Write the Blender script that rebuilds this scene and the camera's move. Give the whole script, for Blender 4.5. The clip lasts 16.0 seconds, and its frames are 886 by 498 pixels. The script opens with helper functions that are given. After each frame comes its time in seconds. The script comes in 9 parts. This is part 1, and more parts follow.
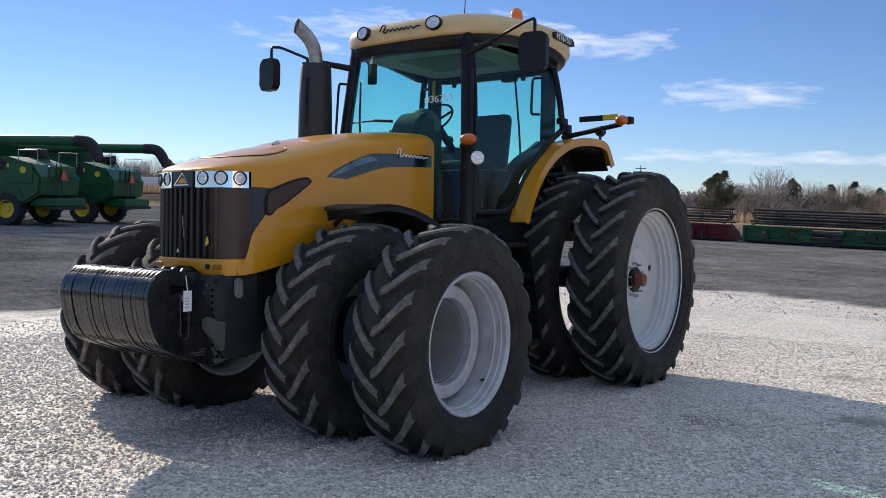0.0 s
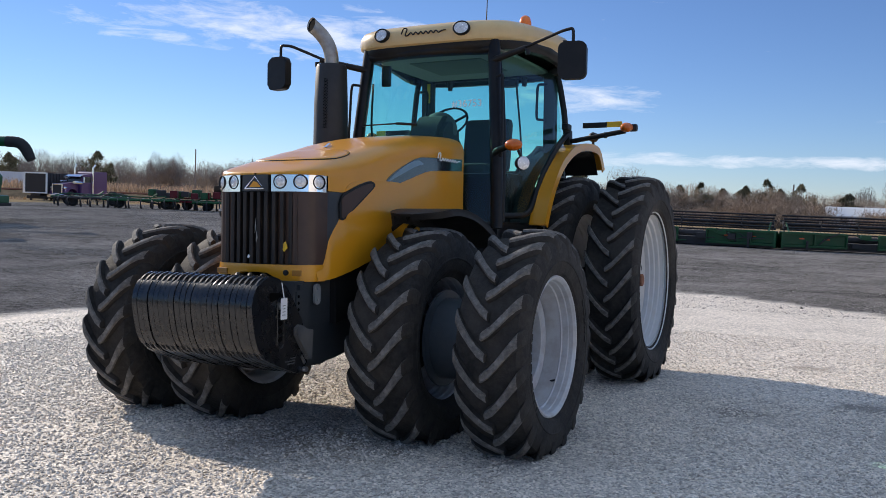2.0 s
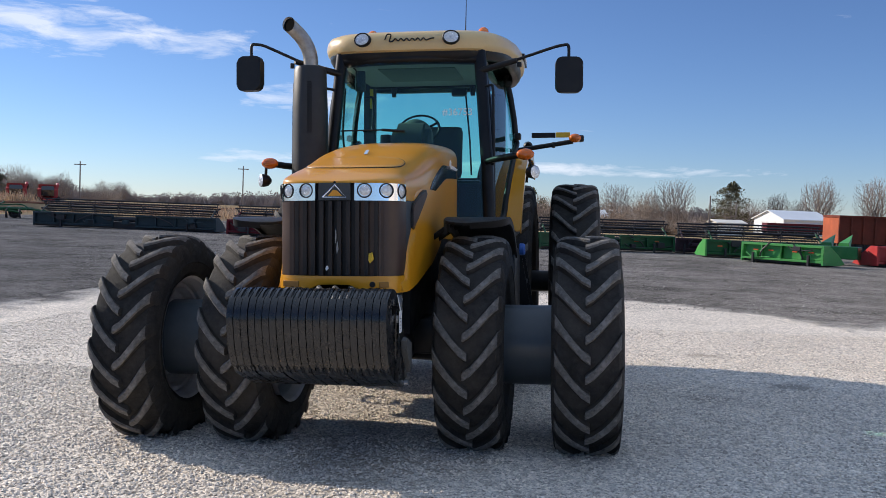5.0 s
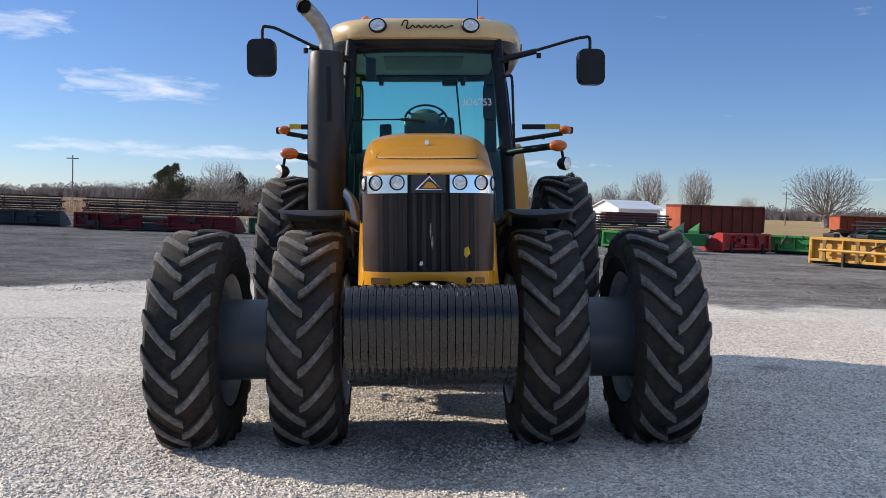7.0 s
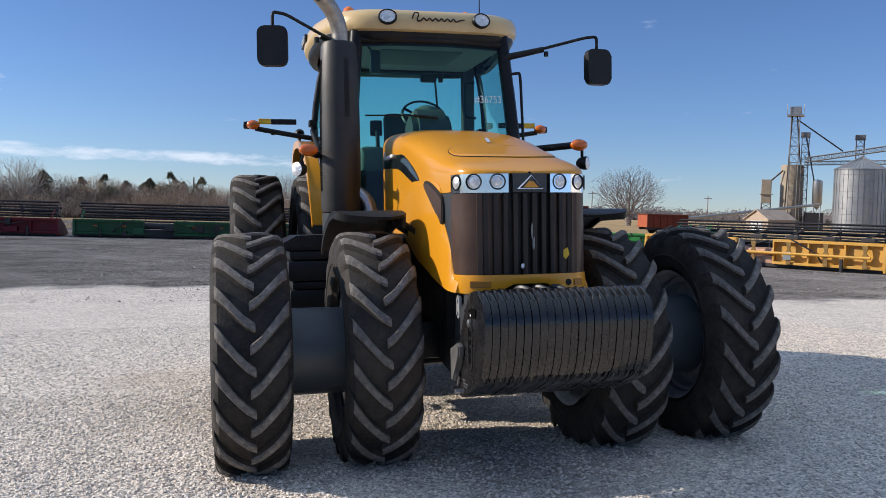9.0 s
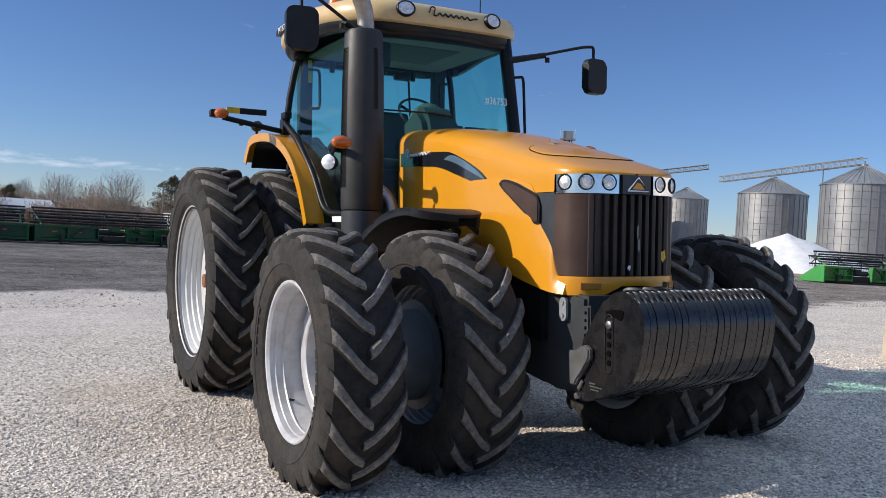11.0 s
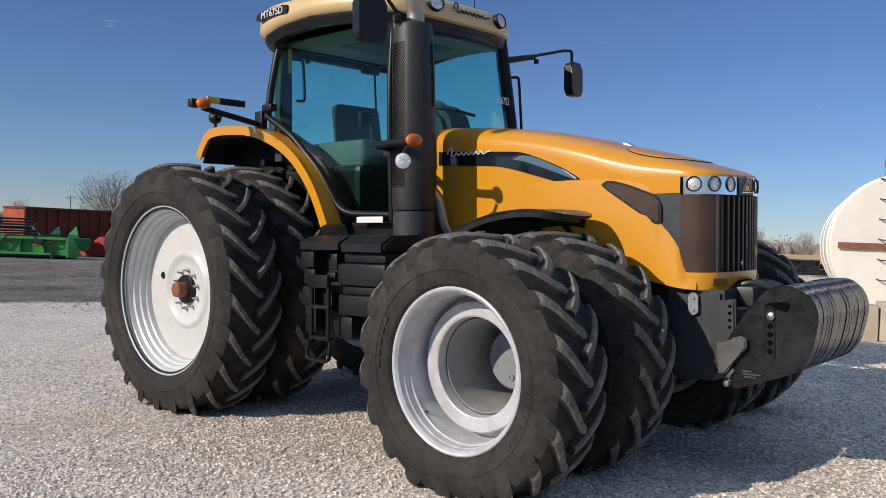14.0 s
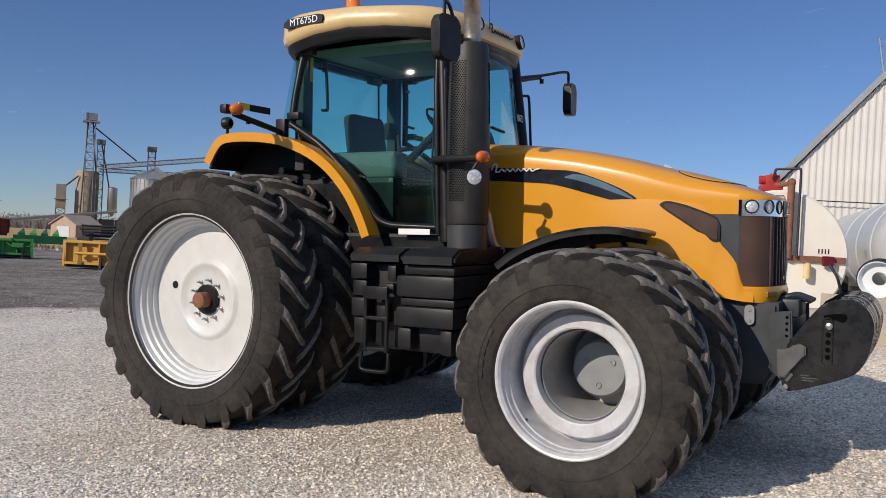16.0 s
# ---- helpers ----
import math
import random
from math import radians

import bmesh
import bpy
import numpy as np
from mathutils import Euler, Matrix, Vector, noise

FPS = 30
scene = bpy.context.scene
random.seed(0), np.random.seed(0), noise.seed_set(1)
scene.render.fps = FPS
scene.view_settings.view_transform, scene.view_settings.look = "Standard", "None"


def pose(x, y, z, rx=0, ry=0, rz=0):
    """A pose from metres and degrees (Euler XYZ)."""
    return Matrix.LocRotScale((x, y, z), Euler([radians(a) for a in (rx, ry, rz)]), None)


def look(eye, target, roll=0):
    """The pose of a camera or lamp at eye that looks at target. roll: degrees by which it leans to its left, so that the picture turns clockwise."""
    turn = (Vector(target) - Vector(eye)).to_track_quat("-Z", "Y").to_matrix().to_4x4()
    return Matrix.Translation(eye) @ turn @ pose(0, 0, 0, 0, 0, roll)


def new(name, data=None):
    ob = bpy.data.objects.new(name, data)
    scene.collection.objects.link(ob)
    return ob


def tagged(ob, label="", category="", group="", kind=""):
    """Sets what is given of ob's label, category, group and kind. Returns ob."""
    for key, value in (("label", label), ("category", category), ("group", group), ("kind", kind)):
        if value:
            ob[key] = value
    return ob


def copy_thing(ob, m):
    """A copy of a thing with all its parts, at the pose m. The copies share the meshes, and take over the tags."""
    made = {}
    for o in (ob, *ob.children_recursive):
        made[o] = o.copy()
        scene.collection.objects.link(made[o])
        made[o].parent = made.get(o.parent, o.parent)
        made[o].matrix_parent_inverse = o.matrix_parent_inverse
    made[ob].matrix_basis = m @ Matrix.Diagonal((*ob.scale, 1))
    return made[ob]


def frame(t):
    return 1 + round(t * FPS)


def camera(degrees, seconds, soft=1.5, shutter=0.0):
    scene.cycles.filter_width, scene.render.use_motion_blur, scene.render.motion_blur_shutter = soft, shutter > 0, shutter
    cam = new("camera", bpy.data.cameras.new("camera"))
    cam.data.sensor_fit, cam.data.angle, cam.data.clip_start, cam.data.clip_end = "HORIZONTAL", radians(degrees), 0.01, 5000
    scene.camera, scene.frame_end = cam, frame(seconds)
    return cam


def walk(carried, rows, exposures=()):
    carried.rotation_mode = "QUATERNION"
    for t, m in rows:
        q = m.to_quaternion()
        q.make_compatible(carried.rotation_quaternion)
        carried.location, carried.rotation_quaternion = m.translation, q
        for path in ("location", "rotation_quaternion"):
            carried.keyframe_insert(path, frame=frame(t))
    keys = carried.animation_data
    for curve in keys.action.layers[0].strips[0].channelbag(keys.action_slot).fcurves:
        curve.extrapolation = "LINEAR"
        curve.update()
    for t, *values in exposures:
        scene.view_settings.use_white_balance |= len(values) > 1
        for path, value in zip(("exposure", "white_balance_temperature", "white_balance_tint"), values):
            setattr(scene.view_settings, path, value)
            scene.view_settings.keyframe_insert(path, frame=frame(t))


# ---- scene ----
cam = camera(54.1, 16.0, 0.5)
PATH = [
    (0, (4.769, -4.559, 1.401), (3.594, -2.941, 1.356), 0.9),
    (0.5, (4.473, -4.821, 1.407), (3.362, -3.159, 1.361), 0.9),
    (1, (4.186, -4.975, 1.393), (3.142, -3.27, 1.346), 0.9),
    (1.5, (3.893, -5.157, 1.404), (2.925, -3.408, 1.358), 0.9),
    (2, (3.561, -5.369, 1.428), (2.67, -3.579, 1.382), 0.9),
    (2.5, (3.259, -5.499, 1.416), (2.45, -3.67, 1.38), 0.7),
    (3, (2.925, -5.654, 1.434), (2.203, -3.79, 1.403), 0.6),
    (3.5, (2.607, -5.86, 1.448), (1.979, -3.961, 1.416), 0.6),
    (4, (2.301, -5.956, 1.422), (1.763, -4.03, 1.39), 0.5),
    (4.2, (2.139, -5.988, 1.432), (1.647, -4.05, 1.401), 0.4),
    (6.3, (0.461, -6.126, 1.472), (0.404, -4.127, 1.424), 0.1),
    (6.5, (0.307, -6.119, 1.483), (0.283, -4.12, 1.432), -0.0),
    (7, (-0.068, -6.026, 1.466), (-0.009, -4.028, 1.409), -0.3),
    (7.5, (-0.46, -5.948, 1.501), (-0.312, -3.955, 1.437), -0.7),
    (8, (-0.868, -5.853, 1.519), (-0.624, -3.869, 1.451), -0.7),
    (8.5, (-1.256, -5.69, 1.502), (-0.894, -3.724, 1.438), -0.7),
    (9, (-1.666, -5.574, 1.488), (-1.183, -3.634, 1.426), -0.7),
    (9.2, (-1.809, -5.52, 1.466), (-1.288, -3.59, 1.409), -0.5),
    (11.3, (-3.481, -4.604, 1.424), (-2.477, -2.875, 1.384), 0.4),
    (11.5, (-3.588, -4.539, 1.458), (-2.557, -2.825, 1.415), 0.0),
    (12, (-4.009, -4.317, 1.459), (-2.879, -2.667, 1.417), -0.1),
    (12.5, (-4.348, -4.069, 1.437), (-3.123, -2.489, 1.393), -0.2),
    (13, (-4.63, -3.795, 1.466), (-3.323, -2.282, 1.417), -0.2),
    (13.5, (-4.998, -3.465, 1.477), (-3.597, -2.039, 1.423), -0.0),
    (14, (-5.226, -3.097, 1.465), (-3.734, -1.766, 1.412), -0.1),
    (14.5, (-5.497, -2.758, 1.492), (-3.926, -1.521, 1.44), -0.2),
    (15, (-5.768, -2.464, 1.518), (-4.142, -1.302, 1.473), -0.1),
    (15.5, (-6.004, -2.161, 1.523), (-4.324, -1.078, 1.479), 0.2),
    (16, (-6.33, -1.895, 1.539), (-4.602, -0.889, 1.492), 0.8),
]
# the gravel pad and the tractor on it lean a little against the level horizon
LEVEL = Vector((0.037, -0.023, 1.0)).normalized().rotation_difference(Vector((0, 0, 1))).to_matrix().to_4x4()
walk(cam, [(t, LEVEL @ look(eye, target, roll)) for t, eye, target, roll in PATH], [(0, 0.14, 6300, 13), (8, 0.12, 6200, 13), (11.5, -0.06, 6100, 13), (16, -0.34, 6300, 13)])


# ---- sky, sun ----
SUN = (LEVEL.to_3x3() @ Vector((-0.948 * math.cos(radians(28)), 0.318 * math.cos(radians(28)), math.sin(radians(28))))).normalized()


def node(tree, kind, operation="", **values):
    n = tree.nodes.new(kind)
    if operation:
        n.operation = operation
    for key, value in values.items():
        n.inputs[key].default_value = value
    return n


world = bpy.data.worlds.new("sky")
scene.world = world
world.use_nodes = True
wt = world.node_tree
wt.nodes.clear()
w_out = wt.nodes.new("ShaderNodeOutputWorld")
w_bg = wt.nodes.new("ShaderNodeBackground")
w_sky = wt.nodes.new("ShaderNodeTexSky")
w_sky.sky_type, w_sky.sun_disc = "NISHITA", False
w_sky.sun_elevation = math.asin(SUN.z)
w_sky.sun_rotation = math.atan2(SUN.x, SUN.y)
w_sky.air_density, w_sky.dust_density, w_sky.ozone_density, w_sky.altitude = 1.0, 0.0, 3.5, 1200.0
w_bg.inputs["Strength"].default_value = 0.088
# thin ice clouds: stretched noise, thinned out by a few broad banks
w_geo = wt.nodes.new("ShaderNodeTexCoord")
w_map = wt.nodes.new("ShaderNodeMapping")
w_map.inputs["Scale"].default_value = (9.0, 9.0, 42.0)
wt.links.new(w_geo.outputs["Generated"], w_map.inputs["Vector"])
w_noise = wt.nodes.new("ShaderNodeTexNoise")
w_noise.inputs["Scale"].default_value, w_noise.inputs["Detail"].default_value, w_noise.inputs["Roughness"].default_value = 1.6, 9.0, 0.62
w_noise.inputs["Distortion"].default_value = 0.4
wt.links.new(w_map.outputs["Vector"], w_noise.inputs["Vector"])


def bank(azimuth, elevation, wide, high):
    """How far inside one bank of cloud a direction lies, 0 to 1."""
    a, e = radians(azimuth), radians(elevation)
    d = Vector((math.sin(a) * math.cos(e), math.cos(a) * math.cos(e), math.sin(e)))
    side = Vector((math.cos(a), -math.sin(a), 0))
    top = side.cross(d)
    total = None
    for axis, size in ((side, wide), (top, high)):
        dot = wt.nodes.new("ShaderNodeVectorMath")
        dot.operation = "DOT_PRODUCT"
        dot.inputs[1].default_value = axis
        wt.links.new(w_geo.outputs["Generated"], dot.inputs[0])
        off = node(wt, "ShaderNodeMath", operation="SUBTRACT")
        off.inputs[1].default_value = d.dot(axis)
        wt.links.new(dot.outputs["Value"], off.inputs[0])
        div = node(wt, "ShaderNodeMath", operation="DIVIDE")
        div.inputs[1].default_value = math.sin(radians(size))
        wt.links.new(off.outputs[0], div.inputs[0])
        sq = node(wt, "ShaderNodeMath", operation="POWER")
        sq.inputs[1].default_value = 2
        ab = node(wt, "ShaderNodeMath", operation="ABSOLUTE")
        wt.links.new(div.outputs[0], ab.inputs[0])
        wt.links.new(ab.outputs[0], sq.inputs[0])
        if total is None:
            total = sq
        else:
            add = node(wt, "ShaderNodeMath", operation="ADD")
            wt.links.new(total.outputs[0], add.inputs[0])
            wt.links.new(sq.outputs[0], add.inputs[1])
            total = add
    inv = node(wt, "ShaderNodeMath", operation="SUBTRACT")
    inv.inputs[0].default_value = 1
    wt.links.new(total.outputs[0], inv.inputs[1])
    inv.use_clamp = True
    return inv


# azimuth, elevation, half-width, half-height of each bank, in degrees
banks = [bank(-17.6, 6.75, 6.5, 1.5), bank(-36, 10.2, 17, 2.2), bank(-27, 9.9, 8, 1.6), bank(-14, 2.9, 16, 0.65), bank(3, 2.9, 14, 0.55)]
mask = banks[0]
for b in banks[1:]:
    top_of = node(wt, "ShaderNodeMath", operation="MAXIMUM")
    wt.links.new(mask.outputs[0], top_of.inputs[0])
    wt.links.new(b.outputs[0], top_of.inputs[1])
    mask = top_of
w_mul = node(wt, "ShaderNodeMath", operation="MULTIPLY_ADD")
w_mul.inputs[1].default_value, w_mul.inputs[2].default_value = 0.34, 0.0
wt.links.new(mask.outputs[0], w_mul.inputs[0])
w_add = node(wt, "ShaderNodeMath", operation="ADD")
wt.links.new(w_noise.outputs["Fac"], w_add.inputs[0])
wt.links.new(w_mul.outputs[0], w_add.inputs[1])
w_ramp = wt.nodes.new("ShaderNodeMapRange")
w_ramp.inputs["From Min"].default_value, w_ramp.inputs["From Max"].default_value = 0.68, 0.95
w_ramp.inputs["To Max"].default_value = 0.72
wt.links.new(w_add.outputs[0], w_ramp.inputs["Value"])
w_mix = wt.nodes.new("ShaderNodeMix")
w_mix.data_type = "RGBA"
w_mix.inputs["B"].default_value = (10.0, 10.4, 11.0, 1)
wt.links.new(w_ramp.outputs["Result"], w_mix.inputs["Factor"])
w_tint = node(wt, "ShaderNodeVectorMath", operation="MULTIPLY")
w_tint.inputs[1].default_value = (0.88, 0.97, 1.17)
wt.links.new(w_sky.outputs["Color"], w_tint.inputs[0])
wt.links.new(w_tint.outputs["Vector"], w_mix.inputs["A"])
# unseen cirrus veil added to brighten the shade, broken, thicker towards the zenith
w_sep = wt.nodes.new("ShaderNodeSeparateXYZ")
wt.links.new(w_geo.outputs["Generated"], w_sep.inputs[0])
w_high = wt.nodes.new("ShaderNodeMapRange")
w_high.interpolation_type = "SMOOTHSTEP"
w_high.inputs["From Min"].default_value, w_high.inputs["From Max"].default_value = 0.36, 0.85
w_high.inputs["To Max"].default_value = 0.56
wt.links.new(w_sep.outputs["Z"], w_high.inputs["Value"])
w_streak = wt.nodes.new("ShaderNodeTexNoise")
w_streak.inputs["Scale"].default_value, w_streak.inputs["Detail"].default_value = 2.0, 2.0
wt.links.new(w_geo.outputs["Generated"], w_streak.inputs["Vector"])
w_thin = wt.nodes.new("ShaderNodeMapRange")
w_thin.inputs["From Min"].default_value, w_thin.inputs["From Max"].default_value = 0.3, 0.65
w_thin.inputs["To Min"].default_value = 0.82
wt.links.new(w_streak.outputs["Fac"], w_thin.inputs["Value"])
w_fill = node(wt, "ShaderNodeMath", operation="MULTIPLY")
wt.links.new(w_high.outputs["Result"], w_fill.inputs[0])
wt.links.new(w_thin.outputs["Result"], w_fill.inputs[1])
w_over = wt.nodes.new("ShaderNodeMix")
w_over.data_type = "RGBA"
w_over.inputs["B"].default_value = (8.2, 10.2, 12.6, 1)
wt.links.new(w_fill.outputs[0], w_over.inputs["Factor"])
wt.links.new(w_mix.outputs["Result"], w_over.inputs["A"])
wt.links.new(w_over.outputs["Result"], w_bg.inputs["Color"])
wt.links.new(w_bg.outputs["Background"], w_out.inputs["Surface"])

sun_lamp = new("sun", bpy.data.lights.new("sun", "SUN"))
sun_lamp.data.energy, sun_lamp.data.angle, sun_lamp.data.color = 4.9, radians(0.53), (1.0, 0.89, 0.73)
sun_lamp.matrix_world = look(SUN * 60, (0, 0, 0))


# ---- materials ----
def material(name, color, rough=0.6, metal=0.0, vary=0.12, scale=8.0, bump=0.0, bump_scale=60.0, coat=0.0, dust=None, dust_amount=0.0, spec=0.5, island=0.0, stains=0.0, stain_color=(0.1, 0.06, 0.03), stain_scale=3.0, wear=1.0):
    m = bpy.data.materials.new(name)
    m.use_nodes = True
    t = m.node_tree
    bs = t.nodes["Principled BSDF"]
    bs.inputs["Roughness"].default_value, bs.inputs["Metallic"].default_value = rough, metal
    bs.inputs["Coat Weight"].default_value, bs.inputs["Coat Roughness"].default_value = coat, 0.08
    bs.inputs["Specular IOR Level"].default_value = spec
    co = t.nodes.new("ShaderNodeTexCoord")
    n1 = node(t, "ShaderNodeTexNoise", Scale=scale, Detail=6.0, Roughness=0.6)
    t.links.new(co.outputs["Object"], n1.inputs["Vector"])
    mr = t.nodes.new("ShaderNodeMapRange")
    mr.inputs["From Min"].default_value, mr.inputs["From Max"].default_value = 0.3, 0.7
    mr.inputs["To Min"].default_value, mr.inputs["To Max"].default_value = 1 - vary, 1 + vary
    t.links.new(n1.outputs["Fac"], mr.inputs["Value"])
    last = mr.outputs["Result"]
    if island:
        info = t.nodes.new("ShaderNodeNewGeometry")
        m2 = t.nodes.new("ShaderNodeMapRange")
        m2.inputs["To Min"].default_value, m2.inputs["To Max"].default_value = 1 - island, 1 + island
        t.links.new(info.outputs["Random Per Island"], m2.inputs["Value"])
        mm = node(t, "ShaderNodeMath", operation="MULTIPLY")
        t.links.new(last, mm.inputs[0])
        t.links.new(m2.outputs["Result"], mm.inputs[1])
        last = mm.outputs[0]
    mul = t.nodes.new("ShaderNodeVectorMath")
    mul.operation = "SCALE"
    mul.inputs[0].default_value = color
    t.links.new(last, mul.inputs["Scale"])
    col = mul.outputs["Vector"]
    for amount, c2, sc in ((dust_amount, dust, 2.3), (stains, stain_color, stain_scale)):
        if amount and c2:
            n2 = node(t, "ShaderNodeTexNoise", Scale=sc, Detail=8.0, Roughness=0.68)
            t.links.new(co.outputs["Object"], n2.inputs["Vector"])
            m3 = t.nodes.new("ShaderNodeMapRange")
            m3.inputs["From Min"].default_value, m3.inputs["From Max"].default_value = 0.42, 0.72
            m3.inputs["To Max"].default_value = amount
            t.links.new(n2.outputs["Fac"], m3.inputs["Value"])
            mx = t.nodes.new("ShaderNodeMix")
            mx.data_type = "RGBA"
            mx.inputs["B"].default_value = (*c2, 1)
            t.links.new(m3.outputs["Result"], mx.inputs["Factor"])
            t.links.new(col, mx.inputs["A"])
            col = mx.outputs["Result"]
    t.links.new(col, bs.inputs["Base Color"])
    mr2 = t.nodes.new("ShaderNodeMapRange")
    mr2.inputs["From Min"].default_value, mr2.inputs["From Max"].default_value = 0.3, 0.7
    mr2.inputs["To Min"].default_value, mr2.inputs["To Max"].default_value = max(rough - 0.08 * wear, 0.03), min(rough + 0.1 * wear, 1)
    t.links.new(n1.outputs["Fac"], mr2.inputs["Value"])
    t.links.new(mr2.outputs["Result"], bs.inputs["Roughness"])
    if bump:
        n3 = node(t, "ShaderNodeTexNoise", Scale=bump_scale, Detail=5.0)
        t.links.new(co.outputs["Object"], n3.inputs["Vector"])
        bp = t.nodes.new("ShaderNodeBump")
        bp.inputs["Strength"].default_value, bp.inputs["Distance"].default_value = bump, 0.01
        t.links.new(n3.outputs["Fac"], bp.inputs["Height"])
        t.links.new(bp.outputs["Normal"], bs.inputs["Normal"])
    return m


def glass(name, tint, gloss=0.6):
    m = bpy.data.materials.new(name)
    m.use_nodes = True
    t = m.node_tree
    t.nodes.clear()
    o = t.nodes.new("ShaderNodeOutputMaterial")
    tr = t.nodes.new("ShaderNodeBsdfTransparent")
    tr.inputs["Color"].default_value = (*tint, 1)
    gl = t.nodes.new("ShaderNodeBsdfGlossy")
    gl.inputs["Roughness"].default_value = 0.015
    lw = t.nodes.new("ShaderNodeLayerWeight")
    lw.inputs["Blend"].default_value = 0.5
    mx = t.nodes.new("ShaderNodeMixShader")
    steep = node(t, "ShaderNodeMath", "POWER")
    steep.inputs[1].default_value = 4.5
    t.links.new(lw.outputs["Facing"], steep.inputs[0])
    half = node(t, "ShaderNodeMath", "MULTIPLY_ADD")
    half.inputs[1].default_value, half.inputs[2].default_value = gloss, 0.045
    t.links.new(steep.outputs[0], half.inputs[0])
    t.links.new(half.outputs[0], mx.inputs["Fac"])
    t.links.new(tr.outputs[0], mx.inputs[1])
    t.links.new(gl.outputs[0], mx.inputs[2])
    t.links.new(mx.outputs[0], o.inputs["Surface"])
    return m


YELLOW = material("yellow_paint", (0.66, 0.285, 0.010), 0.3, vary=0.02, coat=0.35, dust=(0.55, 0.34, 0.08), dust_amount=0.03, spec=0.4, wear=0.15)
DARKYELLOW = material("dull_amber_inset", (0.30, 0.13, 0.012), 0.4, vary=0.1)
CREAM = material("cream_roof_paint", (0.66, 0.47, 0.21), 0.35, vary=0.05, coat=0.4, dust=(0.6, 0.5, 0.35), dust_amount=0.15)
CHARCOAL = material("charcoal_panel", (0.032, 0.037, 0.042), 0.45, vary=0.12, dust=(0.14, 0.13, 0.11), dust_amount=0.25)
BLACK = material("black_plastic", (0.010, 0.0103, 0.0115), 0.44, spec=0.3, vary=0.2, bump=0.05, bump_scale=200, dust=(0.06, 0.056, 0.05), dust_amount=0.22)
FRAME = material("black_frame_paint", (0.008, 0.0084, 0.0095), 0.36, spec=0.25, vary=0.2, dust=(0.06, 0.054, 0.045), dust_amount=0.25)
RUBBER = material("tyre_rubber", (0.019, 0.0174, 0.016), 0.8, spec=0.28, vary=0.3, scale=14, bump=0.4, bump_scale=70, dust=(0.105, 0.088, 0.071), dust_amount=0.5, stains=0.3, stain_color=(0.085, 0.078, 0.070), stain_scale=26)
LUG = material("worn_lug_rubber", (0.150, 0.140, 0.129), 0.86, spec=0.25, vary=0.4, scale=30, bump=0.7, bump_scale=75, dust=(0.31, 0.285, 0.255), dust_amount=0.5, stains=0.75, stain_color=(0.035, 0.033, 0.031), stain_scale=24)
SILVER = material("silver_rim_paint", (0.58, 0.59, 0.60), 0.4, vary=0.07, metal=0.1, dust=(0.42, 0.38, 0.33), dust_amount=0.2, stains=0.35, stain_color=(0.20, 0.10, 0.06), stain_scale=9)
WHITEDISC = material("white_wheel_paint", (0.61, 0.61, 0.59), 0.4, vary=0.05, dust=(0.5, 0.45, 0.38), dust_amount=0.15, stains=0.18, stain_color=(0.45, 0.40, 0.33), stain_scale=5)
HUBGREY = material("dual_hub_grey", (0.060, 0.075, 0.090), 0.4, vary=0.12, dust=(0.16, 0.15, 0.13), dust_amount=0.25)
BORE = material("dusty_drum_bore", (0.34, 0.335, 0.325), 0.55, vary=0.15, dust=(0.36, 0.32, 0.27), dust_amount=0.3)
COVERGREY = material("hub_cover_grey", (0.23, 0.24, 0.245), 0.5, vary=0.1)
RUST = material("rusty_hub", (0.22, 0.085, 0.04), 0.75, vary=0.35, scale=30, bump=0.3)
CHROME = material("chrome_bezel", (0.86, 0.87, 0.9), 0.07, metal=1.0, vary=0.03)
STEEL = material("steel", (0.45, 0.45, 0.46), 0.35, metal=0.9, vary=0.15)
EXHAUST = material("weathered_exhaust_pipe", (0.42, 0.38, 0.33), 0.42, metal=0.8, vary=0.25, scale=14, stains=0.5, stain_color=(0.16, 0.09, 0.05), stain_scale=8)
GRILLE = material("brown_grille_mesh", (0.062, 0.036, 0.026), 0.36, vary=0.2, scale=5, dust=(0.12, 0.075, 0.05), dust_amount=0.35, spec=0.35)
SLAT = material("dark_grille_slat", (0.019, 0.0145, 0.0125), 0.45, vary=0.25, dust=(0.075, 0.05, 0.036), dust_amount=0.3, spec=0.35)
WEIGHT = material("black_weight_paint", (0.009, 0.0092, 0.0105), 0.27, vary=0.25, scale=16, bump=0.03, bump_scale=90, coat=0.3, spec=0.45, dust=(0.06, 0.05, 0.04), dust_amount=0.3, island=0.2)
SHIELD = material("sooty_shield_paint", (0.018, 0.0175, 0.017), 0.5, vary=0.2, scale=9, bump=0.08, bump_scale=90, dust=(0.075, 0.07, 0.062), dust_amount=0.35)
# near-black on solid patches, painting the shade inside holes and slots
HOLE = material("hole_shade_black", (0.004, 0.004, 0.004), 0.95, vary=0.1, spec=0.03)
HOOK = material("worn_hook_steel", (0.085, 0.085, 0.085), 0.5, vary=0.3, scale=10, dust=(0.16, 0.15, 0.13), dust_amount=0.4)
AMBER = material("amber_lens", (0.60, 0.125, 0.008), 0.22, vary=0.15, coat=0.5)
BEACON = material("orange_beacon_lens", (0.85, 0.19, 0.012), 0.2, vary=0.1, coat=0.6)
REDLENS = material("red_lens", (0.6, 0.02, 0.015), 0.2, vary=0.1, coat=0.6)
LENS = material("clear_lens", (0.82, 0.84, 0.86), 0.08, vary=0.05, coat=1.0)
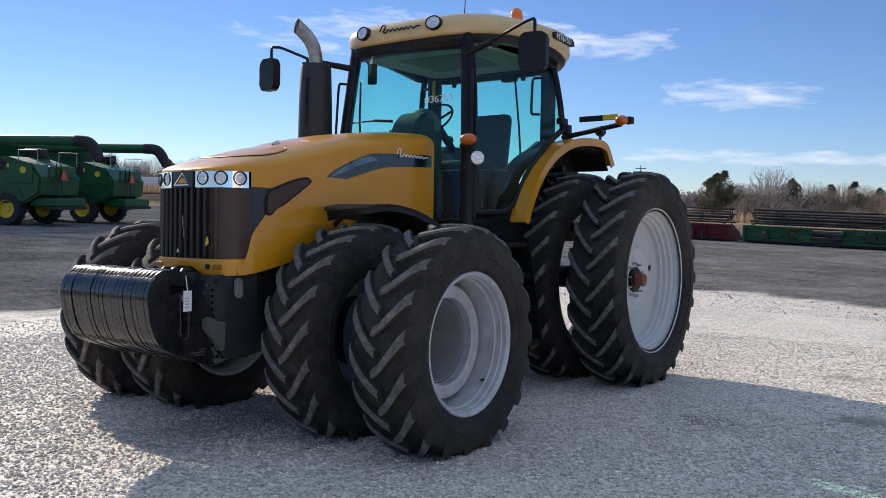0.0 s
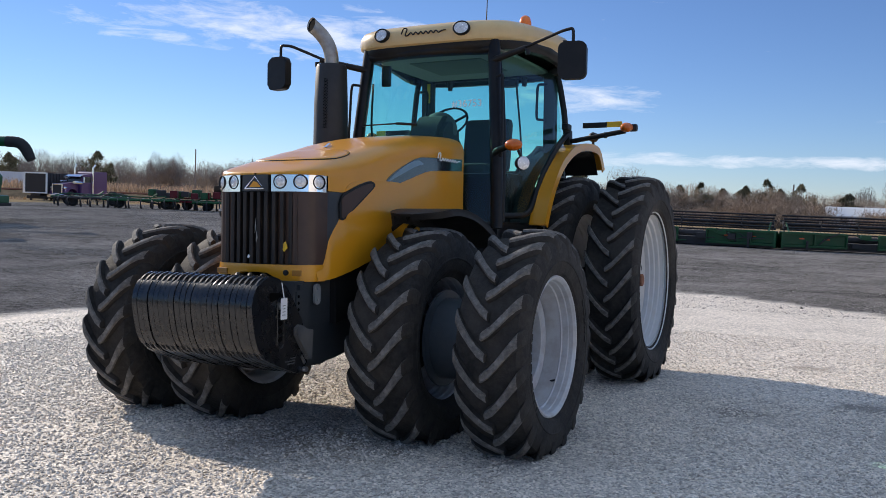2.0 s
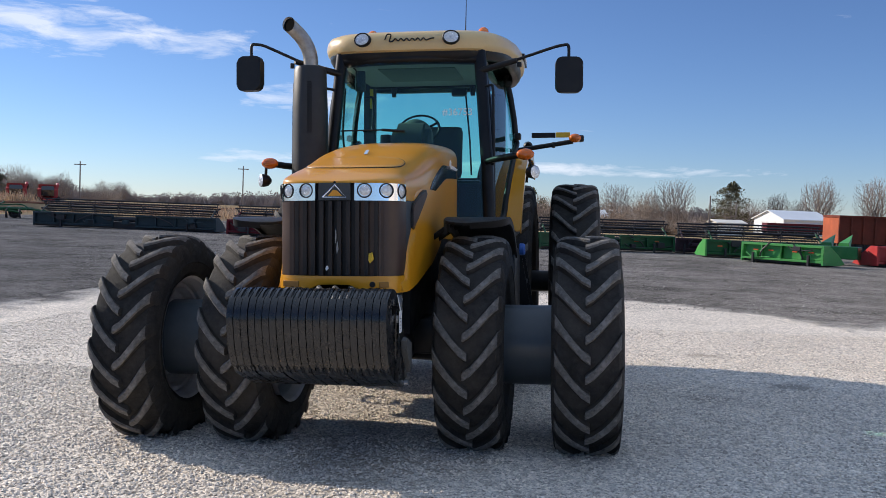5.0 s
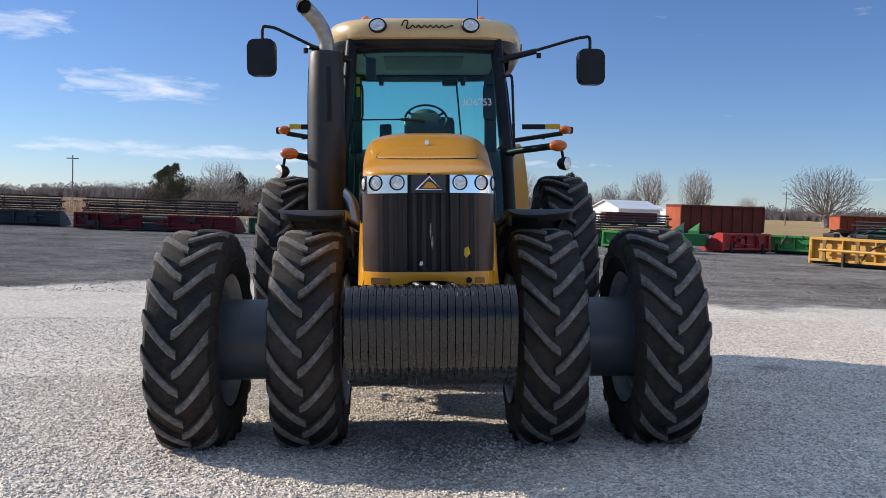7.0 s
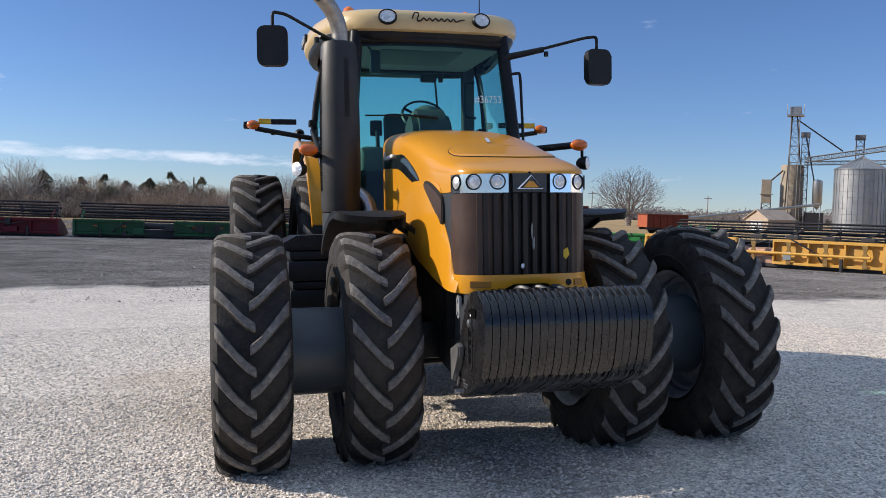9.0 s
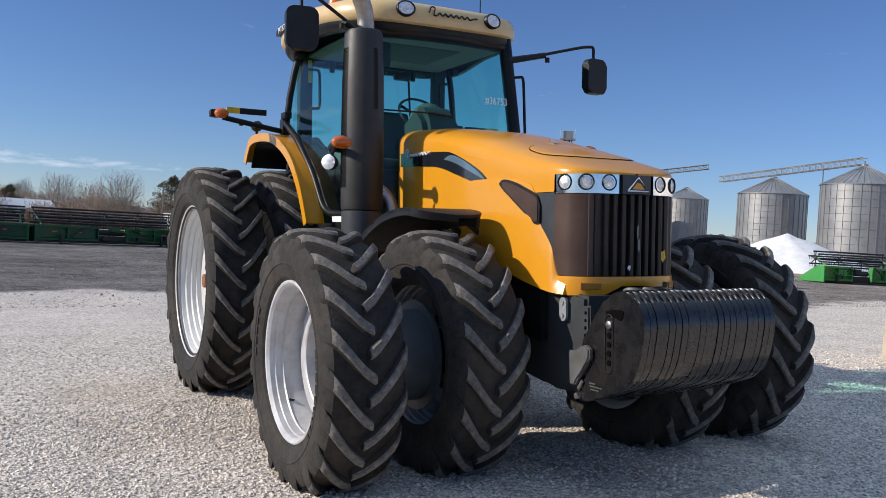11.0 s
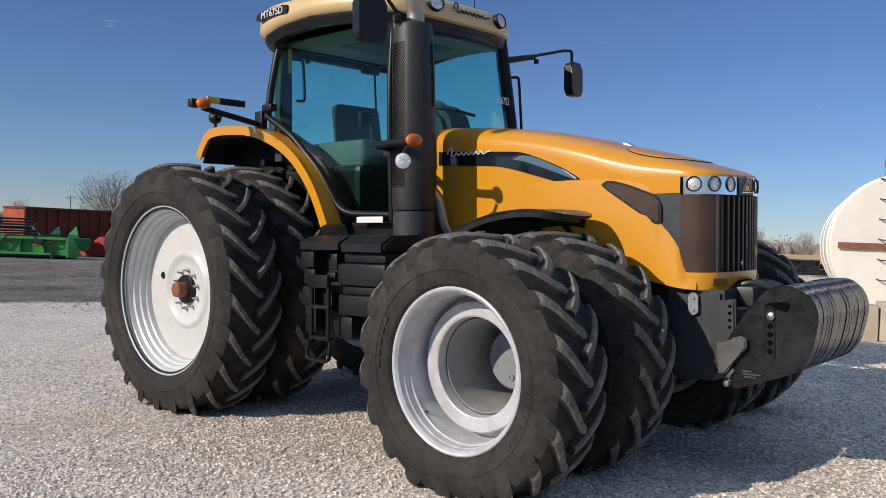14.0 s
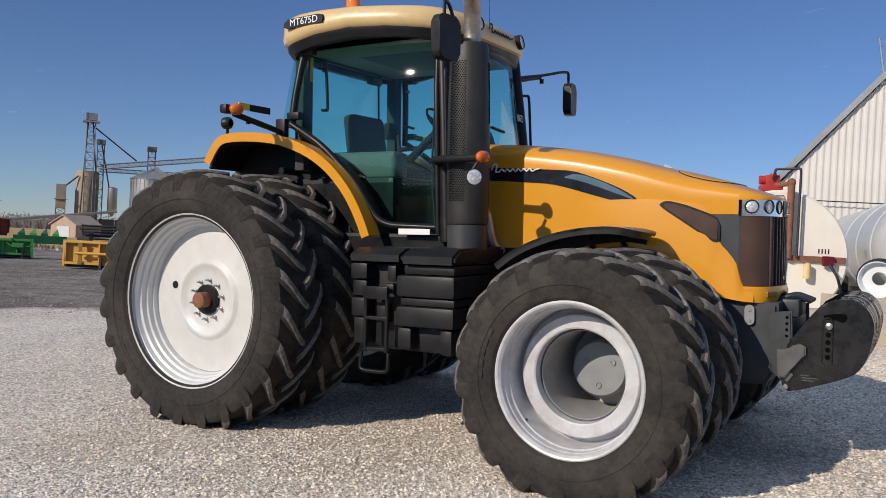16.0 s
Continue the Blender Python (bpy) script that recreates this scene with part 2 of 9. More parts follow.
BULB = material("lamp_reflector", (0.78, 0.78, 0.77), 0.2, metal=0.45, vary=0.3, scale=55, bump=0.5, bump_scale=90)
WHITE = material("white_sticker", (0.8, 0.8, 0.79), 0.5, vary=0.03)
INTERIOR = material("grey_cab_trim", (0.13, 0.135, 0.125), 0.7, vary=0.15, bump=0.1, bump_scale=150)
LINER = material("cab_headliner", (0.30, 0.295, 0.28), 0.85, vary=0.08)
RIMWHITE = material("pale_silver_rim_paint", (0.60, 0.61, 0.61), 0.4, vary=0.06, metal=0.05, dust=(0.52, 0.47, 0.40), dust_amount=0.2)
SEAT = material("seat_fabric", (0.055, 0.056, 0.058), 0.9, vary=0.2, bump=0.3, bump_scale=120)
STRIPE = material("yellow_warning_stripe", (0.75, 0.46, 0.02), 0.4, vary=0.05)
GLASS = glass("tinted_cab_glass", (0.57, 0.90, 0.84), 0.8)
DECAL = material("dark_side_decal", (0.012, 0.016, 0.022), 0.14, vary=0.1, coat=0.8)
# blue-grey puts the sky's reflection into the colour of the stripe's window
DECALBLUE = material("painted_sky_reflection", (0.10, 0.16, 0.22), 0.15, vary=0.1, coat=0.8)


# ---- mesh tools ----
def part(name, bm, mat, parent=None, label="", smooth=None, loc=None):
    """Links a bmesh as one mesh object, under a thing or a part when one is given."""
    if smooth is not None:
        bmesh.ops.recalc_face_normals(bm, faces=bm.faces)
    me = bpy.data.meshes.new(name)
    bm.to_mesh(me)
    bm.free()
    for m in (mat if isinstance(mat, (list, tuple)) else (mat,)):
        me.materials.append(m)
    if smooth:
        me.shade_smooth()
        me.set_sharp_from_angle(angle=radians(smooth))
    ob = new(name, me)
    ob.parent = parent
    if loc is not None:
        ob.matrix_basis = loc if isinstance(loc, Matrix) else Matrix.Translation(loc)
    if label:
        tagged(ob, label)
    return ob


def empty(name, m=None, **tags):
    ob = new(name)
    ob.empty_display_size = 0.2
    if m is not None:
        ob.matrix_basis = m
    return tagged(ob, **tags)


def box(bm, x0, x1, y0, y1, z0, z1, bevel=0.0, m=None):
    c = Matrix.Translation(((x0 + x1) / 2, (y0 + y1) / 2, (z0 + z1) / 2)) @ Matrix.Diagonal((x1 - x0, y1 - y0, z1 - z0, 1))
    r = bmesh.ops.create_cube(bm, size=1, matrix=c if m is None else m @ c)
    if bevel:
        edges = {e for v in r["verts"] for e in v.link_edges}
        bmesh.ops.bevel(bm, geom=list(edges), offset=bevel, segments=2, affect="EDGES", profile=0.6)
    return bm


def frame_of(d):
    d = Vector(d).normalized()
    a = d.cross(Vector((0, 0, 1)) if abs(d.z) < 0.9 else Vector((1, 0, 0))).normalized()
    return a, d.cross(a)


def tube(bm, pts, r, n=8, cap=True):
    """A round bar along a line of points; r is one radius or one for each point."""
    pts = [Vector(p) for p in pts]
    rings = []
    a0 = None
    for i, p in enumerate(pts):
        d = (pts[min(i + 1, len(pts) - 1)] - pts[max(i - 1, 0)]).normalized()
        if a0 is None:
            a, b = frame_of(d)
        else:
            a = (a0 - d * a0.dot(d)).normalized()
            b = d.cross(a)
        a0 = a
        rad = r[i] if isinstance(r, (list, tuple)) else r
        rings.append([bm.verts.new(p + (a * math.cos(k * math.tau / n) + b * math.sin(k * math.tau / n)) * rad) for k in range(n)])
    for r0, r1 in zip(rings, rings[1:]):
        for k in range(n):
            bm.faces.new((r0[k], r0[(k + 1) % n], r1[(k + 1) % n], r1[k]))
    if cap:
        bm.faces.new(rings[0][::-1])
        bm.faces.new(rings[-1])
    return bm


def bend(pts, n=5, r=0.35):
    """Rounds the inner corners of a line of points."""
    pts = [Vector(p) for p in pts]
    out = [pts[0]]
    for a, b, c in zip(pts, pts[1:], pts[2:]):
        u, w = b + (a - b) * r, b + (c - b) * r
        for k in range(n + 1):
            s = k / n
            out.append(u * (1 - s) ** 2 + b * 2 * s * (1 - s) + w * s * s)
    return out + [pts[-1]]


def lathe(bm, profile, centre, axis="x", n=48, flip=1):
    """Turns a profile of (along, radius) round an axis through centre."""
    c = Vector(centre)
    rings = []
    for a, r in profile:
        ring = []
        for k in range(n):
            t = k * math.tau / n
            if axis == "x":
                p = Vector((a * flip, -r * math.cos(t), r * math.sin(t)))
            elif axis == "y":
                p = Vector((r * math.cos(t), a * flip, r * math.sin(t)))
            else:
                p = Vector((r * math.cos(t), r * math.sin(t), a * flip))
            ring.append(bm.verts.new(c + p))
        rings.append(ring)
    for r0, r1 in zip(rings, rings[1:]):
        for k in range(n):
            bm.faces.new((r0[k], r0[(k + 1) % n], r1[(k + 1) % n], r1[k]))
    if profile[0][1] < 1e-4 or profile[-1][1] < 1e-4:
        bmesh.ops.remove_doubles(bm, verts=[v for r in (rings[0], rings[-1]) for v in r], dist=1e-5)
    return bm


def slab(bm, outline, axis, lo, hi, bevel=0.0):
    """A flat outline of 2D points pulled to a thickness along one axis."""
    def at(p, d):
        return {"x": (d, p[0], p[1]), "y": (p[0], d, p[1]), "z": (p[0], p[1], d)}[axis]
    a = [bm.verts.new(at(p, lo)) for p in outline]
    b = [bm.verts.new(at(p, hi)) for p in outline]
    n = len(outline)
    f0, f1 = bm.faces.new(a[::-1]), bm.faces.new(b)
    sides = [bm.faces.new((a[k], a[(k + 1) % n], b[(k + 1) % n], b[k])) for k in range(n)]
    if bevel:
        edges = list(f0.edges) + list(f1.edges)
        bmesh.ops.bevel(bm, geom=edges, offset=bevel, segments=2, affect="EDGES", clamp_overlap=True)
    return bm


def band(bm, curve, axis_lo, axis_hi, thick, axis="x"):
    """A bent sheet: a curve of (y, z) points pulled from axis_lo to axis_hi, with thickness."""
    n = len(curve)
    inner = []
    for i, (y, z) in enumerate(curve):
        a, b = curve[max(i - 1, 0)], curve[min(i + 1, n - 1)]
        d = Vector((b[0] - a[0], b[1] - a[1])).normalized()
        inner.append((y + d.y * thick, z - d.x * thick))
    lo = axis_lo if callable(axis_lo) else (lambda k: axis_lo)
    hi = axis_hi if callable(axis_hi) else (lambda k: axis_hi)
    rows = []
    for k in range(n):
        s = k / (n - 1)
        rows.append([bm.verts.new((lo(s), *curve[k])), bm.verts.new((hi(s), *curve[k])), bm.verts.new((hi(s), *inner[k])), bm.verts.new((lo(s), *inner[k]))])
    for r0, r1 in zip(rows, rows[1:]):
        for k in range(4):
            bm.faces.new((r0[k], r0[(k + 1) % 4], r1[(k + 1) % 4], r1[k]))
    bm.faces.new(rows[0][::-1])
    bm.faces.new(rows[-1])
    return bm


def smooth_line(pts, n=6):
    """A smooth curve (Catmull-Rom) through points of any dimension."""
    P = [Vector(p) for p in pts]
    P = [P[0] * 2 - P[1]] + P + [P[-1] * 2 - P[-2]]
    out = []
    for i in range(1, len(P) - 2):
        for k in range(n):
            s = k / n
            out.append(0.5 * ((2 * P[i]) + (P[i + 1] - P[i - 1]) * s + (2 * P[i - 1] - 5 * P[i] + 4 * P[i + 1] - P[i + 2]) * s * s + (3 * P[i] - P[i - 1] - 3 * P[i + 1] + P[i + 2]) * s ** 3))
    return [tuple(p) for p in out + [P[-2]]]


def lerp_table(table, s):
    """Looks a value up in a table of (place, value) rows."""
    if s <= table[0][0]:
        return table[0][1]
    for (a, u), (b, w) in zip(table, table[1:]):
        if s <= b:
            return u + (w - u) * (s - a) / (b - a)
    return table[-1][1]


# ---- ground ----
def ground_height(x, y):
    return 0.037 * x * math.exp(-(x * x + y * y) / 260) - 0.023 * 14 * math.tanh(y / 14)


def ground_material():
    m = bpy.data.materials.new("gravel_yard")
    m.use_nodes = True
    t = m.node_tree
    bs = t.nodes["Principled BSDF"]
    bs.inputs["Roughness"].default_value = 0.72
    co = t.nodes.new("ShaderNodeTexCoord")
    pos = co.outputs["Object"]
    sep = t.nodes.new("ShaderNodeSeparateXYZ")
    t.links.new(pos, sep.inputs[0])

    def noise_of(scale, detail=5.0, rough=0.6):
        n = node(t, "ShaderNodeTexNoise", Scale=scale, Detail=detail, Roughness=rough)
        t.links.new(pos, n.inputs["Vector"])
        return n.outputs["Fac"]

    def math_of(op, a, b):
        n = node(t, "ShaderNodeMath", op)
        for k, v in enumerate((a, b)):
            if isinstance(v, (int, float)):
                n.inputs[k].default_value = v
            else:
                t.links.new(v, n.inputs[k])
        return n.outputs[0]

    def range_of(v, a, b, c=0.0, d=1.0):
        n = t.nodes.new("ShaderNodeMapRange")
        for key, value in (("From Min", a), ("From Max", b), ("To Min", c), ("To Max", d)):
            n.inputs[key].default_value = value
        t.links.new(v, n.inputs["Value"])
        return n.outputs["Result"]

    def mix_of(f, a, b):
        n = t.nodes.new("ShaderNodeMix")
        n.data_type = "RGBA"
        for key, v in (("Factor", f), ("A", a), ("B", b)):
            if isinstance(v, tuple):
                n.inputs[key].default_value = (*v, 1)
            else:
                t.links.new(v, n.inputs[key])
        return n.outputs["Result"]

    # stones: cells at two sizes
    cells = []
    for scale in (42.0, 95.0):
        v = node(t, "ShaderNodeTexVoronoi", Scale=scale, Randomness=1.0)
        t.links.new(pos, v.inputs["Vector"])
        cells.append(v)
    stone = node(t, "ShaderNodeSeparateColor")
    t.links.new(cells[0].outputs["Color"], stone.inputs[0])
    stone2 = node(t, "ShaderNodeSeparateColor")
    t.links.new(cells[1].outputs["Color"], stone2.inputs[0])
    tone = math_of("ADD", range_of(stone.outputs[0], 0, 1, -0.40, 0.30), range_of(stone2.outputs[0], 0, 1, -0.42, 0.34))
    tone = math_of("ADD", tone, range_of(noise_of(0.55, 7, 0.65), 0.3, 0.7, 0.92, 1.14))
    white = node(t, "ShaderNodeVectorMath", "SCALE")
    white.inputs[0].default_value = (0.67, 0.595, 0.505)
    t.links.new(tone, white.inputs["Scale"])
    # warm dirt showing through and a few oily stains
    pad = mix_of(range_of(noise_of(0.8, 6, 0.7), 0.55, 0.78, 0, 0.35), white.outputs[0], (0.30, 0.23, 0.15))
    ragged = range_of(noise_of(5.0, 7, 0.75), 0.3, 0.7, -0.8, 0.8)
    for sx, sy, sr, strength, c in ((2.6, 1.9, 0.28, 0.75, (0.14, 0.105, 0.075)), (3.5, 2.6, 0.28, 0.7, (0.14, 0.105, 0.075)), (3.0, 4.7, 0.3, 0.6, (0.2, 0.15, 0.10)), (-1.7, 1.6, 1.0, 0.5, (0.34, 0.25, 0.14)), (0.1, -0.6, 0.9, 0.45, (0.30, 0.22, 0.13)), (-2.3, 3.2, 0.7, 0.3, (0.34, 0.25, 0.14))):
        gap = node(t, "ShaderNodeVectorMath", "DISTANCE")
        gap.inputs[1].default_value = (sx, sy, ground_height(sx, sy))
        t.links.new(pos, gap.inputs[0])
        blot = range_of(math_of("ADD", math_of("DIVIDE", gap.outputs["Value"], sr), ragged), 0.35, 1.0, strength, 0.0)
        pad = mix_of(blot, pad, c)
    dark = node(t, "ShaderNodeVectorMath", "SCALE")
    dark.inputs[0].default_value = (0.245, 0.225, 0.207)
    t.links.new(math_of("ADD", tone, math_of("ADD", range_of(noise_of(0.22, 8, 0.7), 0.35, 0.65, -0.3, 0.3), math_of("ADD", range_of(noise_of(1.1, 10, 0.85), 0.3, 0.7, -0.4, 0.4), range_of(noise_of(9.0, 6, 0.8), 0.3, 0.7, -0.5, 0.5)))), dark.inputs["Scale"])
    # the pad's far edge: how far it reaches along y for each x
    ramp = t.nodes.new("ShaderNodeValToRGB")
    t.links.new(range_of(sep.outputs[0], -20, 60), ramp.inputs[0])
    rows = [(-20, 0), (-9.6, 0), (-9.0, 12.5), (-6, 14.1), (-2, 14.7), (1, 14.2), (4, 12.0), (5.6, 9.3), (9, 9.2), (14, 10), (23, 14.7), (36, 18), (58, 26)]
    el = ramp.color_ramp.elements
    while len(el) < len(rows):
        el.new(0.5)
    for e, (x, y) in zip(el, rows):
        e.position = (x + 20) / 80
        e.color = (y / 30, y / 30, y / 30, 1)
    edge = math_of("MULTIPLY", ramp.outputs["Color"], 30.0)
    wob = range_of(noise_of(0.45, 6, 0.65), 0.3, 0.7, -0.9, 0.9)
    inside = range_of(math_of("ADD", math_of("SUBTRACT", edge, sep.outputs[1]), wob), -0.35, 0.5)
    # left of the tractor the pad ends in a slanting line
    slant = range_of(math_of("ADD", math_of("ADD", sep.outputs[0], math_of("MULTIPLY", sep.outputs[1], 0.18)), wob), -7.4, -6.6)
    inside = math_of("MULTIPLY", inside, slant)
    yard = mix_of(inside, dark.outputs[0], pad)
    t.links.new(range_of(inside, 0, 1, 0.0, 0.55), bs.inputs["Specular IOR Level"])
    t.links.new(range_of(inside, 0, 1, 0.6, 0.1), bs.inputs["Diffuse Roughness"])
    # dry grass and stubble past the yard
    grass = mix_of(range_of(noise_of(0.05, 9, 0.7), 0.35, 0.65), (0.52, 0.375, 0.205), (0.38, 0.275, 0.155))
    far = node(t, "ShaderNodeVectorMath", "LENGTH")
    shifted = node(t, "ShaderNodeVectorMath", "SUBTRACT")
    shifted.inputs[1].default_value = (-12, 8, 0)
    t.links.new(pos, shifted.inputs[0])
    t.links.new(shifted.outputs[0], far.inputs[0])
    reach = range_of(math_of("ADD", far.outputs["Value"], range_of(noise_of(0.12), 0.3, 0.7, -8, 8)), 68, 76)
    final = mix_of(reach, yard, grass)
    t.links.new(final, bs.inputs["Base Color"])
    h = math_of("ADD", math_of("MULTIPLY", cells[0].outputs["Distance"], -1.0), math_of("MULTIPLY", cells[1].outputs["Distance"], -0.5))
    h = math_of("ADD", h, math_of("MULTIPLY", noise_of(5.0, 8, 0.75), 0.5))
    lumps = math_of("ADD", math_of("MULTIPLY", noise_of(1.6, 10, 0.85), 10.0), math_of("MULTIPLY", noise_of(7.0, 6, 0.7), 8.0))
    # ruts that wheels have pressed across the yard
    rut = node(t, "ShaderNodeTexWave", Scale=0.55, Distortion=5.0, Detail=3.0)
    rut.bands_direction = "Y"
    t.links.new(pos, rut.inputs["Vector"])
    lumps = math_of("ADD", lumps, math_of("MULTIPLY", rut.outputs["Fac"], 5.0))
    h = math_of("ADD", h, math_of("MULTIPLY", math_of("SUBTRACT", 1.0, inside), lumps))
    bp = t.nodes.new("ShaderNodeBump")
    bp.inputs["Strength"].default_value, bp.inputs["Distance"].default_value = 0.5, 0.02
    t.links.new(h, bp.inputs["Height"])
    t.links.new(bp.outputs["Normal"], bs.inputs["Normal"])
    return m


def build_ground():
    bm = bmesh.new()
    radii = [0] + [0.6 * 1.13 ** k for k in range(66)]
    n = 96
    rings = []
    for r in radii:
        ring = []
        for k in range(n if r else 1):
            x, y = 1.0 + r * math.cos(k * math.tau / n), 1.0 + r * math.sin(k * math.tau / n)
            z = ground_height(x, y)
            if r > 9:
                z += 0.05 * min((r - 9) / 20, 1) * noise.noise((x * 0.15, y * 0.15, 0))
            ring.append(bm.verts.new((x, y, z)))
        rings.append(ring)
    for k in range(n):
        bm.faces.new((rings[0][0], rings[1][k], rings[1][(k + 1) % n]))
    for r0, r1 in zip(rings[1:], rings[2:]):
        for k in range(n):
            bm.faces.new((r0[k], r1[k], r1[(k + 1) % n], r0[(k + 1) % n]))
    ob = part("ground", bm, ground_material(), smooth=60)
    tagged(ob, "pale limestone gravel pad, dark gravel yard and dry fields", "ground", kind="structure")


build_ground()

# ---- the tractor ----
tractor = empty("tractor", LEVEL, label="yellow four-wheel-drive farm tractor with dual wheels on gravel", category="tractor")


def tyre_mesh(bm, cx, cy, cz, R, rr, w, lug_h):
    """Carcass of a tractor tyre, pressed flat where it meets the ground."""
    Rb = R - lug_h
    h = Rb - rr
    prof = [(-0.36, rr - 0.012), (-0.40, rr + 0.02), (-0.438, rr + 0.12 * h), (-0.446, rr + 0.13 * h), (-0.454, rr + 0.16 * h), (-0.485, rr + 0.30 * h), (-0.496, rr + 0.40 * h), (-0.507, rr + 0.415 * h), (-0.509, rr + 0.44 * h), (-0.501, rr + 0.455 * h), (-0.499, rr + 0.54 * h), (-0.490, rr + 0.68 * h), (-0.468, rr + 0.82 * h), (-0.42, rr + 0.93 * h), (-0.34, Rb - 0.012), (-0.18, Rb - 0.003), (0, Rb)]
    prof = prof + [(-a, r) for a, r in prof[-2::-1]]
    lathe(bm, [(a * w, r) for a, r in prof], (cx, cy, cz), n=84)
    for v in bm.verts:
        if v.co.z < 0.008:
            push = 0.008 - v.co.z
            v.co.z = 0.008
            v.co.x += 0.25 * push * (1 if v.co.x > cx else -1)


LUG_MESHES = {}
# across the tread: share of the width, share of the sweep, drop of the top, relative thickness
LUG_LINE = [(-0.035, 0.0, 0.0, 0.72), (-0.02, 0.015, 0.0, 0.9), (0.08, 0.13, 0.0, 0.95), (0.20, 0.35, -0.001, 1.0), (0.32, 0.60, -0.006, 1.12), (0.40, 0.78, -0.016, 1.30), (0.45, 0.90, -0.036, 1.45), (0.480, 0.97, -0.070, 1.5), (0.494, 1.0, -0.120, 1.4)]


def lug_mesh(bm, s, R, w, lug_h, lug_w, sweep):
    """One lug, centred on the wheel's axle."""
    Rb = R - lug_h
    rows = []
    for x, a, dr, wide in LUG_LINE:
        row = []
        ht = lug_w * 0.5 * wide / R
        for r, da in ((Rb + dr - 0.035, -1.45), (R + dr - 0.014, -1.08), (R + dr, -0.78), (R + dr + 0.002, 0.0), (R + dr, 0.78), (R + dr - 0.014, 1.08), (Rb + dr - 0.035, 1.45)):
            q = a * sweep + da * ht
            row.append(bm.verts.new((s * x * w, -r * math.cos(q), r * math.sin(q))))
        rows.append(row)
    for i, (r0, r1) in enumerate(zip(rows, rows[1:])):
        for k in range(6):
            f = bm.faces.new((r0[k], r0[k + 1], r1[k + 1], r1[k]))
            f.material_index = 1 if 0 < k < 5 and i < 6 else 0
    bm.faces.new(rows[0])
    bm.faces.new(rows[-1][::-1])
    bmesh.ops.recalc_face_normals(bm, faces=bm.faces)


def put_lugs(wheel, key, c, R, w, lugs, lug_h, lug_w, sweep):
    """The lugs of one tyre: alike ones share a mesh, those under the load are pressed flat."""
    for s in (-1, 1):
        if (key, s) not in LUG_MESHES:
            bm = bmesh.new()
            lug_mesh(bm, s, R, w, lug_h, lug_w, sweep)
            ob = part("lug", bm, (RUBBER, LUG), wheel, smooth=40)
            LUG_MESHES[key, s] = ob.data
            bpy.data.objects.remove(ob)
        for k in range(lugs):
            m = Matrix.Translation(c) @ Matrix.Rotation(-(k + (0.5 if s > 0 else 0)) * math.tau / lugs, 4, "X")
            if min((m @ v.co).z for v in LUG_MESHES[key, s].vertices) > 0.006:
                ob = new("lug", LUG_MESHES[key, s])
                ob.parent, ob.matrix_basis = wheel, m
            else:
                bm = bmesh.new()
                bm.from_mesh(LUG_MESHES[key, s])
                bm.transform(m)
                for v in bm.verts:
                    v.co.z = max(v.co.z, 0.004)
                part("lug", bm, (RUBBER, LUG), wheel, smooth=40)


def sidewall_marks(wheel, side, x, cy, cz, r0, r1, spans):
    """Raised worn lettering on a sidewall, as plain blocks along arcs."""
    bm = bmesh.new()
    for start, count, step in spans:
        for k in range(count):
            a0 = radians(start + k * step)
            a1 = a0 + radians(step * 0.72)
            quad = []
            for r, a in ((r0, a0), (r0, a1), (r1, a1 - 0.02), (r1, a0 - 0.02)):
                quad.append((cy - r * math.cos(a), cz + r * math.sin(a)))
            lo = [bm.verts.new((side * (x - 0.012), p, q)) for p, q in quad]
            hi = [bm.verts.new((side * (x + 0.0025), p, q)) for p, q in quad]
            bm.faces.new(hi)
            for j in range(4):
                bm.faces.new((lo[j], lo[(j + 1) % 4], hi[(j + 1) % 4], hi[j]))
    ob = part("sidewall_lettering", bm, RUBBER, wheel, smooth=20)
    tagged(ob, "raised rubber marks", kind="stuff")


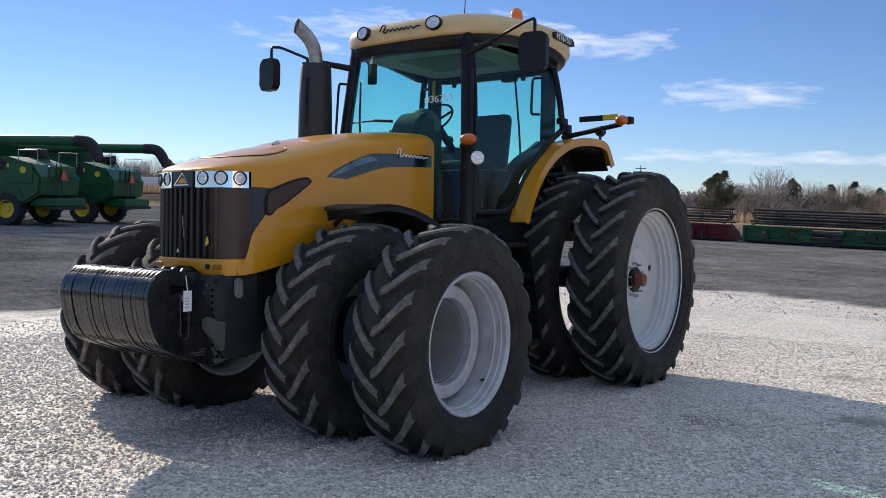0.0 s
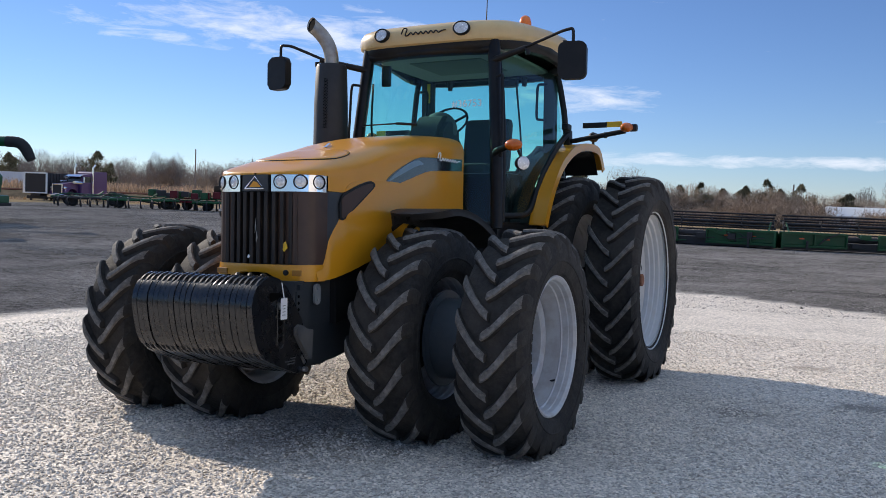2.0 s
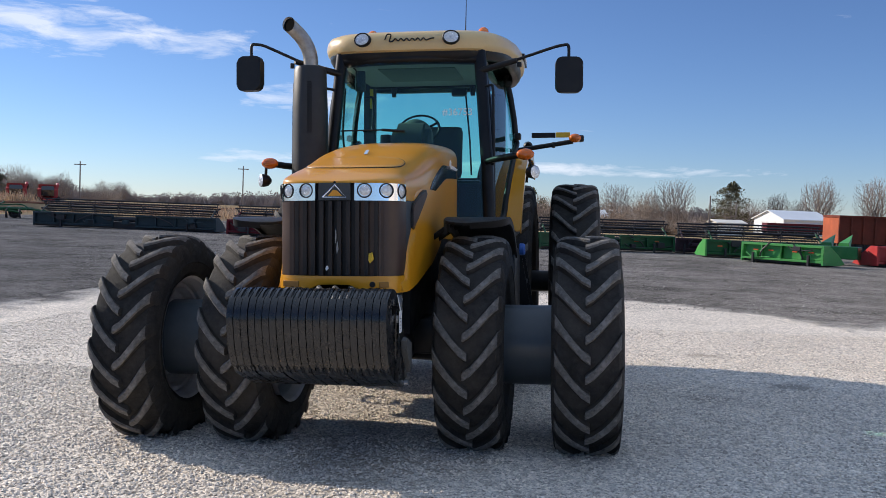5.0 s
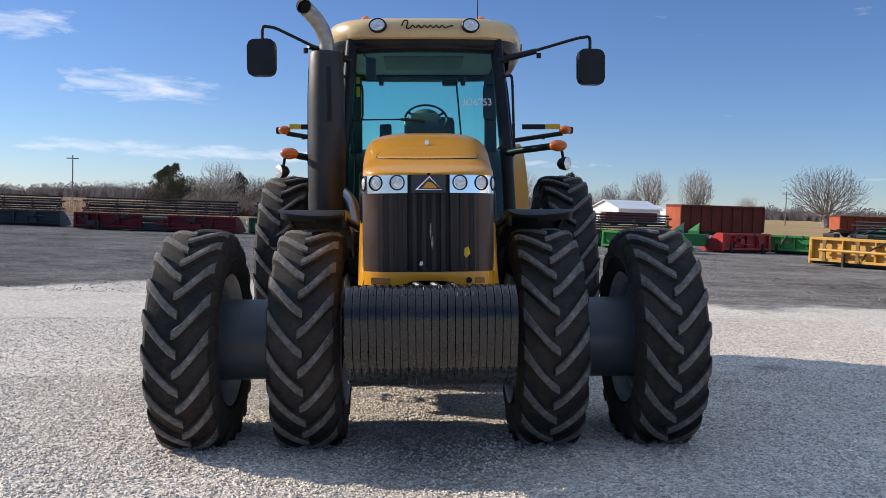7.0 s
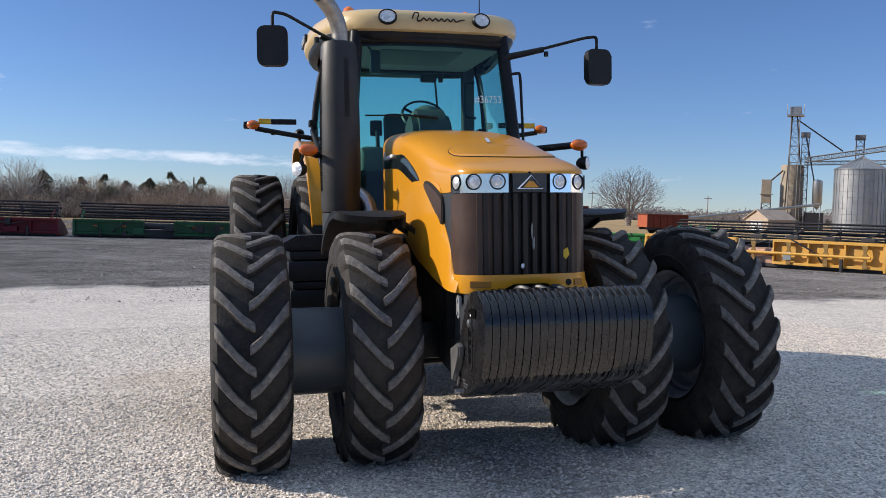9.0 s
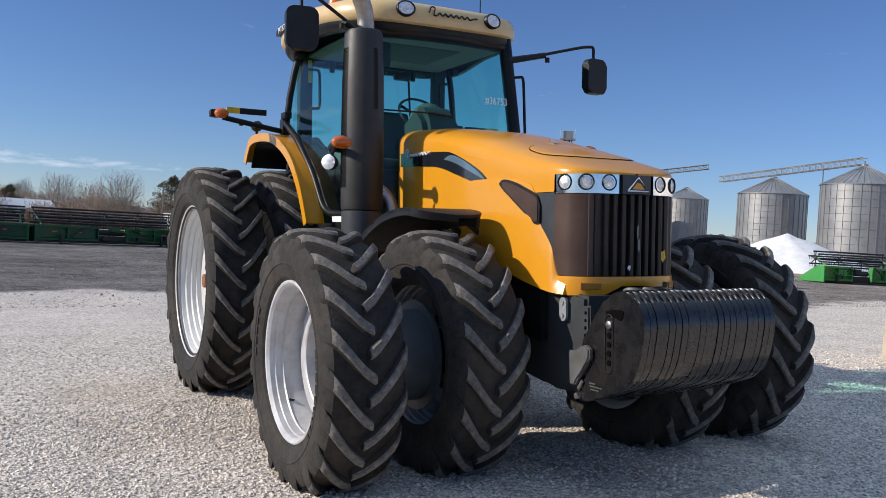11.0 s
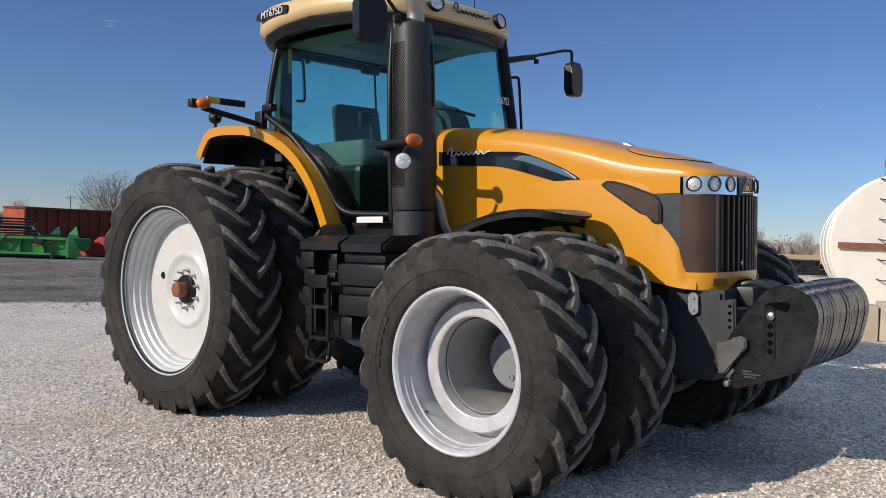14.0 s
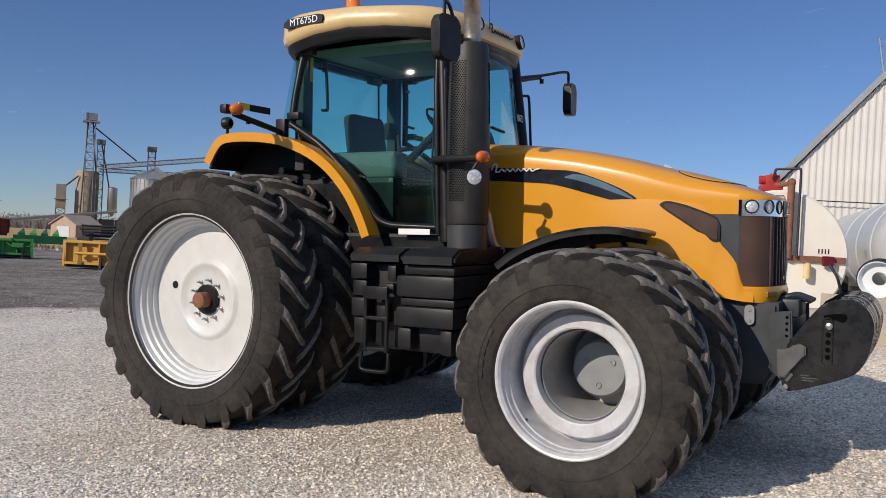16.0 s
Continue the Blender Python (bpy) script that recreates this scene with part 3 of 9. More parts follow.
def front_wheel(side, outer):
    cx, cy, cz = side * (1.54 if outer else 0.785), -0.04, 0.682
    wheel = empty("front_wheel")
    wheel.parent = tractor
    tagged(wheel, "outer dual front wheel with a silver rim" if outer else "inner front wheel with a silver rim")
    bm = bmesh.new()
    tyre_mesh(bm, cx, cy, cz, 0.755, 0.440 if outer else 0.43, 0.45, 0.048)
    part("tyre", bm, RUBBER, wheel, smooth=35)
    put_lugs(wheel, "front", (cx, cy, cz), 0.755, 0.45, 19, 0.048, 0.062, radians(21))
    if outer:
        sidewall_marks(wheel, side, 1.54 + 0.4955 * 0.45, cy, cz, 0.522, 0.548, ((-42, 9, 6.5), (150, 5, 7)))
    bm = bmesh.new()
    e = side
    edge = 1.722 if outer else 0.93
    prof = [(edge - 0.012, 0.462), (edge + 0.004, 0.458), (edge + 0.008, 0.450), (edge + 0.004, 0.440), (edge - 0.012, 0.427), (edge - 0.040, 0.424), (edge - 0.046, 0.418), (edge - 0.085, 0.415), (edge - 0.092, 0.406), (edge - 0.098, 0.412), (edge - 0.12, 0.409)]
    if outer:
        prof += [(1.46, 0.402), (1.45, 0.396), (1.45, 0.370), (1.526, 0.366), (1.535, 0.359), (1.535, 0.289), (1.529, 0.280), (1.47, 0.276)]
    else:
        prof += [(0.80, 0.385), (0.70, 0.36), (0.69, 0.2)]
    lathe(bm, prof, (0, cy, cz), n=64, flip=e)
    prof = [(edge - 0.10, 0.415), (edge - 0.30, 0.405), (edge - 0.36, 0.43), (edge - 0.375, 0.45)]
    lathe(bm, prof, (0, cy, cz), n=64, flip=e)
    part("rim", bm, SILVER, wheel, smooth=24)
    if outer:
        bm = bmesh.new()
        lathe(bm, [(0.93, 0.272), (1.47, 0.276), (1.47, 0.266)], (0, cy, cz), n=48, flip=e)
        lathe(bm, [(0.93, 0.272), (0.93, 0.33), (0.95, 0.33), (0.952, 0.274)], (0, cy, cz), n=48, flip=e)
        part("dual_spacer_drum", bm, HUBGREY, wheel, "dark grey steel drum", smooth=40)
        bm = bmesh.new()
        lathe(bm, [(1.47, 0.2655), (1.466, 0.262), (0.96, 0.258), (0.955, 0.15)], (0, cy, cz), n=48, flip=e)
        part("drum_bore", bm, BORE, wheel, "dusty pale grey bore of the drum", smooth=40)
        bm = bmesh.new()
        lathe(bm, [(1.02, 0.185), (1.175, 0.180), (1.195, 0.165), (1.20, 0.0)], (0, cy, cz), n=40, flip=e)
        for k in range(3):
            t = k * math.tau / 3 + 0.5
            lathe(bm, [(1.195, 0.020), (1.206, 0.020), (1.206, 0.012), (1.200, 0.010), (1.2, 0)], (0, cy - 0.10 * math.cos(t), cz + 0.10 * math.sin(t)), n=12, flip=e)
        part("hub_cover", bm, COVERGREY, wheel, "grey planetary hub cover", smooth=40)
        bm = bmesh.new()
        tube(bm, [(side * 1.57, cy + 0.31, cz - 0.29), (side * 1.63, cy + 0.29, cz - 0.27)], 0.007, 6)
        part("valve_stem", bm, BLACK, wheel)
    return wheel


def rear_wheel(side, outer):
    cx, cy, cz = side * (1.385 if outer else 0.78), 3.13, 0.957
    wheel = empty("rear_wheel", Matrix.Translation((0.055 if side > 0 and outer else 0.0, 0, 0)))
    wheel.parent = tractor
    tagged(wheel, "outer dual rear wheel with a white disc" if outer else "inner rear wheel behind its dual")
    bm = bmesh.new()
    tyre_mesh(bm, cx, cy, cz, 1.015, 0.655, 0.49, 0.056)
    part("tyre", bm, RUBBER, wheel, smooth=35)
    put_lugs(wheel, "rear", (cx, cy, cz), 1.015, 0.49, 23, 0.056, 0.056, radians(17))
    if outer:
        sidewall_marks(wheel, side, 1.385 + 0.493 * 0.49, cy, cz, 0.755, 0.79, ((-40, 8, 4.5), (205, 7, 4.5)))
    edge = 1.575 if outer else 0.95
    bm = bmesh.new()
    prof = [(edge, 0.678), (edge + 0.007, 0.670), (edge, 0.662), (edge - 0.03, 0.655), (edge - 0.04, 0.638), (edge - 0.075, 0.630), (edge - 0.085, 0.612), (edge - 0.12, 0.606), (edge - 0.13, 0.590), (edge - 0.165, 0.585), (edge - 0.175, 0.572), (edge - 0.215, 0.568)]
    lathe(bm, prof, (0, cy, cz), n=80, flip=side)
    lathe(bm, [(edge - 0.10, 0.64), (edge - 0.34, 0.63), (edge - 0.38, 0.66), (edge - 0.39, 0.68)], (0, cy, cz), n=64, flip=side)
    part("rim", bm, RIMWHITE, wheel, smooth=35)
    if outer:
        bm = bmesh.new()
        lathe(bm, [(1.345, 0.572), (1.362, 0.566), (1.366, 0.330), (1.371, 0.318), (1.386, 0.300), (1.390, 0.285), (1.386, 0.270), (1.368, 0.245), (1.360, 0.20), (1.358, 0.0)], (0, cy, cz), n=72, flip=side)
        part("disc", bm, WHITEDISC, wheel, "white dished wheel disc", smooth=40)
        bm = bmesh.new()
        lathe(bm, [(1.340, 0.118), (1.385, 0.118), (1.392, 0.11), (1.392, 0.0)], (0, cy, cz), n=32, flip=side)
        part("hub_flange", bm, FRAME, wheel, smooth=40)
        bm = bmesh.new()
        lathe(bm, [(1.385, 0.062), (1.47, 0.060), (1.475, 0.052), (1.475, 0.0)], (0, cy, cz), n=28, flip=side)
        part("axle_end", bm, RUST, wheel, "rusty axle end", smooth=40)
        for k in range(10):
            t = k * math.tau / 10 + 0.2
            bm = bmesh.new()
            c = (0, cy - 0.155 * math.cos(t), cz + 0.155 * math.sin(t))
            lathe(bm, [(1.345, 0.022), (1.352, 0.022), (1.354, 0.016), (1.374, 0.016), (1.376, 0.009), (1.405, 0.009), (1.407, 0.0)], c, n=10, flip=side)
            part("wheel_bolt", bm, STEEL, wheel, smooth=40)
        # a solid dark disc paints the shade of this hole
        bm = bmesh.new()
        lathe(bm, [(1.355, 0.031), (1.3685, 0.031), (1.3685, 0.0)], (0, cy + 0.36, cz + 0.10), n=16, flip=side)
        part("disc_hole", bm, FRAME, wheel)
    return wheel


for side in (1, -1):
    for outer in (True, False):
        front_wheel(side, outer)
        rear_wheel(side, outer)

# hood: plan outline, top line and lower edge by place along the tractor
PLAN = [(-0.928, 0.0), (-0.922, 0.10), (-0.908, 0.19), (-0.887, 0.27), (-0.860, 0.325), (-0.815, 0.368), (-0.765, 0.387), (-0.70, 0.400), (-0.5, 0.412), (-0.2, 0.430), (0.2, 0.442), (0.7, 0.450), (1.25, 0.452)]
TOP = [(-0.94, 1.762), (-0.90, 1.782), (-0.80, 1.822), (-0.65, 1.868), (-0.41, 1.932), (-0.2, 1.985), (0.03, 2.050), (0.2, 2.088), (0.41, 2.130), (0.65, 2.165), (0.87, 2.190), (1.25, 2.215)]


def half_width(y):
    return lerp_table(PLAN, y)


def hood_top(y):
    return lerp_table(TOP, y)


def side_patch(name, stations, low, high, off, mat, side, parent, deep=0.02, rows=5, label="", bow=None):
    """A panel of the hood's side between two edges, both given by place along the tractor."""
    bm = bmesh.new()
    grid = []
    for y in stations:
        lo, hi = low(y), high(y)
        col = []
        for j in range(rows + 1):
            z = lo + (hi - lo) * j / rows
            x = half_width(y) + off + (bow(y, z) if bow else 0)
            col.append((bm.verts.new((side * x, y, z)), bm.verts.new((side * (x - deep), y, z))))
        grid.append(col)
    for c0, c1 in zip(grid, grid[1:]):
        for j in range(rows):
            bm.faces.new((c0[j][0], c1[j][0], c1[j + 1][0], c0[j + 1][0]))
        for j in (0, rows):
            bm.faces.new((c0[j][0], c1[j][0], c1[j][1], c0[j][1]))
    for c in (grid[0], grid[-1]):
        for j in range(rows):
            bm.faces.new((c[j][0], c[j + 1][0], c[j + 1][1], c[j][1]))
    return part(name, bm, mat, parent, label, smooth=40)


def curve_of(pts):
    table = smooth_line(pts, 5)
    return lambda y: lerp_table(table, y)


def steps_of(a, b, n):
    return [a + (b - a) * k / n for k in range(n + 1)]


def build_hood():
    # shell over the engine: sections across the tractor
    bm = bmesh.new()
    low = lambda y: lerp_table([(-0.94, 1.758), (-0.695, 1.758), (-0.694, 1.66), (-0.03, 1.66), (0.1, 1.58), (0.3, 1.46), (0.42, 1.41), (1.25, 1.40)], y)
    rings = []
    ys = [-0.9275, -0.922, -0.912, -0.897, -0.875, -0.845, -0.81, -0.76, -0.72, -0.695, -0.694] + steps_of(-0.65, 1.24, 27)
    for y in ys:
        W, zt, zl = half_width(y), hood_top(y), low(y)
        sh = min(0.17, (zt - min(1.758, zl + 0.1)) * 0.95) if y > -0.6945 else (zt - 1.758) * 0.95
        ring = []
        for k in range(6):
            ring.append((W, zl + (zt - sh - zl) * k / 6))
        for k in range(13):
            t = k / 12 * math.pi / 2
            p = 0.62
            ring.append((W * (math.cos(t) ** p if k < 12 else 0), zt - sh + sh * math.sin(t) ** p))
        full = [(-x, z) for x, z in ring] + [(x, z) for x, z in ring[-2::-1]]
        rings.append([bm.verts.new((x, y, z)) for x, z in full])
    for r0, r1 in zip(rings, rings[1:]):
        for a in range(len(r0) - 1):
            bm.faces.new((r0[a], r0[a + 1], r1[a + 1], r1[a]))
    bm.faces.new(rings[-1])
    part("hood", bm, YELLOW, tractor, "glossy yellow engine hood", smooth=50)
    # shallow panel on the nose, outlined by a groove, and the small ornament behind it
    bm = bmesh.new()
    ring = []
    for k in range(48):
        t = k * math.tau / 48
        x = 0.325 * math.copysign(abs(math.cos(t)) ** 0.55, math.cos(t))
        y = -0.45 + 0.20 * math.copysign(abs(math.sin(t)) ** 0.7, math.sin(t)) + 0.04 * (x / 0.325) ** 2
        ring.append((x, y))
    def surface(x, y):
        W, zt = half_width(y), hood_top(y)
        q = min(abs(x) / W, 0.999)
        c = q ** (1 / 0.62)
        return zt - 0.17 + 0.17 * math.sqrt(max(1 - c * c, 0)) ** 0.62 if zt - 1.755 > 0.18 else zt - (zt - 1.758) * 0.95 * (1 - math.sqrt(max(1 - c * c, 0)) ** 0.62)
    outer = [bm.verts.new((x, y, surface(x, y) + 0.003)) for x, y in ring]
    inner = [bm.verts.new((x * 0.985, -0.45 + (y + 0.45) * 0.97, surface(x * 0.985, -0.45 + (y + 0.45) * 0.97) + 0.007)) for x, y in ring]
    for k in range(48):
        bm.faces.new((outer[k], outer[(k + 1) % 48], inner[(k + 1) % 48], inner[k]))
    half = 24
    cols = []
    for k in range(half + 1):
        a, b = inner[(k) % 48], inner[(48 - k) % 48]
        n = 8
        if k in (0, half):
            cols.append([a] * (n + 1))
            continue
        col = [a]
        for j in range(1, n):
            s = j / n
            x, y = a.co.x + (b.co.x - a.co.x) * s, a.co.y + (b.co.y - a.co.y) * s
            col.append(bm.verts.new((x, y, surface(x, y) + 0.008)))
        cols.append(col + [b])
    for c0, c1 in zip(cols, cols[1:]):
        for j in range(8):
            vs = []
            for v in (c0[j], c1[j], c1[j + 1], c0[j + 1]):
                if v not in vs:
                    vs.append(v)
            if len(vs) > 2:
                bm.faces.new(vs)
    part("nose_panel", bm, YELLOW, tractor, smooth=40)
    bm = bmesh.new()
    pts = [(x * 1.0, y, surface(x, y) + 0.001) for x, y in ring]
    tube(bm, pts + [pts[0]], 0.0045, 5, cap=False)
    part("panel_groove", bm, FRAME, tractor)
    bm = bmesh.new()
    slab(bm, [(-0.035, 0.0), (0.03, 0.035), (0.045, 0.0)], "x", -0.012, 0.012)
    bmesh.ops.translate(bm, verts=bm.verts, vec=(0.0, -0.12, hood_top(-0.12) - 0.004))
    part("ornament", bm, CHROME, tractor)


build_hood()

ARCH_TOP = curve_of([(-0.80, 1.165), (-0.74, 1.178), (-0.712, 1.25), (-0.688, 1.335), (-0.635, 1.41), (-0.573, 1.485), (-0.54, 1.60), (-0.50, 1.69), (-0.42, 1.73), (-0.24, 1.755), (-0.10, 1.76), (0.15, 1.76), (0.42, 1.74)])
ARCH_LOW = curve_of([(-0.80, 1.084), (-0.70, 1.093), (-0.58, 1.115), (-0.42, 1.153), (-0.24, 1.205), (-0.05, 1.25), (0.20, 1.32), (0.42, 1.39)])
for side in (1, -1):
    ys = steps_of(-0.80, -0.48, 20) + steps_of(-0.45, 0.42, 18)
    side_patch("wheel_arch_panel", ys, ARCH_LOW, ARCH_TOP, 0.004, YELLOW, side, tractor, deep=0.05, rows=9, bow=lambda y, z: 0.030 * max(0.0, min(1.0, (0.42 - y) / 0.5)) * (1 - min(1, max(0, (z - ARCH_LOW(y)) / (ARCH_TOP(y) - ARCH_LOW(y))))) ** 0.8)
    side_patch("charcoal_side_panel", steps_of(-0.70, -0.50, 12), lambda y: min(ARCH_TOP(y), 1.65) - 0.015, lambda y: 1.657, 0.002, CHARCOAL, side, tractor, rows=4)
    vent_top = curve_of([(-0.585, 1.585), (-0.565, 1.632), (-0.527, 1.658), (-0.44, 1.692), (-0.357, 1.722), (-0.25, 1.748), (-0.20, 1.743), (-0.18, 1.727)])
    vent_low = curve_of([(-0.585, 1.49), (-0.56, 1.474), (-0.53, 1.482), (-0.40, 1.567), (-0.252, 1.665), (-0.20, 1.702), (-0.18, 1.720)])
    side_patch("side_vent", steps_of(-0.584, -0.181, 18), vent_low, vent_top, 0.016, BLACK, side, tractor, rows=3)
    side_patch("vent_mesh", steps_of(-0.568, -0.215, 14), lambda y: vent_low(y) + 0.016, lambda y: max(vent_top(y) - 0.016, vent_low(y) + 0.018), 0.020, GRILLE, side, tractor, rows=3)
    stripe_top = curve_of([(-0.085, 1.706), (0.024, 1.797), (0.196, 1.880), (0.43, 1.961), (0.584, 1.978), (0.80, 1.990), (1.20, 2.010)])
    stripe_low = curve_of([(-0.085, 1.696), (0.0, 1.712), (0.108, 1.741), (0.311, 1.797), (0.582, 1.868), (0.80, 1.890), (1.20, 1.912)])
    side_patch("side_stripe", steps_of(-0.085, 1.20, 30), stripe_low, stripe_top, 0.004, DECAL, side, tractor, deep=0.008, rows=3, label="dark glossy side stripe")
    win_top = curve_of([(0.0, 1.765), (0.12, 1.836), (0.313, 1.918), (0.44, 1.945), (0.52, 1.925)])
    win_low = curve_of([(0.0, 1.758), (0.12, 1.800), (0.313, 1.868), (0.44, 1.905), (0.52, 1.920)])
    side_patch("stripe_window", steps_of(0.005, 0.515, 16), win_low, lambda y: max(win_top(y), win_low(y) + 0.004), 0.007, DECALBLUE, side, tractor, deep=0.006, rows=2)


# nose: headlight band, grille and bumper all follow the plan outline
def plan_line(reach, off=0.0, fine=1):
    """Points (x, y) of the plan outline from the tractor's right to its left, as far back as reach."""
    pts = [(w, y) for y, w in PLAN if y <= reach]
    if pts[-1][1] < reach:
        pts.append((half_width(reach), reach))
    pts = [(-x, y) for x, y in pts[::-1]] + pts[1:]
    if fine > 1:
        pts = smooth_line(pts, fine)
    out = []
    for i, (x, y) in enumerate(pts):
        a, b = pts[max(i - 1, 0)], pts[min(i + 1, len(pts) - 1)]
        d = Vector((b[0] - a[0], b[1] - a[1])).normalized()
        out.append((x + d.y * off, y - d.x * off))
    return out


def nose_strip(name, pts, z0, z1, deep, mat, label=""):
    """An upright strip along plan points, from z0 to z1, with thickness."""
    bm = bmesh.new()
    rows = []
    for i, (x, y) in enumerate(pts):
        a, b = pts[max(i - 1, 0)], pts[min(i + 1, len(pts) - 1)]
        d = Vector((b[0] - a[0], b[1] - a[1])).normalized()
        ix, iy = x - d.y * deep, y + d.x * deep
        rows.append([bm.verts.new(p) for p in ((x, y, z0), (x, y, z1), (ix, iy, z1), (ix, iy, z0))])
    for r0, r1 in zip(rows, rows[1:]):
        for k in range(4):
            bm.faces.new((r0[k], r0[(k + 1) % 4], r1[(k + 1) % 4], r1[k]))
    bm.faces.new(rows[0])
    bm.faces.new(rows[-1][::-1])
    return part(name, bm, mat, tractor, label, smooth=40)


full = plan_line(-0.70, 0.0, 3)
nose_strip("nose_backing", plan_line(-0.69, -0.03, 2), 1.16, 1.755, 0.01, BLACK)
for side in (1, -1):
    pts = [(x, y) for x, y in plan_line(-0.715, 0.006, 4) if x * side > 0.118]
    nose_strip("headlight_bezel", pts, 1.650, 1.757, 0.03, CHROME, "chrome headlight surround")
    for x, y, turn in ((0.184, -0.908, 9), (0.311, -0.868, 27), (0.384, -0.775, 68)):
        m = pose(side * x, y, 1.712, 0, 0, side * turn)
        bm = bmesh.new()
        lathe(bm, [(0.03, 0.047), (-0.008, 0.047), (-0.014, 0.043), (-0.008, 0.038), (0.01, 0.035)], (0, 0, 0), axis="y", n=28)
        bmesh.ops.transform(bm, matrix=m, verts=bm.verts)
        lamp = part("headlight", bm, BLACK, tractor, "round headlight with a black ring", smooth=40)
        bm = bmesh.new()
        lathe(bm, [(-0.004, 0.038), (-0.009, 0.03), (-0.012, 0.012), (-0.013, 0.0)], (0, 0, 0), axis="y", n=24)
        bmesh.ops.transform(bm, matrix=m, verts=bm.verts)
        part("lens", bm, BULB, lamp, smooth=60)
nose_strip("badge_plate", [(x, y) for x, y in plan_line(-0.9, 0.008, 4) if abs(x) <= 0.117], 1.652, 1.757, 0.03, CHARCOAL)
bm = bmesh.new()
for tri in (((-0.075, 1.668), (0.005, 1.745), (0.078, 1.668)),):
    pts = [Vector((x, -0.938, z)) for x, z in tri]
    tube(bm, [pts[0], pts[1], pts[2], pts[0]], 0.005, 6)
part("badge", bm, CHROME, tractor, "triangular chrome badge")
bm = bmesh.new()
slab(bm, [(-0.04, 1.678), (-0.005, 1.715), (0.02, 1.71), (0.05, 1.678)], "y", -0.940, -0.934)
part("badge_infill", bm, YELLOW, tractor)
# grille: smooth corner screens and upright slats between them
for side in (1, -1):
    pts = [(x, y) for x, y in plan_line(-0.70, 0.002, 4) if x * side > 0.262]
    nose_strip("grille_screen", pts, 1.188, 1.648, 0.02, GRILLE, "brown perforated grille screen")
for k in range(10):
    x = -0.252 + k * 0.056
    y = -lerp_table([(0, 0.927), (0.1, 0.921), (0.19, 0.907), (0.27, 0.886), (0.33, 0.855)], abs(x))
    bm = bmesh.new()
    box(bm, x - 0.014, x + 0.014, y - 0.004, y + 0.034, 1.188, 1.648, 0.006)
    part("grille_slat", bm, SLAT, tractor)
bm = bmesh.new()
box(bm, -0.30, 0.30, -0.885, -0.875, 1.188, 1.648)
part("grille_core", bm, GRILLE, tractor)
for x, z, w, h, mat, label in ((0.225, 1.30, 0.022, 0.035, STRIPE, "yellow leaf caught in the grille"), (-0.045, 1.235, 0.012, 0.016, WHITE, "pale scrap caught in the grille"), (0.01, 1.43, 0.006, 0.05, LINER, "dry stalk caught in the grille"), (0.02, 1.36, 0.008, 0.04, LINER, "dry stalk caught in the grille")):
    bm = bmesh.new()
    vs = [bm.verts.new((x + u * w, -0.934 + 0.012 * abs(x) * 10 + dy, z + v * h)) for u, v, dy in ((-1, -0.3, 0.0), (-0.2, -1, -0.006), (0.9, -0.2, 0.0), (0.4, 1, -0.005), (-0.6, 0.7, 0.002))]
    bm.faces.new(vs)
    part("caught_scrap", bm, mat, tractor, label)
# yellow bumper with its raised middle
bm = bmesh.new()
pts = plan_line(-0.72, 0.008, 4)
rows = []
for i, (x, y) in enumerate(pts):
    a, b = pts[max(i - 1, 0)], pts[min(i + 1, len(pts) - 1)]
    d = Vector((b[0] - a[0], b[1] - a[1])).normalized()
    low = lerp_table([(0, 1.135), (0.10, 1.132), (0.19, 1.090), (0.23, 1.082), (0.5, 1.080)], abs(x))
    ix, iy = x - d.y * 0.05, y + d.x * 0.05
    rows.append([bm.verts.new(p) for p in ((x, y, low), (x + d.y * 0.006, y - d.x * 0.006, 1.12 + (low - 1.08) * 0.5), (x, y, 1.186), (ix, iy, 1.186), (ix, iy, low))])
for r0, r1 in zip(rows, rows[1:]):
    for k in range(5):
        bm.faces.new((r0[k], r0[(k + 1) % 5], r1[(k + 1) % 5], r1[k]))
bm.faces.new(rows[0])
bm.faces.new(rows[-1][::-1])
part("bumper", bm, YELLOW, tractor, "yellow nose bumper", smooth=40)
bm = bmesh.new()
lathe(bm, [(-0.885, 0.018), (-0.917, 0.018), (-0.918, 0.0)], (0.236, 0, 1.136), axis="y", n=16)
part("bumper_socket", bm, BLACK, tractor)
bm = bmesh.new()
box(bm, -0.06, 0.06, -0.012, 0.01, -0.019, 0.019, 0.004, pose(-0.285, -0.889, 1.134, 0, 0, -19))
part("bumper_inset", bm, DARKYELLOW, tractor, "dull yellow inset lamp")
bm = bmesh.new()
box(bm, -0.03, 0.03, -0.012, 0.01, -0.018, 0.018, 0.004, pose(0.300, -0.882, 1.134, 0, 0, 22))
part("bumper_lamp", bm, DARKYELLOW, tractor, "dull yellow inset lamp")

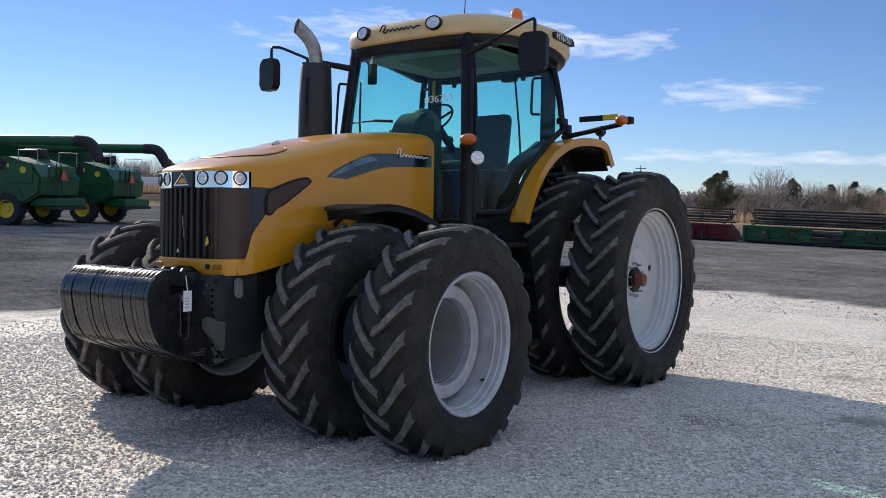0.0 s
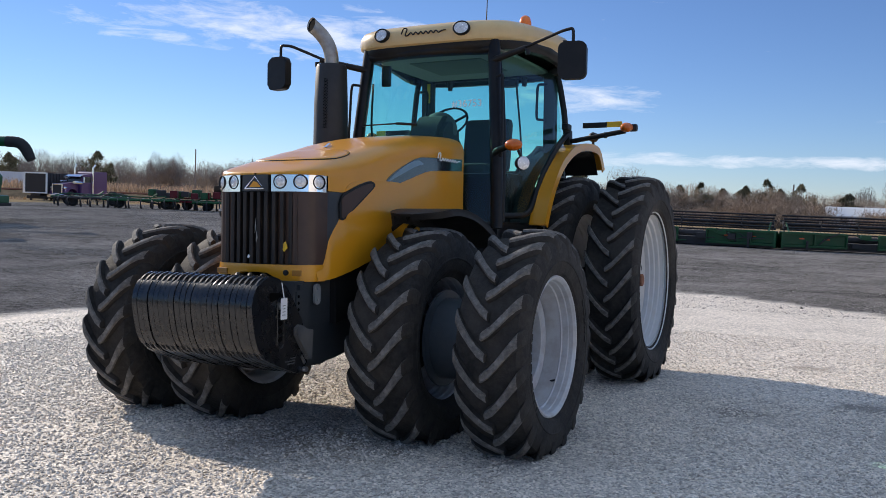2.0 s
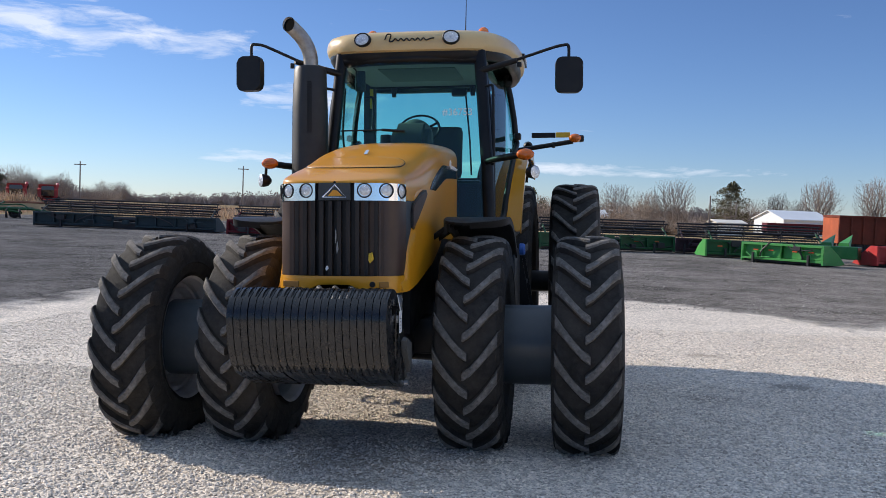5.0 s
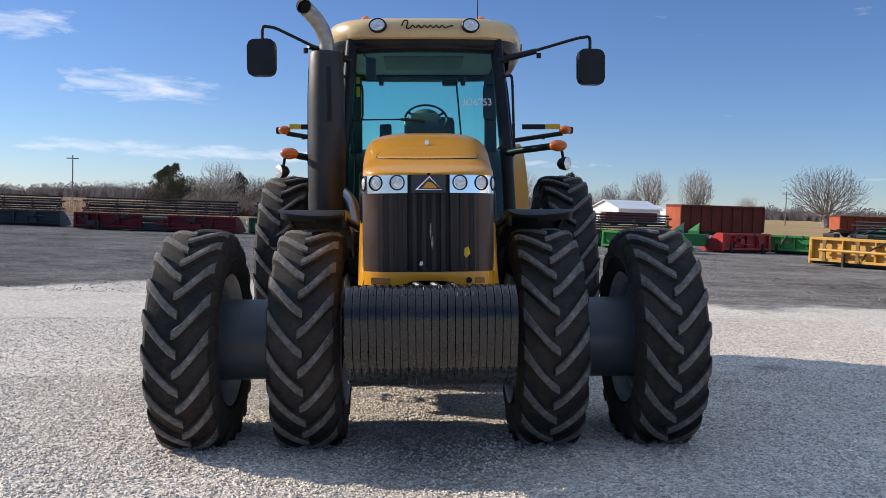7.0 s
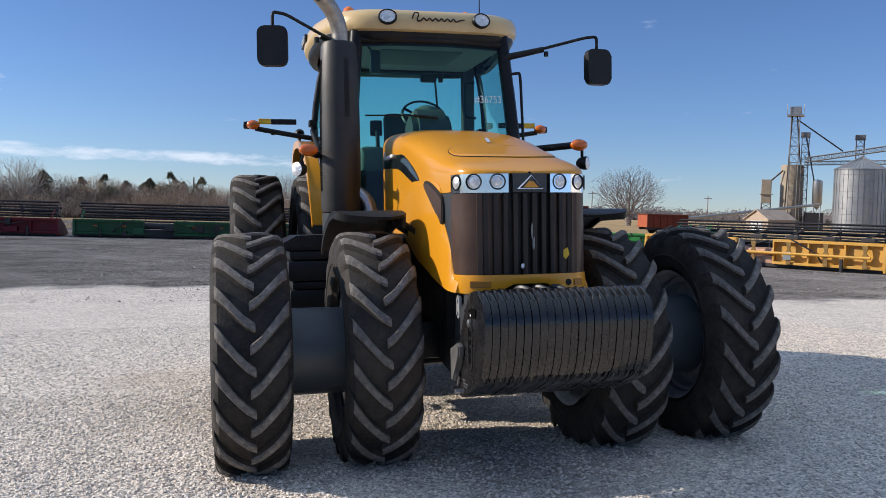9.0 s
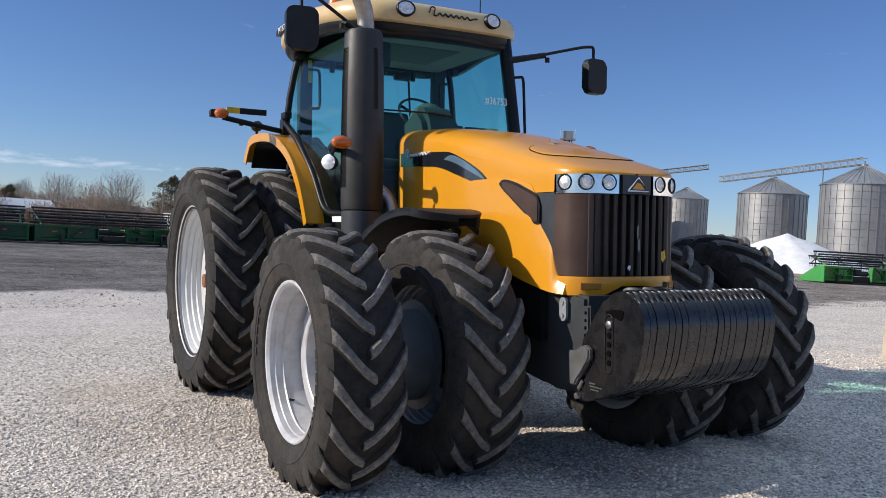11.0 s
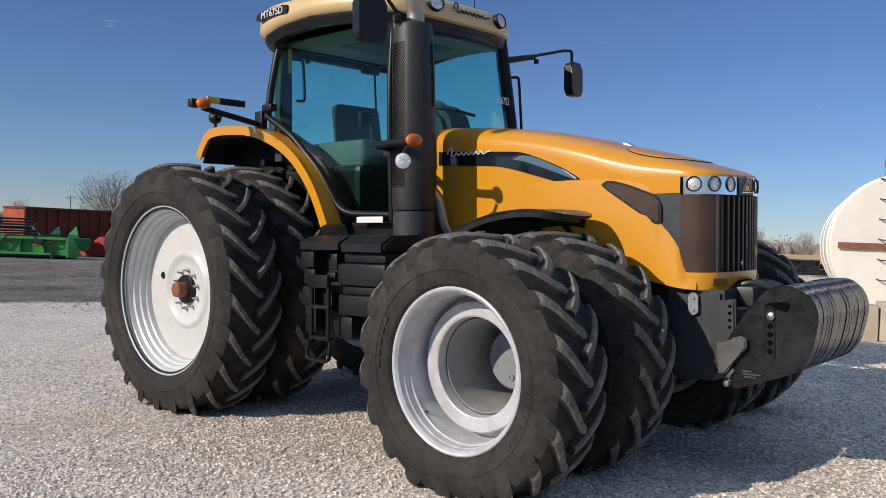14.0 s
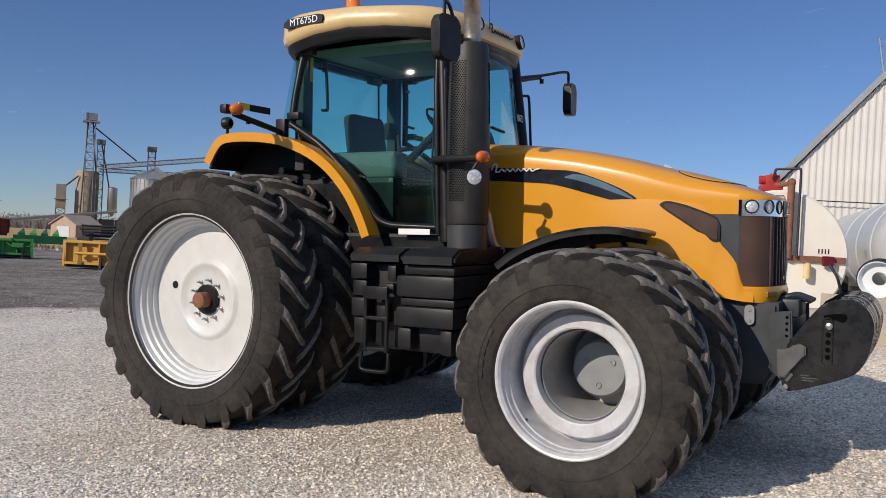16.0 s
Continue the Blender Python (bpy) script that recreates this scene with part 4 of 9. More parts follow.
# frame, axles and driveline
bm = bmesh.new()
slab(bm, [(-0.95, 1.085), (-0.62, 1.09), (-0.50, 1.20), (0.5, 1.35), (0.9, 1.35), (0.9, 0.72), (0.35, 0.70), (-0.55, 0.56), (-0.67, 0.535), (-0.88, 0.545), (-0.92, 0.62), (-0.91, 0.80), (-0.95, 0.97)], "x", -0.36, 0.36, 0.02)
part("front_frame", bm, CHARCOAL, tractor, "dark grey front support casting")
for side in (1, -1):
    bm = bmesh.new()
    link = [(-0.775 + 0.032 * math.cos(a), (1.035 if math.sin(a) > 0 else 0.965) + 0.032 * math.sin(a)) for a in [0.05 + k * math.tau / 16 for k in range(16)]]
    slab(bm, link, "x", min(side * 0.372, side * 0.388), max(side * 0.372, side * 0.388))
    for z in (1.035, 0.965):
        lathe(bm, [(0.388, 0.012), (0.395, 0.012), (0.395, 0.0)], (0, -0.775, z), n=10, flip=side)
    part("hood_latch_plate", bm, COVERGREY, tractor)
    bm = bmesh.new()
    slab(bm, [(-0.60, 1.10), (-0.45, 1.30), (-0.30, 1.44), (0.5, 1.46), (1.2, 1.42), (1.2, 0.95), (0.3, 0.95), (-0.3, 0.85), (-0.60, 0.80)], "x", side * 0.362, side * 0.41)
    part("frame_rail", bm, FRAME, tractor)
    # steering knuckle and hose
    bm = bmesh.new()
    tube(bm, [(side * 0.3, -0.01, 0.685), (side * 0.95, -0.01, 0.685)], [0.13, 0.16], 20)
    lathe(bm, [(0.60, 0.24), (0.72, 0.24), (0.74, 0.2), (0.76, 0.0)], (0, -0.01, 0.685), n=28, flip=side)
    tube(bm, [(side * 0.25, 0.22, 0.72), (side * 0.62, 0.2, 0.70)], 0.035, 10)
    box(bm, min(side * 0.30, side * 0.52), max(side * 0.30, side * 0.52), -0.22, 0.20, 0.62, 0.86, 0.03)
    part("front_axle", bm, FRAME, tractor, smooth=40)
bm = bmesh.new()
box(bm, -0.38, 0.38, 0.8, 3.0, 0.62, 1.32, 0.05)
box(bm, -0.30, 0.30, 2.6, 3.7, 0.55, 1.5, 0.06)
tube(bm, [(-1.35, 3.13, 0.955), (1.35, 3.13, 0.955)], 0.11, 20)
lathe(bm, [(-0.5, 0.2), (0.5, 0.2)], (0, 3.13, 0.955), n=24)
part("transmission", bm, FRAME, tractor, smooth=40)
bm = bmesh.new()
box(bm, -0.44, 0.44, 0.2, 1.2, 1.3, 1.42, 0.02)
box(bm, -0.30, 0.30, -0.2, 1.2, 1.1, 1.9, 0.03)
part("engine", bm, FRAME, tractor)

# front ballast: a rack of suitcase weights
WPROF = smooth_line([(-1.02, 0.83), (-1.091, 0.933), (-1.158, 1.024), (-1.236, 1.104), (-1.335, 1.138), (-1.425, 1.128), (-1.489, 1.066), (-1.517, 0.985), (-1.510, 0.900), (-1.488, 0.80), (-1.454, 0.725), (-1.39, 0.662), (-1.213, 0.590), (-1.03, 0.534), (-0.989, 0.60), (-1.00, 0.74)], 3)
rng = random.Random(4)
edges = [-0.452 + k * 0.0415 for k in range(23)]
for k in range(22):
    x0, x1 = edges[k] + 0.0022, edges[k + 1] - 0.0022
    bm = bmesh.new()
    dy, dz = rng.uniform(-0.0035, 0.0035), rng.uniform(-0.003, 0.003)
    if k in (10, 11):
        dy, dz = dy + 0.005, dz - 0.004
    slab(bm, [(y + dy, z + dz) for y, z in WPROF], "x", x0, x1, 0.0125)
    part("suitcase_weight", bm, WEIGHT, tractor, smooth=32)
    if 0 < k < 21 and k not in (10, 11):
        # hand hole behind the ridge of the casting, its shade painted as a black block
        bm = bmesh.new()
        slab(bm, [(-1.315 + dy, 1.10 + dz), (-1.315 + dy, 1.140 + dz), (-1.255 + dy, 1.122 + dz), (-1.225 + dy, 1.105 + dz), (-1.225 + dy, 1.06 + dz)], "x", x0 + 0.014, x1 - 0.004)
        part("hand_hole", bm, HOLE, tractor)
FACE = {1: 0.461, -1: 0.452}
for side in (1, -1):
    f = FACE[side]
    bm = bmesh.new()
    lo, hi = sorted((side * (f - 0.03), side * (f + 0.003)))
    slab(bm, smooth_line([(-1.235, 1.030), (-1.30, 1.042), (-1.364, 1.040), (-1.352, 0.992), (-1.30, 1.004), (-1.235, 1.004)], 3), "x", lo, hi)
    part("weight_slot", bm, HOLE, tractor)
    bm = bmesh.new()
    ring = [(-1.258 + 0.030 * math.cos(q), (0.985 if math.sin(q) > 0 else 0.745) + 0.030 * math.sin(q)) for q in [0.1 + k * math.tau / 20 for k in range(20)]]
    for a, b in zip(ring, ring[1:] + ring[:1]):
        tube(bm, [(side * (f + 0.001), *a), (side * (f + 0.001), *b)], 0.0045, 5)
    part("weight_rib", bm, WEIGHT, tractor)
    for z in (0.909, 0.862, 0.815, 0.768):
        bm = bmesh.new()
        lathe(bm, [(f - 0.01, 0.015), (f + 0.004, 0.015), (f + 0.0045, 0.0)], (0, -1.261, z), n=14, flip=side)
        part("weight_hole", bm, HOLE, tractor)
    bm = bmesh.new()
    lathe(bm, [(f - 0.01, 0.021), (f + 0.014, 0.021), (f + 0.017, 0.013), (f + 0.019, 0.0)], (0, -1.267, 0.963), n=16, flip=side)
    part("weight_bolt", bm, STEEL, tractor, "bright bolt head", smooth=30)
    bm = bmesh.new()
    slab(bm, [(-0.965, 0.80), (-1.03, 0.80), (-1.06, 0.83), (-1.105, 0.842), (-1.138, 0.825), (-1.138, 0.775), (-1.105, 0.745), (-1.06, 0.70), (-1.045, 0.66), (-1.02, 0.622), (-0.975, 0.62)], "x", min(side * f, side * (f + 0.034)), max(side * f, side * (f + 0.034)), 0.008)
    part("weight_hook", bm, HOOK, tractor, "worn grey steel hook plate")
    bm = bmesh.new()
    slab(bm, [(-1.012, 0.605), (-1.05, 0.655), (-1.064, 0.64), (-1.03, 0.59)], "x", min(side * f, side * (f + 0.012)), max(side * f, side * (f + 0.012)), 0.003)
    part("hook_lug", bm, HOOK, tractor)
    bm = bmesh.new()
    slab(bm, [(-0.90, 1.015), (-0.94, 1.03), (-1.04, 1.042), (-1.046, 0.87), (-1.02, 0.78), (-0.975, 0.60), (-0.93, 0.64), (-0.905, 0.80)], "x", min(side * 0.37, side * 0.41), max(side * 0.37, side * 0.41), 0.01)
    plate = part("carrier_plate", bm, CHARCOAL, tractor, "grey steel carrier plate")
    for z in (1.0, 0.96, 0.92, 0.88):
        bm = bmesh.new()
        lathe(bm, [(0.405, 0.010), (0.4115, 0.010), (0.412, 0.0)], (0, -1.012, z), n=10, flip=side)
        part("plate_hole", bm, HOLE, plate)
    bm = bmesh.new()
    lathe(bm, [(f - 0.01, 0.016), (f + 0.022, 0.016), (f + 0.024, 0.0)], (0, -1.02, 0.562), n=12, flip=side)
    part("hook_pin", bm, STEEL, tractor, smooth=30)
    bm = bmesh.new()
    for k, (u, wide) in enumerate(((-1.13, 0.05), (-1.16, 0.10), (-1.15, 0.07))):
        box(bm, min(side * (f - 0.005), side * (f + 0.0015)), max(side * (f - 0.005), side * (f + 0.0015)), u - wide / 2, u + wide / 2, 0.640 - k * 0.016, 0.646 - k * 0.016)
    part("cast_marking", bm, HOOK, tractor, "raised worn cast marks")
bm = bmesh.new()
box(bm, -0.36, 0.36, -1.03, -0.90, 0.62, 0.98, 0.03)
box(bm, -0.16, 0.16, -1.05, -0.85, 0.98, 1.10, 0.02)
for x in (-0.1, 0.0, 0.1):
    tube(bm, bend([(x, -0.90, 1.09), (x + 0.02, -1.0, 1.125), (x + 0.10, -1.10, 1.08)]), 0.016, 8)
part("weight_carrier", bm, CHARCOAL, tractor, smooth=30)
bm = bmesh.new()
box(bm, 0.481, 0.485, -1.285, -1.225, 0.885, 1.01, 0.002)
part("stock_tag", bm, WHITE, tractor, "white paper stock tag")
for k in range(4):
    bm = bmesh.new()
    box(bm, 0.4852, 0.4858, -1.272, -1.246, 0.91 + k * 0.018, 0.914 + k * 0.018)
    part("tag_line", bm, FRAME, tractor)
bm = bmesh.new()
tube(bm, [(0.483, -1.255, 1.01), (0.465, -1.255, 1.10)], 0.003, 5)
part("tag_string", bm, WHITE, tractor)

# front fenders
FPROF = smooth_line([(0.80, 1.30), (0.70, 1.375), (0.56, 1.45), (0.38, 1.515), (0.20, 1.553), (0.02, 1.568), (-0.10, 1.560), (-0.19, 1.540), (-0.225, 1.525)], 4)
for side in (1, -1):
    bm = bmesh.new()
    near = lambda q: side * (0.56 + 0.10 * max(0.0, (q - 0.8) / 0.2) ** 2)
    wide = lambda q: side * (1.0 - 0.24 * max(0.0, (q - 0.72) / 0.28) ** 2)
    band(bm, FPROF, near if side > 0 else wide, wide if side > 0 else near, -0.02)
    rim = lambda q: wide(q) - side * 0.014
    band(bm, [(y, z - 0.003) for y, z in FPROF], rim if side > 0 else wide, wide if side > 0 else rim, -0.045)
    band(bm, [(y, z - 0.004) for y, z in FPROF[:-6]], min(side * 0.555, side * 0.575), max(side * 0.555, side * 0.575), -0.10)
    part("front_fender", bm, BLACK, tractor, "black plastic front fender", smooth=35)
    bm = bmesh.new()
    tube(bm, [(side * 0.42, 0.30, 1.40), (side * 0.62, 0.25, 1.53)], 0.025, 8)
    part("fender_bracket", bm, FRAME, tractor)
    bm = bmesh.new()
    tube(bm, [(side * 0.42, 0.05, 1.40), (side * 0.62, 0.05, 1.545)], 0.02, 8)
    part("fender_bracket", bm, FRAME, tractor)

# exhaust stack on the right
EX, EY = -0.805, 1.12
bm = bmesh.new()
lathe(bm, [(1.575, 0.0), (1.575, 0.146), (1.60, 0.152), (2.0, 0.155), (2.5, 0.150), (2.84, 0.138), (2.868, 0.126), (2.872, 0.06)], (EX, EY, 0), axis="z", n=40)
stack = part("exhaust_shield", bm, SHIELD, tractor, "tall black perforated exhaust shield", smooth=40)
bm = bmesh.new()
for middle, wide, z0, z1 in ((176, 27, 1.74, 2.74), (-73, 9, 2.30, 2.74)):
    step = 5.2
    for i in range(int((z1 - z0) / 0.0125)):
        z = z0 + i * 0.0125
        for k in range(int(2 * wide / step)):
            t = radians(middle - wide + k * step + (step / 2 if i % 2 else 0))
            r = lerp_table([(1.575, 0.147), (1.60, 0.1525), (2.0, 0.1555), (2.5, 0.1505), (2.84, 0.1385)], z) + 0.0012
            c = Vector((EX + r * math.cos(t), EY + r * math.sin(t), z))
            o = Vector((math.cos(t), math.sin(t), 0))
            a = Vector((-o.y, o.x, 0)) * 0.0048
            b = Vector((0, 0, 0.0062))
            q = [bm.verts.new(c + p) for p in (a, b, -a, -b)]
            w = [bm.verts.new(c + p - o * 0.004) for p in (a, b, -a, -b)]
            bm.faces.new(q)
            for j in range(4):
                bm.faces.new((q[j], q[(j + 1) % 4], w[(j + 1) % 4], w[j]))
holes = part("shield_perforation", bm, HOLE, stack)
tagged(holes, "rows of small punched holes", kind="stuff")
bm = bmesh.new()
lathe(bm, [(1.28, 0.10), (1.29, 0.146), (1.565, 0.146), (1.573, 0.13)], (EX, EY, 0), axis="z", n=32)
part("exhaust_base", bm, CHARCOAL, tractor, "grey lower exhaust can", smooth=40)
bm = bmesh.new()
pipe = bend([(EX + 0.01, EY - 0.01, 2.86), (EX + 0.005, EY - 0.02, 3.06), (EX - 0.165, EY - 0.085, 3.225)], 8, 0.7)
# the end is cut on the slant, so that the mouth faces forwards
along, cut = (Vector(pipe[-1]) - Vector(pipe[-2])).normalized(), Vector((-0.40, -0.86, 0.30)).normalized()
n_side = 20
for rad, to in ((0.062, 0), (0.056, 1)):
    tube(bm, pipe if not to else pipe[-4:], rad, n_side, cap=False)
    bm.verts.ensure_lookup_table()
    for v in bm.verts[len(bm.verts) - n_side:]:
        v.co += along * ((Vector(pipe[-1]) - v.co).dot(cut) / along.dot(cut))
lip = [v.co.copy() for v in bm.verts[len(bm.verts) - n_side:]]
part("exhaust_outlet", bm, EXHAUST, tractor, "curved weathered steel exhaust outlet", smooth=60)
# a black disc just inside paints the shade of the pipe's interior
bm = bmesh.new()
mouth = [bm.verts.new(p - along * 0.012) for p in lip]
back = [bm.verts.new(p - along * 0.03) for p in lip]
bm.faces.new(mouth)
bm.faces.new(back[::-1])
for k in range(n_side):
    bm.faces.new((mouth[k], mouth[(k + 1) % n_side], back[(k + 1) % n_side], back[k]))
part("exhaust_mouth_shade", bm, HOLE, tractor, "black disc for the shade inside the pipe mouth")
bm = bmesh.new()
tube(bm, bend([(-0.47, 1.02, 1.36), (-0.56, 1.06, 1.44), (-0.60, 1.08, 1.66), (-0.72, 1.12, 1.76)], 5), 0.052, 14)
part("exhaust_elbow", bm, STEEL, tractor, "heat-stained steel exhaust elbow", smooth=50)

# cab
bm = bmesh.new()
box(bm, -0.72, 0.72, 1.36, 2.9, 1.30, 1.50, 0.03)
box(bm, -0.60, 0.60, 1.9, 2.95, 1.45, 1.95, 0.05)
part("cab_floor", bm, FRAME, tractor)
SIDE_PLAN = smooth_line([(1.43, 0.715), (1.65, 0.752), (1.9, 0.787), (2.15, 0.815), (2.4, 0.838), (2.86, 0.862)], 4)
for side in (1, -1):
    bm = bmesh.new()
    tube(bm, [(side * 0.725, 1.33, 1.44), (side * 0.70, 1.365, 2.0), (side * 0.66, 1.41, 2.5), (side * 0.615, 1.46, 3.04)], 0.054, 12)
    tube(bm, [(side * 0.745, 1.40, 1.50), (side * 0.735, 1.425, 2.2), (side * 0.70, 1.455, 2.6), (side * 0.63, 1.49, 3.04)], 0.024, 8)
    part("front_pillar", bm, FRAME, tractor, "black cab pillar", smooth=50)
    bm = bmesh.new()
    tube(bm, [(side * 0.85, 2.735, 2.34), (side * 0.825, 2.715, 2.6), (side * 0.79, 2.695, 2.82), (side * 0.735, 2.675, 3.06)], 0.03, 8)
    part("rear_pillar", bm, FRAME, tractor, "black cab pillar", smooth=50)
    bm = bmesh.new()
    sill = bend([(side * 0.725, 1.40, 1.545), (side * 0.79, 1.90, 1.56), (side * 0.815, 2.12, 1.90), (side * 0.842, 2.43, 2.19), (side * 0.855, 2.735, 2.37)], 6, 0.3)
    tube(bm, sill, 0.028, 8)
    part("door_frame", bm, FRAME, tractor, smooth=50)
    # side glass as one curved sheet
    bm = bmesh.new()
    cols = []
    for i in range(17):
        y = 1.43 + (2.725 - 1.43) * i / 16
        zl = lerp_table([(1.43, 1.56), (1.88, 1.575), (2.12, 1.91), (2.43, 2.20), (2.725, 2.37)], y)
        col = []
        for j in range(13):
            z = zl + (3.05 - zl) * j / 12
            x = lerp_table(SIDE_PLAN, y) - 0.12 * max(0.0, z - 2.0) ** 2
            yy = y + (0.05 * (z - 2.2) if i == 0 and z > 2.2 else 0) - (0.09 * (z - 2.37) if i == 16 else 0)
            col.append(bm.verts.new((side * x, yy, z)))
        cols.append(col)
    for c0, c1 in zip(cols, cols[1:]):
        for j in range(12):
            bm.faces.new((c0[j], c1[j], c1[j + 1], c0[j + 1]))
    ob = part("side_glass", bm, GLASS, tractor, "tinted side glass", smooth=60)
    bm = bmesh.new()
    bm.faces.new([bm.verts.new(p) for p in ((side * 0.852, 2.745, 2.36), (side * 0.775, 2.90, 2.36), (side * 0.715, 2.805, 3.03), (side * 0.735, 2.685, 3.03))])
    ob = part("quarter_glass", bm, GLASS, tractor, "tinted rear quarter glass")
    for z, x, y in ((2.955, 0.775, 2.64), (2.43, 0.868, 2.70)):
        bm = bmesh.new()
        box(bm, min(side * (x - 0.035), side * (x + 0.03)), max(side * (x - 0.035), side * (x + 0.03)), y - 0.075, y + 0.05, z - 0.03, z + 0.03, 0.012)
        part("glass_hinge", bm, BLACK, tractor, smooth=40)
# windscreen and rear window
bm = bmesh.new()
cols = []
for i in range(17):
    s = i / 16 * 2 - 1
    col = []
    for j in range(9):
        z = 1.48 + (3.03 - 1.48) * j / 8
        w = lerp_table([(1.48, 0.70), (2.15, 0.675), (3.03, 0.595)], z)
        yb = lerp_table([(1.48, 1.32), (2.15, 1.36), (3.03, 1.445)], z)
        col.append(bm.verts.new((s * w, yb - 0.10 * (1 - s * s), z)))
    cols.append(col)
for c0, c1 in zip(cols, cols[1:]):
    for j in range(8):
        bm.faces.new((c0[j], c1[j], c1[j + 1], c0[j + 1]))
ob = part("windscreen", bm, GLASS, tractor, "tinted curved windscreen", smooth=60)
bm = bmesh.new()
vs = [bm.verts.new(p) for p in ((-0.77, 2.90, 2.0), (0.77, 2.90, 2.0), (0.71, 2.80, 3.03), (-0.71, 2.80, 3.03))]
bm.faces.new(vs)
ob = part("rear_window", bm, GLASS, tractor, "tinted rear window", smooth=60)
for z, y in ((2.975, 1.372), (1.47, 1.24)):
    bm = bmesh.new()
    tube(bm, [(q * (0.60 if z > 2 else 0.70), y + 0.09 * q * q, z) for q in (-1, -0.6, -0.2, 0.2, 0.6, 1)], 0.055 if z > 2 else 0.03, 10)
    part("windscreen_frame", bm, FRAME, tractor, smooth=50)
for pts in ([(-0.78, 2.9, 2.0), (0.78, 2.9, 2.0)], [(-0.72, 2.79, 3.02), (0.72, 2.79, 3.02)]):
    bm = bmesh.new()
    tube(bm, pts, 0.03, 8)
    part("rear_window_frame", bm, FRAME, tractor, smooth=50)
# roof: rings of a rounded outline
bm = bmesh.new()
RY0, RY1 = 1.318, 2.985
ROOF_WIDE = smooth_line([(1.2, 0.76), (1.35, 0.80), (1.6, 0.865), (2.0, 0.945), (2.35, 0.99), (2.6, 1.0), (2.8, 0.985), (3.0, 0.92)], 4)
ROOF_LOW = smooth_line([(1.2, 3.005), (1.45, 3.035), (1.8, 3.070), (2.1, 3.085), (2.4, 3.062), (2.65, 3.018), (3.0, 2.985)], 4)


def roof_ring(inset, z_of, n=72):
    ring = []
    for k in range(n):
        t = k * math.tau / n
        c, q = math.cos(t), math.sin(t)
        p = 0.40
        x = (0.945 - inset) * math.copysign(abs(c) ** p, c)
        y = (RY0 + RY1) / 2 + ((RY1 - RY0) / 2 - inset) * math.copysign(abs(q) ** p, q)
        x *= lerp_table(ROOF_WIDE, y)
        if q < 0:
            y -= 0.035 * (1 - (x / 0.95) ** 2) * -q
        ring.append(bm.verts.new((x, y, z_of(y))))
    return ring


zb = lambda y: lerp_table(ROOF_LOW, y)
zt = lambda y: lerp_table([(1.2, 3.192), (1.6, 3.225), (2.2, 3.258), (2.6, 3.250), (2.8, 3.232), (3.0, 3.200)], y)
rings = [roof_ring(0.12, lambda y: zb(y) + 0.03), roof_ring(0.045, lambda y: zb(y)), roof_ring(0.012, lambda y: zb(y) + 0.02), roof_ring(0.0, lambda y: zb(y) + 0.06), roof_ring(0.008, lambda y: zt(y) - 0.06), roof_ring(0.035, lambda y: zt(y) - 0.018), roof_ring(0.10, lambda y: zt(y) + 0.006), roof_ring(0.3, lambda y: zt(y) + 0.03), roof_ring(0.6, lambda y: zt(y) + 0.045)]
for i, (r0, r1) in enumerate(zip(rings, rings[1:])):
    for k in range(72):
        f = bm.faces.new((r0[k], r0[(k + 1) % 72], r1[(k + 1) % 72], r1[k]))
        f.material_index = 1 if i < 1 else 0
bm.faces.new(rings[-1])
bm.faces.new(rings[0][::-1]).material_index = 1
part("cab_roof", bm, (CREAM, BLACK), tractor, "cream-yellow moulded cab roof", smooth=45)
bm = bmesh.new()
rings = [roof_ring(0.125, lambda y: zb(y) - 0.02), roof_ring(0.115, lambda y: zb(y) - 0.075), roof_ring(0.065, lambda y: zb(y) - 0.070), roof_ring(0.038, lambda y: zb(y) - 0.03), roof_ring(0.036, lambda y: zb(y) + 0.004)]
for r0, r1 in zip(rings, rings[1:]):
    for k in range(72):
        bm.faces.new((r0[k], r0[(k + 1) % 72], r1[(k + 1) % 72], r1[k]))
part("roof_underside", bm, FRAME, tractor, "black trim under the roof edge", smooth=45)
bm = bmesh.new()
box(bm, -0.66, 0.66, 1.42, 2.80, 2.965, 2.995, 0.01)
part("headliner", bm, LINER, tractor)
